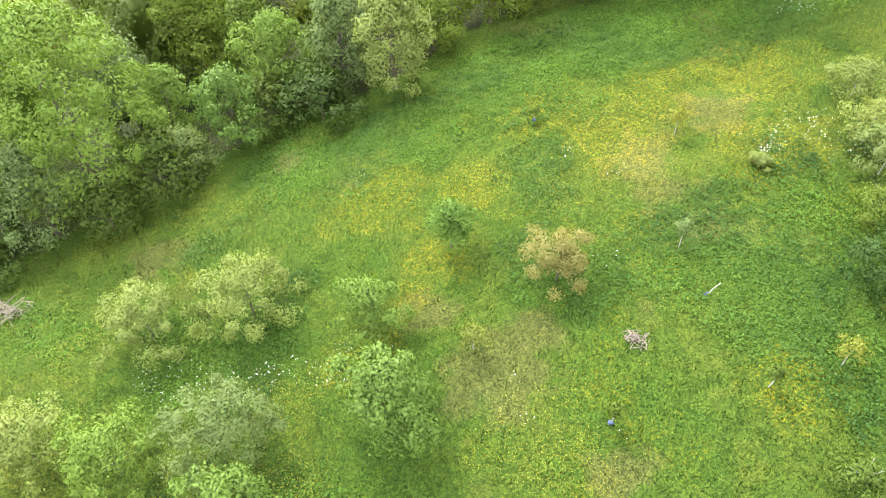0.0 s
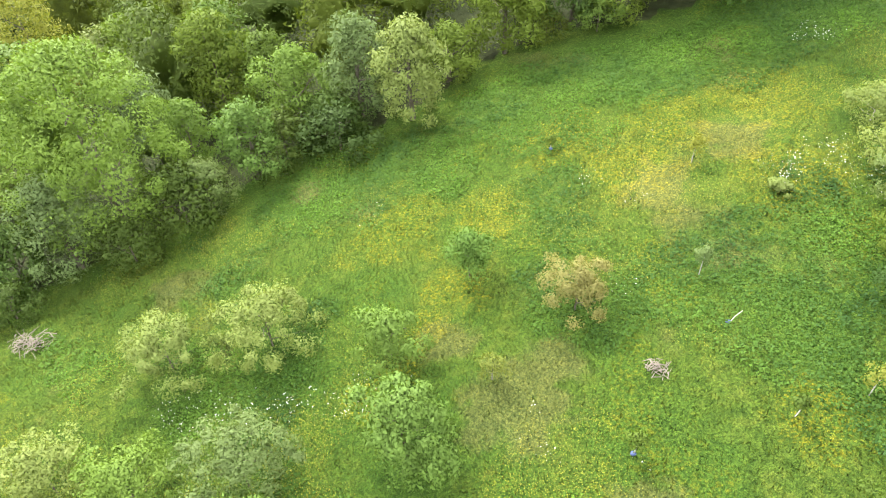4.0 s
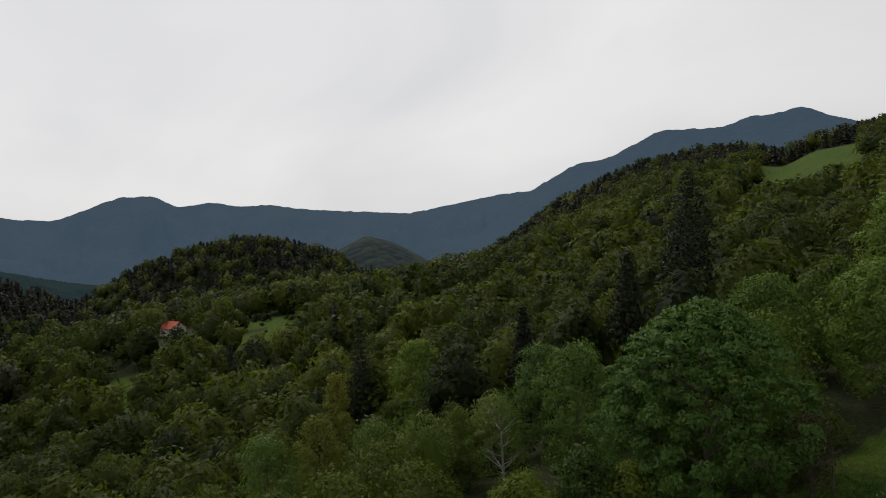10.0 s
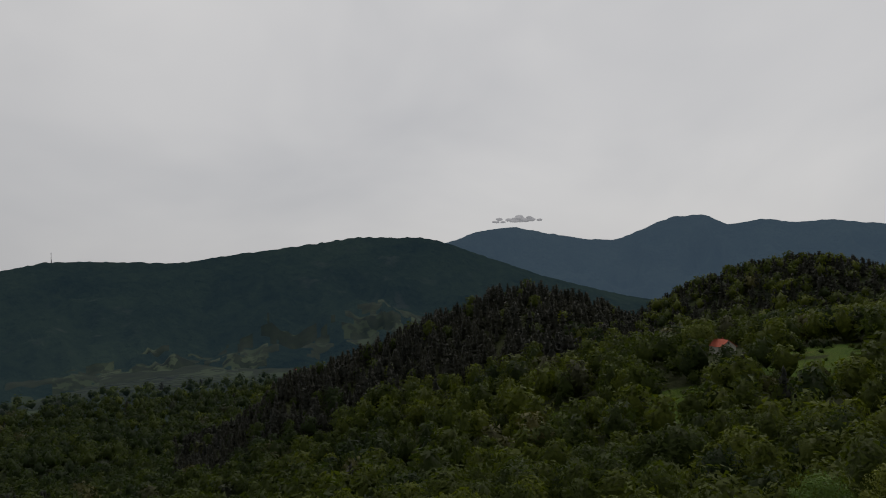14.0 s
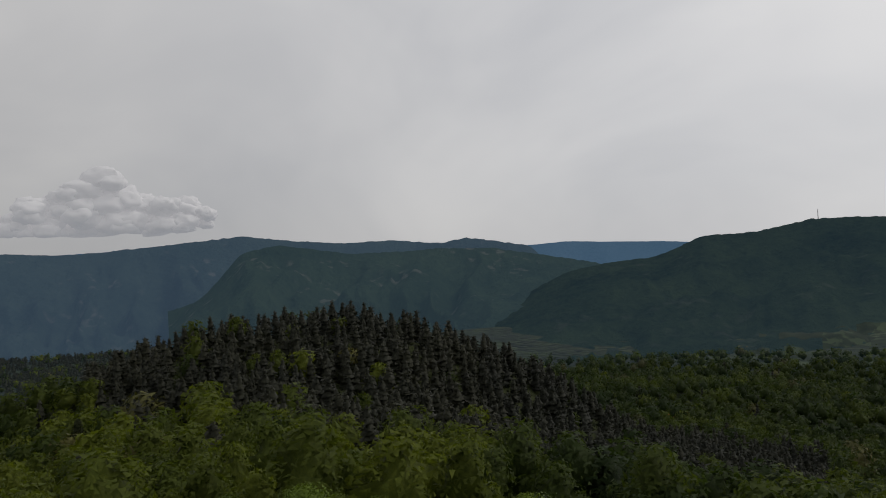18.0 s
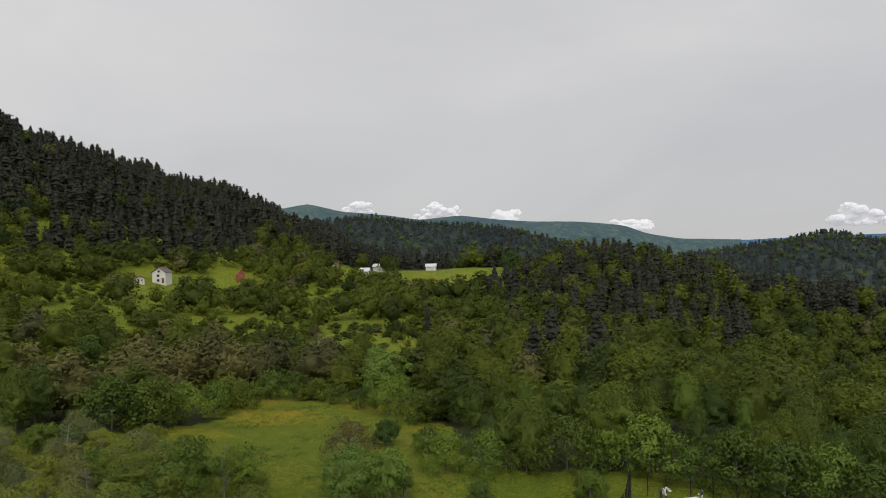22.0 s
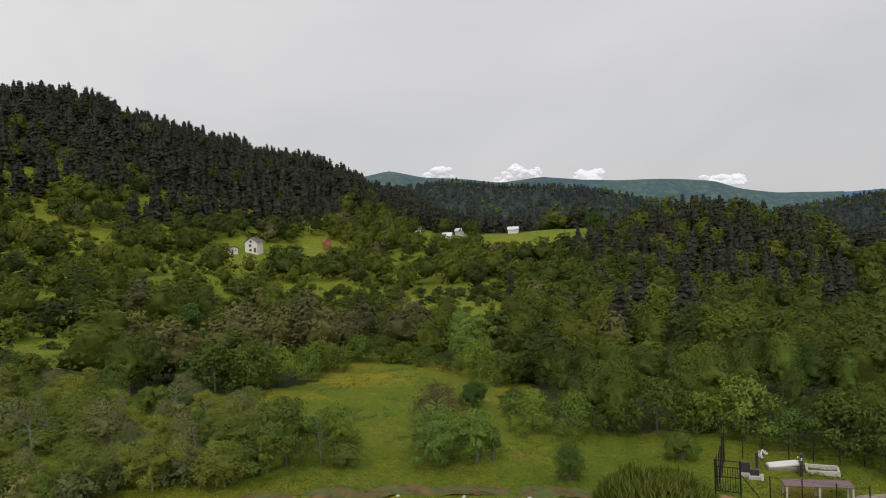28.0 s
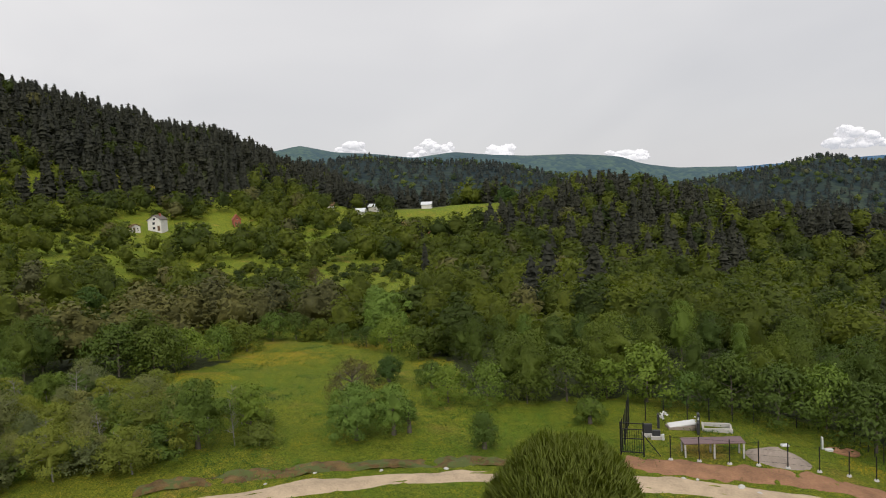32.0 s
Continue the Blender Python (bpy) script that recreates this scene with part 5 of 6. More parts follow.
HERB_LIGHT = leaf_material("grass_blades", (0.07, 0.105, 0.017), (0.12, 0.155, 0.03), 0.28, 0.0, True)
HERB_DARK = leaf_material("herb_leaves", (0.036, 0.078, 0.014), (0.066, 0.125, 0.024), 0.28, 0.0, True)


def in_polar(n, r0, r1, az0, az1, rng):
    r = np.sqrt(rng.rand(n) * (r1 * r1 - r0 * r0) + r0 * r0)
    a = np.radians(az0 + (az1 - az0) * rng.rand(n))
    return -np.sin(a) * r, np.cos(a) * r


TRACK = [(34, -15), (27.3, -23.6), (24.7, -27.7), (22.2, -30.5), (19.5, -32.7), (16.0, -34.6), (11.8, -36.0), (7.8, -37.3), (4.0, -38.2), (0, -39.2), (-7.7, -41.1), (-16, -43.5)]


def on_track(x, y):
    """True on the gravel track and the bare earth beside it."""
    hit = np.zeros(len(x), bool)
    for (x0, y0), (x1, y1) in zip(TRACK, TRACK[1:]):
        t = np.clip(((x - x0) * (x1 - x0) + (y - y0) * (y1 - y0)) / ((x1 - x0) ** 2 + (y1 - y0) ** 2), 0, 1)
        hit |= np.hypot(x - x0 - t * (x1 - x0), y - y0 - t * (y1 - y0)) < 1.15
    return hit


def tufts(name, label, mat, x, y, per, size, tall, seed, spread=0.14, up=0.9):
    rng = np.random.RandomState(seed)
    keep = open_land(x, y) & ~on_track(x, y)
    x, y = x[keep], y[keep]
    s = 0.7 + 0.6 * rng.rand(len(x))
    c = np.stack([x, y, ground_z(x, y) + tall * s * 0.6], 1)
    n = len(c) * per
    p = np.repeat(c, per, 0) + rng.normal(size=(n, 3)) * np.array([spread, spread, tall * 0.28])
    nrm = rng.normal(size=(n, 3)) * 0.6 + np.array([0, 0, up])
    nrm /= np.linalg.norm(nrm, axis=1)[:, None]
    t = np.cross(nrm, rng.normal(size=(n, 3)))
    t /= np.linalg.norm(t, axis=1)[:, None]
    b = np.cross(nrm, t)
    q = size * (0.5 + rng.rand(n))[:, None]
    v = np.stack([p - t * q * 0.5 - b * q * 0.3, p + t * q * 0.5 - b * q * 0.3, p + b * q * 0.5], 1).reshape(-1, 3)
    shade = np.repeat(np.clip(value_noise(x, y, 3, seed + 1) + 0.5 * rng.rand(len(x)) - 0.25, 0, 1), per * 3)
    return tagged(new(name, mesh_np(name, v, faces_of(v, 3), [mat], None, shade, True, np.repeat(nrm * 0.8 + np.array([0, 0, 0.2]), 3, 0))), label, "plants", kind="stuff")


def blades(name, label, mat, x, y, per, long, wide, seed, spread=0.16):
    """Upright, leaning grass blades."""
    rng = np.random.RandomState(seed)
    keep = open_land(x, y) & ~on_track(x, y)
    x, y = np.repeat(x[keep], per), np.repeat(y[keep], per)
    n = len(x)
    x, y = x + rng.normal(size=n) * spread, y + rng.normal(size=n) * spread
    p = np.stack([x, y, ground_z(x, y) - 0.02], 1)
    a, ln = rng.rand(n) * 6.283, long * (0.5 + rng.rand(n))
    lean = 0.15 + 0.7 * rng.rand(n)
    tip = p + np.stack([np.cos(a) * lean * ln, np.sin(a) * lean * ln, ln * 0.8], 1)
    side = np.stack([-np.sin(a), np.cos(a), 0 * a], 1) * (wide * (0.6 + 0.8 * rng.rand(n)))[:, None]
    v = np.stack([p - side, p + side, tip], 1).reshape(-1, 3)
    nrm = np.stack([np.cos(a) * -0.35, np.sin(a) * -0.35, 0 * a + 1], 1)
    shade = np.repeat(np.clip(value_noise(x, y, 2.2, seed + 1) * 0.7 + 0.6 * rng.rand(n) - 0.15, 0, 1), 3)
    return tagged(new(name, mesh_np(name, v, faces_of(v, 3), [mat], None, shade, True, np.repeat(nrm / 1.06, 3, 0))), label, "plants", kind="stuff")


def meadow():
    rng = np.random.RandomState(77)
    fx, fy = in_polar(56000, 7, 52, -52, 64, rng)
    bx, by = in_polar(24000, 27, 95, 165, 250, rng)
    x, y = np.concatenate([fx, bx]), np.concatenate([fy, by])
    lush = value_noise(x, y, 5, 31) * 0.6 + value_noise(x, y, 1.8, 32) * 0.4
    for a, b, q in LUSH_SHADE_SPOTS:
        lush += 0.35 * np.exp(-((x - a) ** 2 + (y - b) ** 2) / q ** 2)
    for a, b, q in DRY_SPOTS:
        lush -= 0.3 * np.exp(-((x - a) ** 2 + (y - b) ** 2) / q ** 2)
    sel = lush > 0.58
    tufts("herbs", "lush dark herbs and nettles among the grass", HERB_DARK, x[sel], y[sel], 10, 0.085, 0.16, 3, 0.17)
    sel = (lush <= 0.64) & (lush > 0.1)
    blades("grass", "light green meadow grass in uneven tufts", HERB_LIGHT, x[sel], y[sel], 7, 0.13, 0.011, 4, 0.24)
    fx, fy = in_polar(80000, 9, 50, -50, 62, rng)
    bx, by = in_polar(26000, 38, 112, 178, 240, rng)
    x, y = np.concatenate([fx, bx]), np.concatenate([fy, by])
    dense = value_noise(x, y, 4.5, 41) * 0.6 + value_noise(x, y, 1.2, 42) * 0.4
    right = np.clip((bearing(x, y) < 12) * 0.05, 0, 1) - 0.08 * (y < 0)
    for a, b, q in FLOWER_SPOTS:
        dense += 0.16 * np.exp(-((x - a) ** 2 + (y - b) ** 2) / q ** 2)
    for a, b, q in LUSH_SHADE_SPOTS:
        dense -= 0.3 * np.exp(-((x - a) ** 2 + (y - b) ** 2) / q ** 2)
    for a, b, q in DRY_SPOTS[:2]:
        dense -= 0.2 * np.exp(-((x - a) ** 2 + (y - b) ** 2) / q ** 2)
    sel = dense + right + 0.16 * rng.rand(len(x)) > 0.69
    tufts("buttercups", "drifts of yellow buttercups in the meadow", YELLOW, x[sel], y[sel], 9, 0.024, 0.34, 5, 0.3)
    x, y = in_polar(16000, 9, 48, -50, 40, rng)
    umbel = value_noise(x, y, 3.2, 51) * 0.8
    for a, b, q in ((12.6, 22.4, 1.0), (5.2, 10.4, 0.9), (10.6, 12.6, 0.7), (-3.6, 13.6, 0.8), (16.4, 21.0, 1.6), (7.2, 22.0, 0.6)):
        umbel += 0.5 * np.exp(-((x - a) ** 2 + (y - b) ** 2) / q ** 2)
    sel = umbel + 0.12 * rng.rand(len(x)) > 0.76
    tufts("white_umbels", "white flower heads scattered through tall herbs", WHITE, x[sel], y[sel], 3, 0.04, 0.6, 6, 0.15)


meadow()
# ---- track, bare earth and the fenced graveyard ----
GRAVEL = plain("pale_gravel", (0.31, 0.24, 0.16), 0.95, 0, 0.3, 0.9, 0.03)
DARK_EARTH = plain("dark_earth", (0.088, 0.056, 0.02), 0.95, 0, 0.6, 1.6, 0.08)
nt_bank = DARK_EARTH.node_tree
b_bank = nt_bank.nodes["Principled BSDF"]
nt_bank.links.new(mix_of(nt_bank, step_of(nt_bank, noise_of(nt_bank, 1.1, 5, 0.7), 0.46, 0.56), b_bank.inputs["Base Color"].links[0].from_socket, (0.06, 0.075, 0.02)), b_bank.inputs["Base Color"])
RED_EARTH = plain("red_earth", (0.19, 0.1, 0.053), 0.95, 0, 0.4, 0.8, 0.05)
IRON = plain("black_iron", (0.02, 0.02, 0.022), 0.5, 0.6, 0.2, 6.0)
CONCRETE = plain("white_concrete", (0.34, 0.325, 0.3), 0.9, 0, 0.15, 5.0, 0.004)
MARBLE = plain("white_marble", (0.45, 0.45, 0.435), 0.5, 0, 0.06, 2.0)
BLACK_STONE = plain("black_stone", (0.03, 0.03, 0.033), 0.3, 0, 0.2, 3.0)
TIN = plain("brown_sheet_metal", (0.13, 0.085, 0.085), 0.5, 0.2, 0.15, 2.0)
GREY_SAND = plain("grey_sand", (0.2, 0.165, 0.135), 0.95, 0, 0.25, 1.5, 0.03)


def box(bm, centre, size, turn=0.0):
    m = Matrix.Translation(centre) @ Matrix.Rotation(turn, 4, "Z") @ Matrix.Diagonal((*size, 1))
    return bmesh.ops.create_cube(bm, size=1.0, matrix=m)["verts"]


def done(bm, name, mat, bevel=0.0):
    if bevel:
        bmesh.ops.bevel(bm, geom=bm.edges[:], offset=bevel, segments=1, affect="EDGES")
    me = bpy.data.meshes.new(name)
    bm.to_mesh(me)
    bm.free()
    me.materials.append(mat)
    return me


def block(name, centre, size, mat, parent, turn=0.0, bevel=0.01, label=""):
    bm = bmesh.new()
    box(bm, centre, size, turn)
    return part(name, done(bm, name, mat, bevel), parent, label)


def band(name, label, mat, inner, outer, lift, rough, seed, category, across=9, dips=()):
    """A strip of ground cover between two lines, following the land and fading into it at its edges."""
    inner, outer = np.array(inner, float), np.array(outer, float)
    t = np.linspace(0, 1, 130)
    def line(p):
        d = np.concatenate([[0], np.cumsum(np.hypot(*np.diff(p, axis=0).T))])
        q = np.stack([np.interp(t * d[-1], d, p[:, 0]), np.interp(t * d[-1], d, p[:, 1])], 1)
        k = np.exp(-0.5 * (np.arange(-6, 7) / 3) ** 2)
        return np.stack([np.convolve(np.pad(q[:, i], 6, "reflect", reflect_type="odd"), k / k.sum(), "valid") for i in (0, 1)], 1)
    a, b = line(inner), line(outer)
    u = np.linspace(0, 1, across)
    wob = (value_noise(t * 60, t * 0 + seed, 2.0, seed) - 0.5)[:, None] * 0.25
    w = np.clip(u[None, :] + wob * (np.abs(u - 0.5) > 0.4)[None, :], -0.2, 1.2)
    x = a[:, :1] + (b[:, :1] - a[:, :1]) * w
    y = a[:, 1:] + (b[:, 1:] - a[:, 1:]) * w
    z = ground_z(x, y) + lift * np.minimum(1, np.minimum(u, 1 - u) * 6)[None, :] - 0.04 + rough * (value_noise(x, y, 0.5, seed + 1) - 0.5) + rough * (value_noise(x, y, 1.7, seed + 2) - 0.5)
    for at, depth in dips:
        z = z - depth * np.exp(-((u - at) / 0.09) ** 2)[None, :]
    n, m = x.shape
    i, j = np.meshgrid(np.arange(n - 1), np.arange(m - 1), indexing="ij")
    f = (i * m + j).reshape(-1)
    faces = np.stack([f, f + m, f + m + 1, f + 1], -1)
    v = np.stack([x, y, z], -1).reshape(-1, 3)
    e = np.cross(v[faces[:, 1]] - v[faces[:, 0]], v[faces[:, 2]] - v[faces[:, 0]])
    if e[:, 2].mean() < 0:
        faces = faces[:, ::-1]
    return tagged(new(name, mesh_np(name, v, faces, [mat], None, None, True)), label, category, kind="structure")


band("road", "pale gravel track winding across the slope", GRAVEL,
     [(33, -14), (26.6, -23.2), (24.2, -26.8), (21.9, -29.6), (19.8, -31.6), (15.7, -33.9), (11.5, -35.2), (7.3, -36.4), (3.2, -37.4), (-0.6, -38.3), (-8, -40.2), (-16, -42.5)],
     [(35, -16), (28.0, -24.1), (25.2, -28.7), (22.5, -31.5), (19.3, -33.8), (16.2, -35.4), (12, -36.9), (8.2, -38.2), (4.7, -39.1), (0.6, -40.0), (-7.4, -42), (-16, -44.5)], 0.1, 0.05, 61, "road", 11, ((0.27, 0.05), (0.73, 0.05)))
band("earth_bank", "dark red earth bank cut into the grass above the track", DARK_EARTH,
     [(30.4, -22.8), (27.7, -26.7), (25.2, -29.4), (22.4, -32.2), (19.2, -34.3), (16.3, -35.8), (12.4, -37.3)], [(31.0, -23.7), (28.5, -27.7), (26.0, -30.5), (23.1, -33.3), (19.7, -35.5), (16.7, -36.8), (12.6, -38.0)], 0.2, 0.3, 63, "earth", 19)
band("bare_earth", "strip of bare red earth beside the track", RED_EARTH,
     [(9.2, -38.6), (7.7, -38.5), (3.4, -39.5), (0.6, -40.4), (-3.9, -41.8), (-8, -43)], [(9.4, -40.4), (8.2, -40.6), (5.0, -41.5), (0.6, -42.8), (-4.0, -43.9), (-8, -45)], 0.08, 0.07, 65, "earth")


def post(parent, x, y, tall, footed):
    z = float(ground_z(x, y))
    bm = bmesh.new()
    box(bm, (x, y, z + tall / 2), (0.06, 0.06, tall + 0.1))
    p = part("post", done(bm, "post", IRON, 0.008), parent)
    if not footed:
        return z
    bm = bmesh.new()
    bmesh.ops.create_cone(bm, cap_ends=True, segments=10, radius1=0.15, radius2=0.11, depth=0.1, matrix=Matrix.Translation((x, y, z + 0.07)))
    part("footing", done(bm, "footing", CONCRETE), p, "white concrete footing")
    return z


def wires(parent, places, tall):
    bm = bmesh.new()
    for k in range(4):
        for (x0, y0), (x1, y1) in zip(places, places[1:]):
            h = tall * (0.2 + 0.25 * k)
            tube(bm, [(x0, y0, float(ground_z(x0, y0)) + h), (x1, y1, float(ground_z(x1, y1)) + h)], [0.006, 0.006], 3)
    part("wire", done(bm, "wire", IRON), parent, "thin dark fence wire")


def fence(label, places, tall=1.45, footed=False):
    base = tagged(new("fence"), label, "fence", "graveyard fences")
    for x, y in places:
        post(base, x, y, tall, footed)
    wires(base, places, tall)


fence("black iron posts with white footings along bare earth", [(6.9, -40.7), (5.4, -41.3), (3.8, -41.8), (2.3, -42.3), (0.8, -42.8), (-0.8, -43.3), (-2.3, -44.2), (-3.7, -45.1), (-5.1, -46.1)], footed=True)
fence("black fence posts in front of the wood", [(9.5, -46.8), (8.4, -47.3), (7.0, -48.2), (5.7, -49.0), (4.3, -49.8), (3.0, -50.5), (1.7, -51.1), (0.4, -51.7), (-0.9, -52.3), (-2.3, -52.9)])
fence("close black posts along the graveyard's far side", [(-2.6, -52.4), (-3.0, -51.8), (-3.3, -51.2), (-3.7, -50.5), (-4.0, -49.9), (-4.4, -49.0), (-4.8, -48.0), (-5.1, -46.9)])
fence("black iron railing beside the gate", [(9.8, -41.2), (9.85, -42.0), (9.95, -42.8), (10.05, -43.6), (10.2, -44.4), (10.3, -45.2), (10.45, -46.0)], 1.9)


def gate():
    x0, y0, x1, y1 = 9.7, -40.4, 8.4, -40.6
    z = float(ground_z(9.0, -40.5))
    base = tagged(new("metal_gate"), "tall black iron gate with upright bars", "gate")
    a = math.atan2(y1 - y0, x1 - x0)
    ln = math.hypot(x1 - x0, y1 - y0)
    for x, y in ((x0, y0), (x1, y1)):
        block("gate_post", (x, y, z + 1.0), (0.09, 0.09, 2.1), IRON, base, a)
    for h in (0.22, 1.05, 1.62, 1.98):
        block("rail", ((x0 + x1) / 2, (y0 + y1) / 2, z + h), (ln, 0.05, 0.05), IRON, base, a, 0.005)
    for k in range(1, 10):
        s = k / 10
        x, y = x0 + (x1 - x0) * s, y0 + (y1 - y0) * s
        bar = block("bar", (x, y, z + 0.92), (0.025, 0.025, 1.4), IRON, base, a, 0.004)
        if k % 2:
            bm = bmesh.new()
            bmesh.ops.create_icosphere(bm, subdivisions=1, radius=0.035, matrix=Matrix.Translation((x, y - 0.03, z + 1.05)))
            part("knob", done(bm, "knob", PALE_WOOD), bar, "pale metal knob")
    bm = bmesh.new()
    tube(bm, [(x1, y1, z + 1.3), (x1 - 0.9, y1 - 0.3, z + 0.02)], [0.03, 0.03], 6)
    part("brace", done(bm, "brace", IRON), base)


gate()


def long_table():
    a0, a1 = Vector((6.3, -41.9)), Vector((3.3, -43.1))
    ang = math.atan2(a1.y - a0.y, a1.x - a0.x)
    mid = (a0 + a1) / 2
    z = float(ground_z(mid.x, mid.y))
    base = tagged(new("long_table"), "long table with brown metal top on white legs", "table")
    ln = (a1 - a0).length + 0.3
    for s, nm in ((-0.25, "tabletop"), (0.25, "tabletop")):
        c = mid + Vector((math.cos(ang), math.sin(ang))) * ln * s
        block(nm, (c.x, c.y, z + 0.93), (ln / 2 - 0.01, 1.05, 0.06), TIN, base, ang)
    for s in (-0.47, 0.0, 0.47):
        for w in (-0.42, 0.42):
            c = mid + Vector((math.cos(ang), math.sin(ang))) * ln * s + Vector((-math.sin(ang), math.cos(ang))) * w
            block("leg", (c.x, c.y, z + 0.44), (0.1, 0.1, 0.94), CONCRETE, base, ang)


long_table()


def tomb():
    z = float(ground_z(7.2, -46.0))
    base = tagged(new("tomb"), "large white marble tomb with flower vases", "grave")
    ang = math.atan2(-47.2 + 46.0, 6.1 - 8.3)
    bm = bmesh.new()
    vs = box(bm, (7.1, -46.4, z + 0.3), (1.8, 0.6, 0.1), ang)
    for v in vs:
        v.co.z += (v.co.y + 46.4) * -0.16
    part("slab", done(bm, "slab", MARBLE, 0.02), base)
    block("plinth", (7.1, -46.4, z + 0.05), (1.95, 0.75, 0.34), GREY_SAND, base, ang)
    for x, y, h in ((8.45, -45.6, 0.95), (6.05, -46.3, 1.25), (6.0, -45.7, 0.8)):
        block("headstone", (x, y, float(ground_z(x, y)) + h / 2), (0.16, 0.45, h), BLACK_STONE, base, 0.2, 0.03, "polished black headstone")
    rng = random.Random(4)
    for x, y in ((8.35, -46.1), (8.2, -45.7), (8.1, -46.3), (6.1, -46.0)):
        bm = bmesh.new()
        for _ in range(7):
            bmesh.ops.create_icosphere(bm, subdivisions=1, radius=rng.uniform(0.04, 0.08), matrix=Matrix.Translation((x + rng.uniform(-0.12, 0.12), y + rng.uniform(-0.12, 0.12), z + 0.85 + rng.uniform(-0.1, 0.2))))
        tagged(part("flowers", done(bm, "flowers", MARBLE), base, "white flowers in a vase"), kind="stuff")
    for nm, x, y, h, lab in (("gravestone", 8.75, -43.7, 0.8, "dark gravestone on a low block"), ("gravestone", 8.2, -43.5, 0.55, "small dark gravestone with a pale lamp")):
        g = tagged(new(nm), lab, "grave")
        zz = float(ground_z(x, y))
        block("stone", (x, y, zz + h / 2), (0.5, 0.18, h), BLACK_STONE, g, 0.3, 0.03)
        block("base", (x, y, zz + 0.08), (0.7, 0.45, 0.22), CONCRETE, g, 0.3)
        block("lamp", (x - 0.45, y + 0.2, zz + 0.2), (0.14, 0.14, 0.4), MARBLE, g, 0.3, 0.02, "white grave lamp")
    b = tagged(new("grave_border"), "low pale stone border round a grave", "grave")
    c = [(5.8, -46.6), (4.1, -47.1), (4.3, -48.2), (6.0, -47.8)]
    for (xa, ya), (xb, yb) in zip(c, c[1:] + c[:1]):
        block("edging", ((xa + xb) / 2, (ya + yb) / 2, float(ground_z((xa + xb) / 2, (ya + yb) / 2)) + 0.1), (math.hypot(xb - xa, yb - ya), 0.12, 0.3), CONCRETE, b, math.atan2(yb - ya, xb - xa))
    g = tagged(new("grave"), "fresh grave of red earth with a white marker", "grave")
    bm = bmesh.new()
    bmesh.ops.create_icosphere(bm, subdivisions=3, radius=1.0)
    zz = float(ground_z(-2.1, -48.7))
    for v in bm.verts:
        v.co = Vector((-2.1 + v.co.x * 1.05, -48.7 + v.co.y * 0.5, zz + v.co.z * 0.28 + 0.06 * noise.noise(v.co * 4)))
    part("earth", done(bm, "earth", RED_EARTH), g)
    block("marker", (-1.05, -48.5, zz + 0.45), (0.1, 0.3, 1.0), MARBLE, g, 0.2, 0.02, "white wooden marker")
    block("kerb", (-1.4, -48.4, zz + 0.12), (0.5, 0.3, 0.3), MARBLE, g, 0.4, 0.02, "white stone")
    bm = bmesh.new()
    bmesh.ops.create_grid(bm, x_segments=26, y_segments=20, size=1.0)
    for v in bm.verts:
        x, y = 1.35 + v.co.x * 1.9, -43.9 + v.co.y * 1.35
        d = math.hypot(v.co.x, v.co.y)
        h = 0.85 * max(0.0, 1 - d) ** 0.9 * (1 + 0.3 * noise.noise(Vector((x, y, 0)) * 1.4)) + 0.06 * noise.noise(Vector((x, y, 3)) * 5)
        v.co = Vector((x, y, float(ground_z(x, y)) + h - 0.07))
    tagged(new("sand_mound", done(bm, "sand_mound", GREY_SAND)), "heap of greyish sand behind the fence", "sand")
    bm = bmesh.new()
    box(bm, (1.0, -44.9, float(ground_z(1.0, -44.9)) + 0.62), (0.45, 0.3, 0.12), 0.4)
    tagged(new("stone_slab", done(bm, "stone_slab", MARBLE, 0.03)), "small white slab lying on the sand heap", "stone")


tomb()
rng_stone = random.Random(8)
for x, y in ((5.9, -38.7), (6.7, -37.5), (5.2, -38.9), (3.0, -39.2), (12.5, -36.8), (18.5, -34.6), (21.7, -32.6), (24.6, -30.2), (26.1, -27.8), (2.1, -39.0)):
    bm = bmesh.new()
    bmesh.ops.create_icosphere(bm, subdivisions=2, radius=rng_stone.uniform(0.1, 0.22), matrix=Matrix.Diagonal((1.2, 0.9, 0.6, 1)))
    for v in bm.verts:
        v.co *= 1 + 0.25 * noise.noise(v.co * 9 + Vector((x, y, 0)))
    ob = tagged(new("stone", done(bm, "stone", CONCRETE)), "pale stone lying beside the track", "stone", "stones beside the track")
    stand(ob, x, y, 1.0, rng_stone.uniform(0, 6))
# ---- orchard, bushes and trees behind ----
def tree_xy(x, y, name, label, h, w, leaf, kind, clumps, per, size, **more):
    if clumps < 300:
        per, size = int(per * 2.2), size * 0.66
        if clumps > 22 and leaf not in (LEAF_BROWN, NEEDLES):
            more["core"] = 0.68
    return stand(make_tree(name, label, "tree", int(abs(x * 37) + abs(y * 11)), h, w, more.pop("foot", 0.3), clumps, per, size, leaf, kind, **more), x, y)


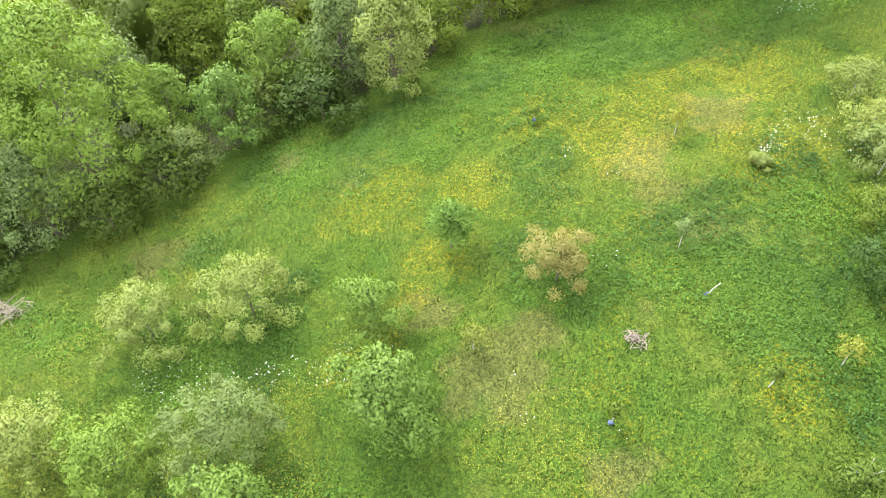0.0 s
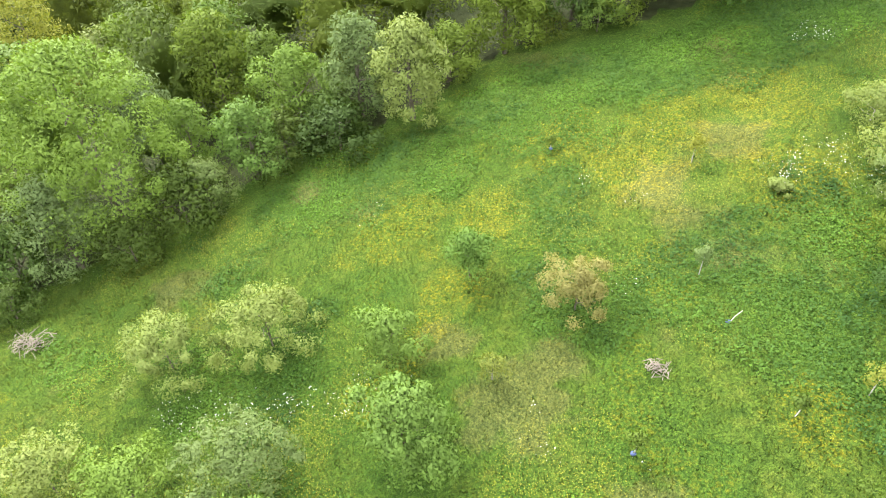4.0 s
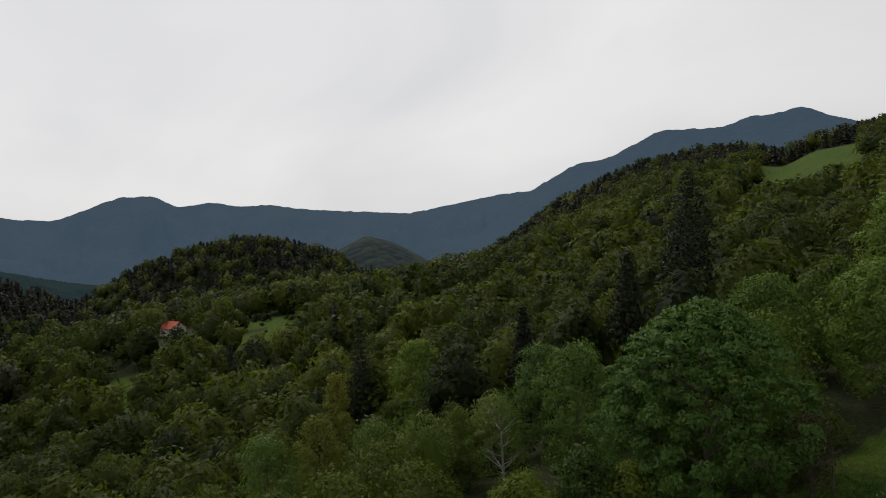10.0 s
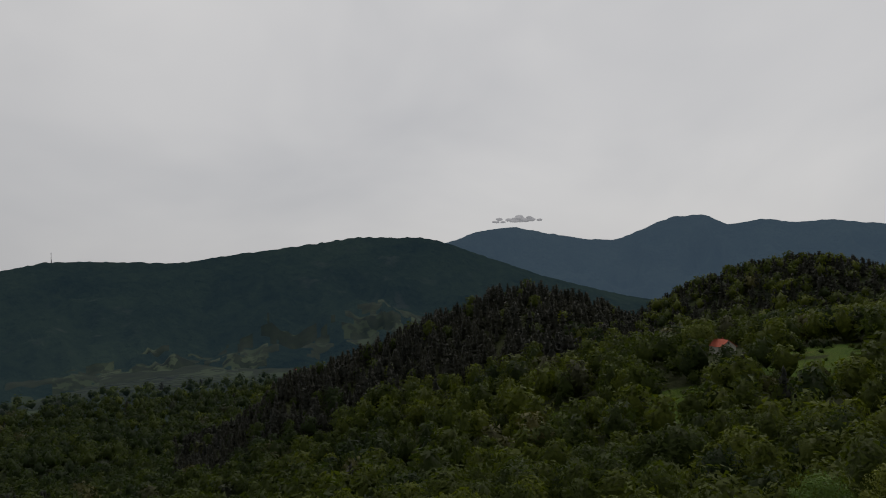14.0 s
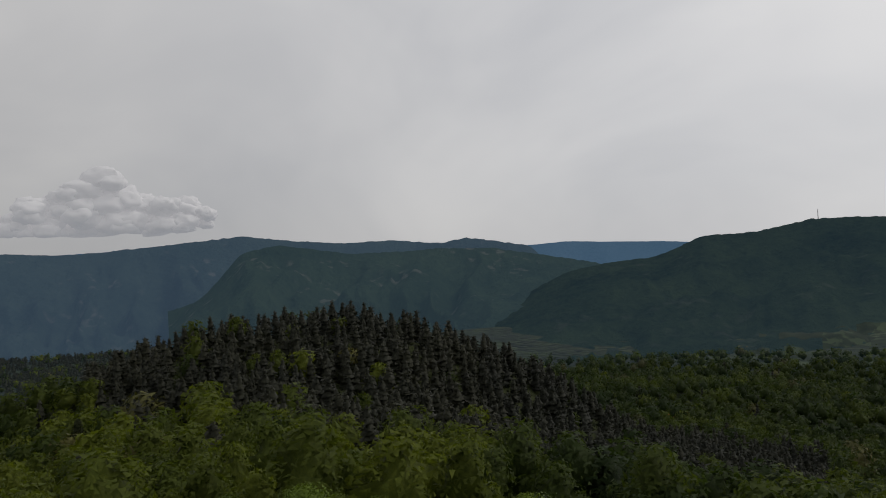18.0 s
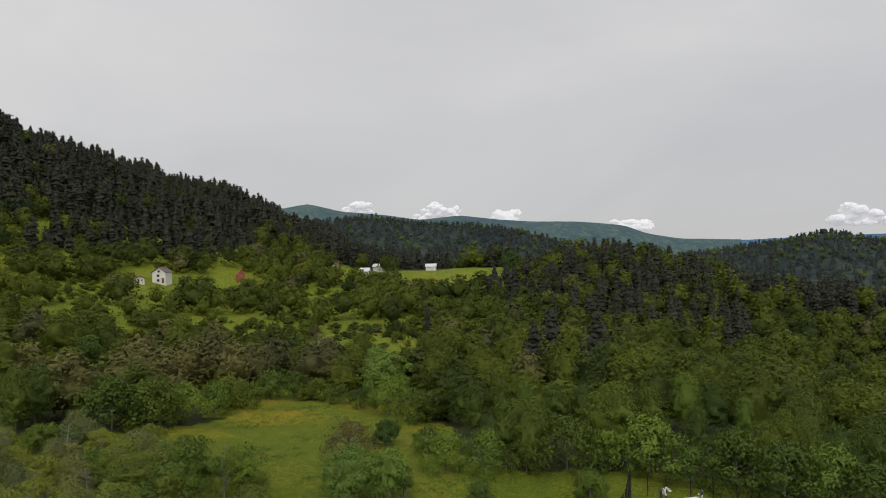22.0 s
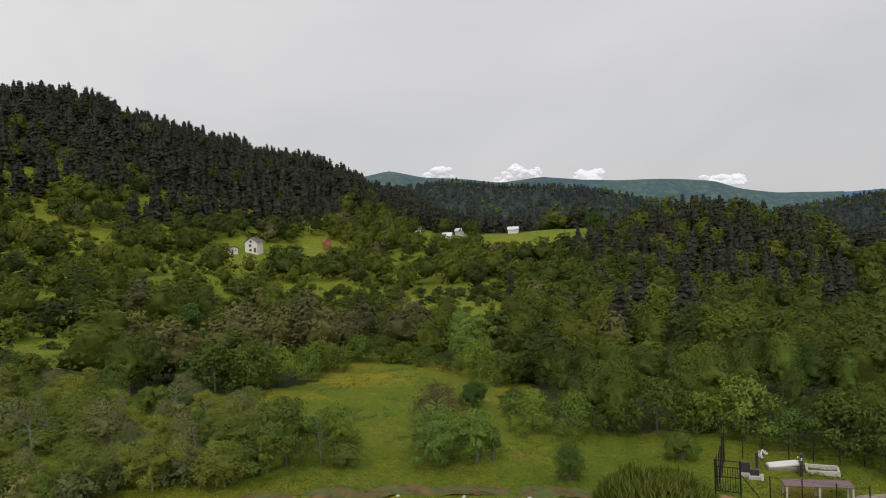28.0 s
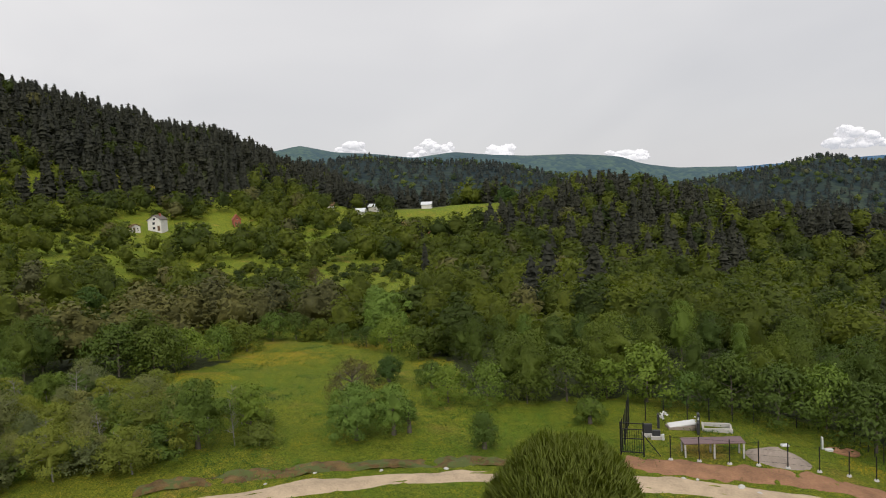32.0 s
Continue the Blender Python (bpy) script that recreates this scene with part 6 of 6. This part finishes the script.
def broom_bush(x, y, tall, wide, label, seed):
    """A dense dome of fine upright shoots."""
    rng = np.random.RandomState(seed)
    base = tagged(new("large_bush"), label, "bush")
    part("trunk", trunk_mesh(seed, tall * 0.8, wide * 0.8, 0.3, 12, 0.07), base)
    d, f = ball_np(4)
    lump = 0.82 + 0.24 * value_noise(d[:, 0] * 9, d[:, 1] * 9 + d[:, 2] * 5, 2.2, seed)
    v = d * np.array([wide, wide, tall * 0.5]) * (lump * 0.93)[:, None] + np.array([0, 0, tall * 0.5])
    n = 34000
    o = rng.normal(size=(n, 3))
    o[:, 2] = np.abs(o[:, 2]) * 1.1 - 0.25
    o /= np.linalg.norm(o, axis=1)[:, None]
    p = o * np.array([wide, wide, tall * 0.5]) * (0.84 + 0.12 * rng.rand(n) + 0.22 * (value_noise(o[:, 0] * 9, o[:, 1] * 9 + o[:, 2] * 5, 2.2, seed) - 0.5))[:, None] + np.array([0, 0, tall * 0.5])
    g = o * 0.55 + np.array([0, 0, 0.75]) + rng.normal(size=(n, 3)) * 0.3
    g /= np.linalg.norm(g, axis=1)[:, None]
    side = np.cross(g, rng.normal(size=(n, 3)))
    side /= np.linalg.norm(side, axis=1)[:, None]
    ln = (0.22 + 0.3 * rng.rand(n))[:, None]
    lv = np.stack([p - side * 0.03, p + side * 0.03, p + g * ln], 1).reshape(-1, 3)
    nv = o * 0.6 + g * 0.3 + rng.normal(size=(n, 3)) * 0.2
    nv /= np.linalg.norm(nv, axis=1)[:, None]
    v, nn, f = joined_np((v, normals_np(v, f), f), (lv, np.repeat(nv, 3, 0)))
    part("crown", mesh_np("crown", v, f, [LEAF_OLD], None, None, True, nn), base)
    return stand(base, x, y)


broom_bush(8.8, -26.6, 6.9, 3.4, "dense dark green bush of fine upright twigs", 17)
tree_xy(32.5, -29.2, "fruit_tree", "green fruit tree with dead lower branches", 4.3, 2.1, LEAF_GREEN, "round", 50, 80, 0.16, twigs=4)
tree_xy(31.7, -32.8, "fruit_tree", "grey-green fruit tree with thin crown", 3.5, 1.4, FRONT[1], "tall", 34, 60, 0.14, twigs=4)
tree_xy(25.4, -35.6, "small_tree", "bright green bushy small tree by the track", 3.6, 2.0, LEAF_LIGHT, "round", 50, 80, 0.16, foot=0.05)
tree_xy(23.6, -37.2, "small_tree", "light green loosely grown small tree", 3.4, 1.4, LEAF_LIGHT, "tall", 34, 60, 0.15)
tree_xy(27.4, -38.6, "bare_tree", "brownish half-bare tree behind green bushes", 4.4, 2.1, LEAF_BROWN, "round", 40, 60, 0.12, twigs=8, limbs=14)
tree_xy(25.5, -40.0, "shrub", "small green shrub in the meadow", 1.6, 0.8, LEAF_GREEN, "broad", 18, 60, 0.13, foot=0.05)
tree_xy(22.9, -38.0, "sapling", "slim green sapling on a thin trunk", 2.1, 0.7, LEAF_GREEN, "round", 16, 60, 0.13, foot=0.6)
tree_xy(17.5, -37.9, "shrub", "rounded green shrub above the track", 2.3, 1.0, LEAF_GREEN, "broad", 26, 70, 0.14, foot=0.05)
tree_xy(12.8, -44.9, "shrub", "olive green shrub in the grass", 1.8, 1.2, LEAF_GREEN, "broad", 24, 70, 0.14, foot=0.05)
tree_xy(31.5, -49.5, "shrub", "dark green shrub in the flowery meadow", 2.2, 1.3, LEAF_DARK, "broad", 26, 60, 0.17, foot=0.05)
tree_xy(26.8, -48.5, "shrub", "green shrubs at the meadow's edge", 2.2, 1.4, LEAF_GREEN, "broad", 26, 60, 0.17, foot=0.05)
tree_xy(103, -73, "round_tree", "dark green rounded tree on the slope", 4.8, 2.4, LEAF_DARK, "round", 30, 40, 0.4, foot=0.1)
tree_xy(78, -67, "dark_tree", "dark brownish conifer on the slope", 4.0, 2.0, NEEDLES, "round", 30, 40, 0.35, foot=0.1)
tree_xy(88, -68, "dark_tree", "dark rounded tree on the slope", 3.8, 1.8, LEAF_DARK, "round", 26, 40, 0.35, foot=0.1)
tree_xy(70, -80, "round_tree", "bright green rounded tree on the slope", 4.6, 2.0, LEAF_GREEN, "round", 30, 40, 0.35, foot=0.1)
tree_xy(52.4, -80.3, "column_tree", "light green column-shaped tree", 6.6, 2.0, LEAF_LIGHT, "tall", 40, 50, 0.32, foot=0.1)
tree_xy(45.8, -72.5, "broadleaf_tree", "broad light green tree at the meadow's end", 6.2, 3.0, LEAF_LIGHT, "round", 55, 55, 0.3, foot=0.1)
tree_xy(106, -136, "bare_tree", "brownish bare tree in the far meadow", 5.0, 2.4, LEAF_BROWN, "broad", 20, 30, 0.3, twigs=8, limbs=12)
tree_xy(121, -300, "broadleaf_tree", "rounded dark green tree on the knoll", 9.5, 5.0, LEAF_DARK, "broad", 40, 40, 0.8, foot=0.2)
tree_xy(-121, 266, "broadleaf_tree", "large yellow-green tree beside the red-roofed house", 12.0, 6.0, LEAF_YELLOW, "round", 60, 40, 0.8, foot=0.2)

# the neglected orchard left of the meadow: lichen-grey fruit trees and dead snags
GREY_BARK = plain("lichen_grey_bark", (0.17, 0.16, 0.14), 0.95, 0, 0.35, 4.0, 0.01)
ORCHARD = random.Random(21)
ORCHARD_TREES = [make_tree("fruit_tree", lab, "tree", 500 + i, 3.4, 1.6, 0.15, n, 130, 0.1, leaf, kind, 9, 0.055, GREY_BARK, 0.3, "old orchard", 6, core=0.6)
                 for i, (lab, leaf, kind, n) in enumerate((("old grey-barked fruit tree with sparse leaves", LEAF_OLD_GREY, "tall", 26), ("lichen-covered fruit tree in light leaf", LEAF_OLD, "round", 32),
                                                           ("green leafy old fruit tree", LEAF_GREEN, "broad", 40), ("yellow-green old fruit tree", LEAF_OLD, "tall", 34)))]
SNAG = make_tree("dead_tree", "grey leafless dead fruit tree", "tree", 520, 3.4, 0.9, 0.8, 0, 0, 0.1, LEAF_GREY, "tall", 16, 0.04, GREY_BARK, 0.3, "old orchard", 5)
places = []
tries = 0
while len(places) < 64 and tries < 4000:
    tries += 1
    az, r = ORCHARD.uniform(224.5, 252), ORCHARD.uniform(38, 66)
    if r < 40 + max(0, 229 - az) * 1.0 or r > 52 + (az - 225) * 0.8:
        continue
    x, y = -math.sin(radians(az)) * r, math.cos(radians(az)) * r
    if all(math.hypot(x - a, y - b) > 2.1 for a, b in places):
        places.append((x, y))
# briars and suckers under the old trees
BRIARS = [make_tree("shrub", lab, "shrub", 530 + i, 1.5, 1.2, 0.02, 26, 90, 0.1, leaf, "broad", 6, 0.03, GREY_BARK, 0.3, "briars in the orchard", 2, core=0.7)
          for i, (lab, leaf) in enumerate((("low yellow-green briar under old fruit trees", LEAF_OLD), ("dull green briar under old fruit trees", LEAF_GREEN), ("greyish briar among old fruit trees", LEAF_OLD_GREY)))]
for i, (x, y) in enumerate(places):
    x, y = x + ORCHARD.uniform(-1.4, 1.4), y + ORCHARD.uniform(-1.4, 1.4)
    ob = BRIARS[i] if i < 3 else copy_thing(BRIARS[i % 3], Matrix())
    stand(ob, x, y, ORCHARD.uniform(0.7, 1.25), ORCHARD.uniform(0, 6.28), ORCHARD.uniform(0.9, 1.4))
used = set()
for i, (x, y) in enumerate(places):
    src = SNAG if i % 4 == 2 else ORCHARD_TREES[ORCHARD.randrange(4)]
    ob = src if src.name not in used else copy_thing(src, Matrix())
    used.add(src.name)
    stand(ob, x, y, ORCHARD.uniform(0.6, 0.95) * (1.15 if src is SNAG else 1.0), ORCHARD.uniform(0, 6.28), ORCHARD.uniform(0.9, 1.2))

# ---- small things in the front meadow ----
BLUE_SHEET = plain("blue_sheeting", (0.05, 0.07, 0.15), 0.6, 0, 0.3, 6.0)
DRY_TWIGS = plain("dry_twigs", (0.17, 0.14, 0.12), 0.95, 0, 0.35, 6.0)


def staked_sapling(x, y, lab, tall, crown, leaf, lean=0.0, sheet=False):
    base = tagged(new("staked_sapling"), lab, "sapling")
    bm = bmesh.new()
    tube(bm, [(0, 0, -0.2), (lean * 0.5, 0.02, tall * 0.5), (lean, 0.0, tall)], [0.024, 0.02, 0.016], 6)
    part("stake", done(bm, "stake", PALE_WOOD), base, "pale wooden stake")
    if crown:
        part("crown", leaf_mesh("crown", broadleaf_np(int(abs(x) * 91 + 3), tall + crown, crown, tall * 0.5, 14, 40, 0.09, "round", 0.3), leaf), base)
    if sheet:
        bm = bmesh.new()
        bmesh.ops.create_icosphere(bm, subdivisions=2, radius=0.1, matrix=Matrix.Translation((0, 0, 0.09)) @ Matrix.Diagonal((1, 0.9, 0.7, 1)))
        for v in bm.verts:
            v.co *= 1 + 0.3 * noise.noise(v.co * 9)
        part("wrapping", done(bm, "wrapping", BLUE_SHEET), base, "crumpled blue sheeting")
    stand(base, x, y)


staked_sapling(9.9, 24.3, "sapling with yellowish leaves tied to a pale stake", 1.0, 0.45, LEAF_YELLOW)
staked_sapling(8.6, 17.7, "thin green sapling on a pale stake", 1.1, 0.35, LEAF_GREY)
staked_sapling(9.0, 15.4, "leaning stake with blue sheeting at its foot", 0.65, 0.0, LEAF_GREY, 0.35, True)
staked_sapling(5.0, 10.7, "dark stake with blue sheeting among herbs", 0.9, 0.3, LEAF_GREEN, 0.1, True)
staked_sapling(9.9, 11.6, "stake and sapling on a patch of bare earth", 0.8, 0.3, LEAF_GREEN, 0.2)
staked_sapling(12.3, 12.2, "yellow-leaved sapling beside dark twigs", 0.8, 0.6, LEAF_YELLOW)
staked_sapling(4.1, 26.5, "small sapling with blue sheeting", 0.6, 0.25, LEAF_GREEN, 0.0, True)
staked_sapling(0.9, 13.9, "small yellow-green sapling in the grass", 0.7, 0.55, LEAF_YELLOW)


def brushwood(x, y, w, lab, seed):
    rng = random.Random(seed)
    bm = bmesh.new()
    for _ in range(60):
        a, q = rng.uniform(0, 6.28), rng.uniform(0, w * 0.5)
        p = Vector((math.cos(a) * q, math.sin(a) * q, rng.uniform(0.02, w * 0.35 * (1 - q / w))))
        d = Vector((rng.uniform(-1, 1), rng.uniform(-1, 1), rng.uniform(-0.2, 0.5))).normalized() * w * rng.uniform(0.2, 0.4)
        tube(bm, [p - d * 0.5, p + d * 0.5], [0.02, 0.01], 3)
    stand(tagged(new("brushwood", done(bm, "brushwood", DRY_TWIGS)), lab, "brushwood"), x, y)


brushwood(-18.6, 18.4, 1.7, "heap of greyish cut brushwood in the grass", 1)
brushwood(-19.4, 18.7, 1.2, "small heap of dry brushwood", 2)
brushwood(6.3, 13.7, 0.9, "dry tangle of twigs in the meadow", 3)
for x, y, lab, h, w, leaf, n in ((17.0, 22.6, "thorn bush covered with white blossom", 2.0, 1.2, LEAF_GREY, 30), (16.6, 20.4, "thorn bush with grey-white dead twigs", 2.2, 1.4, LEAF_GREY, 34),
                                 (14.8, 14.8, "dark green bush at the meadow's side", 2.4, 1.6, LEAF_DARK, 40), (15.8, 17.6, "green leafy bush at the meadow's side", 2.0, 1.4, LEAF_GREEN, 36), (12.6, 21.6, "low grey-green clump of shoots", 0.6, 0.5, LEAF_GREY, 14),
                                 (11.2, 8.4, "green clump with blue sheeting near", 0.9, 0.8, LEAF_GREEN, 16), (15.2, 11.2, "green bush by the path", 1.6, 1.2, LEAF_GREEN, 30),
                                 (17.6, 25.6, "pale green bush", 1.8, 1.3, LEAF_GREY, 28)):
    if len(lab.split()) < 4:
        lab += " at the meadow's side"
    stand(make_tree("bush", lab, "bush", int(x * 51 + y), h, w, 0.03, n, 150, 0.085, leaf, "broad", 6, 0.03, PALE_WOOD, 0.25, "", 3), x, y)
# ---- houses and sheds on the slopes ----
PLASTER = plain("white_plaster", (0.52, 0.5, 0.46), 0.9, 0, 0.12, 0.8)
RED_TILE = plain("red_roof_tiles", (0.42, 0.1, 0.06), 0.85, 0, 0.25, 1.2)
DARK_TILE = plain("dark_roof_tiles", (0.1, 0.085, 0.075), 0.85, 0, 0.25, 1.2)
ZINC = plain("pale_sheet_roof", (0.46, 0.47, 0.48), 0.5, 0.3, 0.1, 0.7)
BRICK = plain("red_brick", (0.25, 0.08, 0.05), 0.9, 0, 0.25, 2.0)
GLASS, nt_glass, b_glass = material("dark_window_glass", 0.1, 0.0, 0.5)
b_glass.inputs["Base Color"].default_value = (0.02, 0.025, 0.03, 1)
TIMBER = plain("brown_timber", (0.12, 0.07, 0.04), 0.9, 0, 0.3, 2.0)


def house(name, label, x, y, gable, length, wall_h, roof_h, wall, roof, turn, windows, door=None, chimney=False, category="house", eaves=0.4):
    """A gabled house; the gable front looks towards -y before it is turned. windows: across, up, width, height on the front; side ones have a fifth value."""
    base = tagged(new(name), label, category)
    g, l = gable / 2, length / 2
    bm = bmesh.new()
    ring = [(-g, -1.0), (g, -1.0), (g, wall_h), (0, wall_h + roof_h), (-g, wall_h)]
    f = [bm.verts.new((a, -l, b)) for a, b in ring]
    k = [bm.verts.new((a, l, b)) for a, b in ring]
    bm.faces.new(f)
    bm.faces.new(k[::-1])
    for i in range(5):
        bm.faces.new((f[i], k[i], k[(i + 1) % 5], f[(i + 1) % 5]))
    bmesh.ops.recalc_face_normals(bm, faces=bm.faces[:])
    part("wall", done(bm, "wall", wall), base)
    slope = math.hypot(g, roof_h)
    for s in (-1, 1):
        bm = bmesh.new()
        over = 1 + eaves / slope
        m = Matrix.Translation((s * g * over / 2, 0, wall_h + roof_h * (1 - over / 2) + 0.12)) @ Matrix.Rotation(s * math.atan2(roof_h, g), 4, "Y") @ Matrix.Diagonal((slope * over, length + 2 * eaves, 0.14, 1))
        bmesh.ops.create_cube(bm, size=1.0, matrix=m)
        part("roof", done(bm, "roof", roof, 0.02), base)
    for w in windows:
        a, up, ww, hh = w[:4]
        if len(w) > 4:
            frame_at, size = (w[4] * (g + 0.02), a, up), (0.1, ww, hh)
        else:
            frame_at, size = (a, -l - 0.02, up), (ww, 0.1, hh)
        win = block("window", frame_at, size, TIMBER if wall == BRICK else GLASS, base, 0.0, 0.0)
        bar = (size[0] * 1.1, size[1] * 1.15, 0.07)
        block("sill", (frame_at[0], frame_at[1], up - hh / 2 - 0.05), bar, CONCRETE, win, 0.0, 0.0)
    if door:
        block("door", (door[0], -l - 0.02, door[2] / 2), (door[1], 0.1, door[2]), TIMBER, base, 0.0, 0.0)
    if chimney:
        block("chimney", (g * 0.3, l * 0.3, wall_h + roof_h * 0.9), (0.6, 0.6, 1.6), BRICK, base, 0.0, 0.02)
    base.matrix_basis = Matrix.Translation((x, y, float(ground_z(x, y)) + 0.1)) @ Matrix.Rotation(turn, 4, "Z")
    return base


def facing(x, y, off=0.0):
    """The turn that makes a house's front look at the hovering point, and off degrees more."""
    return math.atan2(-y, -x) + math.pi / 2 + radians(off)


house("house", "white two-storey house with dark gabled roof", 206, -176, 4.8, 5.4, 3.9, 1.6, PLASTER, DARK_TILE, facing(206, -176, -25), [(0, 4.2, 0.8, 0.7), (-0.2, 2.7, 0.9, 0.8), (-0.2, 1.0, 0.9, 0.8)], (1.5, 0.9, 1.8), True)
house("outbuilding", "low white outbuilding with brown roof", 206.5, -166.5, 2.8, 3.2, 1.7, 0.8, PLASTER, TIMBER, facing(206, -167, 15), [(0.5, 1.0, 0.5, 0.5)], (-0.6, 0.7, 1.4), category="outbuilding")
house("cottage", "small cottage of red timber and white stone", 199, -208, 2.8, 3.2, 2.4, 1.8, BRICK, BRICK, facing(199, -208, 10), [(-0.6, 1.0, 0.7, 1.1), (0.6, 1.0, 0.7, 1.1), (0, 2.7, 0.7, 0.6)], category="cottage")
house("shed", "shed with a pale sheet roof", 176, -262, 3.0, 4.2, 1.7, 1.4, PLASTER, ZINC, facing(176, -262, 70), [(0, 1.2, 0.8, 0.8)], category="shed")
house("shed", "shed with a pale sheet roof on the knoll", 161, -297, 3.2, 4.8, 1.8, 1.2, PLASTER, ZINC, facing(161, -297, 80), [(0, 1.2, 0.8, 0.8, 1)], category="shed")
house("shed", "grey shed half hidden by bushes", 181, -281, 3.2, 4.5, 2.4, 1.2, PLASTER, ZINC, facing(181, -281, 60), [(0, 1.2, 0.7, 0.7)], category="shed")
house("shed", "old shed with tan roof among trees", 191, -259, 3.4, 4.5, 2.0, 1.4, PLASTER, TIMBER, facing(191, -259, 75), [(0, 1.2, 0.7, 0.7)], category="shed")
house("house", "house with red tiled roof in the wood", -112, 266, 6.4, 7.6, 2.8, 2.4, PLASTER, RED_TILE, facing(-112, 266, 35), [(-1.4, 1.8, 1.0, 1.1), (1.4, 1.8, 1.0, 1.1), (0, 4.2, 0.8, 0.8)], (0, 1.0, 2.0), True)
VILLAGE = random.Random(31)
for az, r in ((51.4, 1050), (52.6, 1080), (50.2, 1010), (84.0, 505), (83.2, 512), (84.7, 498), (82.3, 530), (56.5, 980), (146.2, 715), (145.0, 725), (149.6, 705), (150.6, 710)):
    x, y = -math.sin(radians(az)) * r, math.cos(radians(az)) * r
    house("house", VILLAGE.choice(("small white village house with red roof", "small white valley house under a tiled roof")), x, y, 5.5, 7, 3.2, 2, PLASTER, RED_TILE, VILLAGE.uniform(0, 3), [(-1.6, 1.7, 0.9, 1.0), (1.6, 1.7, 0.9, 1.0)], (0, 1.0, 2.0))

# bare red slope below the knoll
SLIP = plain("bare_red_slope", (0.26, 0.14, 0.07), 0.95, 0, 0.35, 0.15, 0.1)
band("bare_slope", "bare red-brown slope below the knoll", SLIP, [(148, -248), (138, -246), (128, -249)], [(152, -258), (140, -257), (129, -258)], 1.1, 0.7, 81, "earth")
band("bare_slope", "bare earth scar beside the pine dome", SLIP, [(113, -262), (112, -272)], [(118, -263), (117, -273)], 1.0, 0.6, 82, "earth")

# ---- mast on the far ridge ----
mast = tagged(new("radio_mast"), "thin radio mast on the far ridge", "mast")
mx, my = -math.sin(radians(73.8)) * 1900, math.cos(radians(73.8)) * 1900
for w, z0, z1 in ((2.2, 40, 72), (1.2, 72, 90)):
    bm = bmesh.new()
    tube(bm, [(mx, my, z0), (mx, my, z1)], [w * 0.6, w * 0.4], 6)
    part("mast_section", done(bm, "mast_section", IRON), mast)

# ---- heaped clouds over the horizon ----
CLOUD, nt_c, b_c = material("cloud", 1.0, 0, 0.0)
b_c.inputs["Base Color"].default_value = (0.32, 0.32, 0.325, 1)
# emission stands in for daylight scattered inside the billows
b_c.inputs["Emission Color"].default_value, b_c.inputs["Emission Strength"].default_value = (0.95, 0.95, 0.98, 1), 0.6


def cloud(az, el, wide, tall, seed, label):
    """A heap of rounded billows with a flat foot, wide and tall in degrees."""
    d = 4600.0
    rng = random.Random(seed)
    w, h = d * radians(wide), d * radians(tall)
    bm = bmesh.new()
    for k in range(100 if wide > 12 else 15 if tall < 1.5 else 30):
        u = rng.uniform(-1, 1)
        top = (1 - u ** 4) ** 0.5 * (0.8 + 0.2 * math.sin(u * 5 + seed))
        v = rng.uniform(0, max(0.1, top))
        r = h * (rng.uniform(0.26, 0.44) if tall < 1.5 else rng.uniform(0.13, 0.26)) * (0.55 + 0.5 * (1 - abs(u)))
        c = Vector((u * w * 0.46, rng.uniform(-0.3, 0.3) * h, v * h * 0.85))
        vs = bmesh.ops.create_icosphere(bm, subdivisions=3, radius=r, matrix=Matrix.Translation(c) @ Matrix.Diagonal((1.8 if tall < 1.5 else 1.35, 1, 0.85, 1)))["verts"]
        for q in vs:
            dv = q.co - c
            q.co = c + dv * (1 + 0.34 * noise.fractal(q.co * (1.6 / r), 0.9, 2.1, 5))
            q.co.z = max(q.co.z, -0.04 * h + 0.05 * h * noise.noise(q.co * (9 / w)))
    me = done(bm, "cloud", CLOUD)
    me.polygons.foreach_set("use_smooth", np.ones(len(me.polygons), bool))
    ob = tagged(new("cloud", me), label, "cloud", kind="structure")
    p = heading(az, el) * d
    ob.matrix_basis = Matrix.Translation(p + Vector((0, 0, EYE_Z))) @ Matrix.Rotation(radians(az), 4, "Z")


for i, (az, el, w, h, lab) in enumerate((
        (127.6, 2.9, 15.0, 4.6, "large white heaped cloud with grey foot"), (145.1, 2.5, 5.8, 2.9, "bright white cumulus cloud over mountains"), (158.8, 2.7, 4.2, 1.7, "white cumulus cloud"), (155.8, 2.8, 1.3, 0.7, "tiny white cloud"),
        (151.0, 0.9, 3.4, 1.1, "low white cloud behind the range"), (165.2, 2.6, 4.6, 2.6, "white cumulus cloud over the hills"), (176.6, 1.3, 4.0, 1.9, "white cloud behind a hill"), (207.8, 2.7, 4.2, 1.6, "low white cloud behind ridges"),
        (202.4, 2.2, 2.8, 1.2, "low white cloud behind ridges"), (192.4, 1.4, 4.2, 1.1, "long low white cloud behind ridges"), (214.4, 3.3, 2.4, 1.0, "small white cloud behind ridges"), (38.0, 3.4, 4.6, 0.6, "greyish ragged cloud over the blue range"))):
    cloud(az, el, w, h, 90 + i, lab)
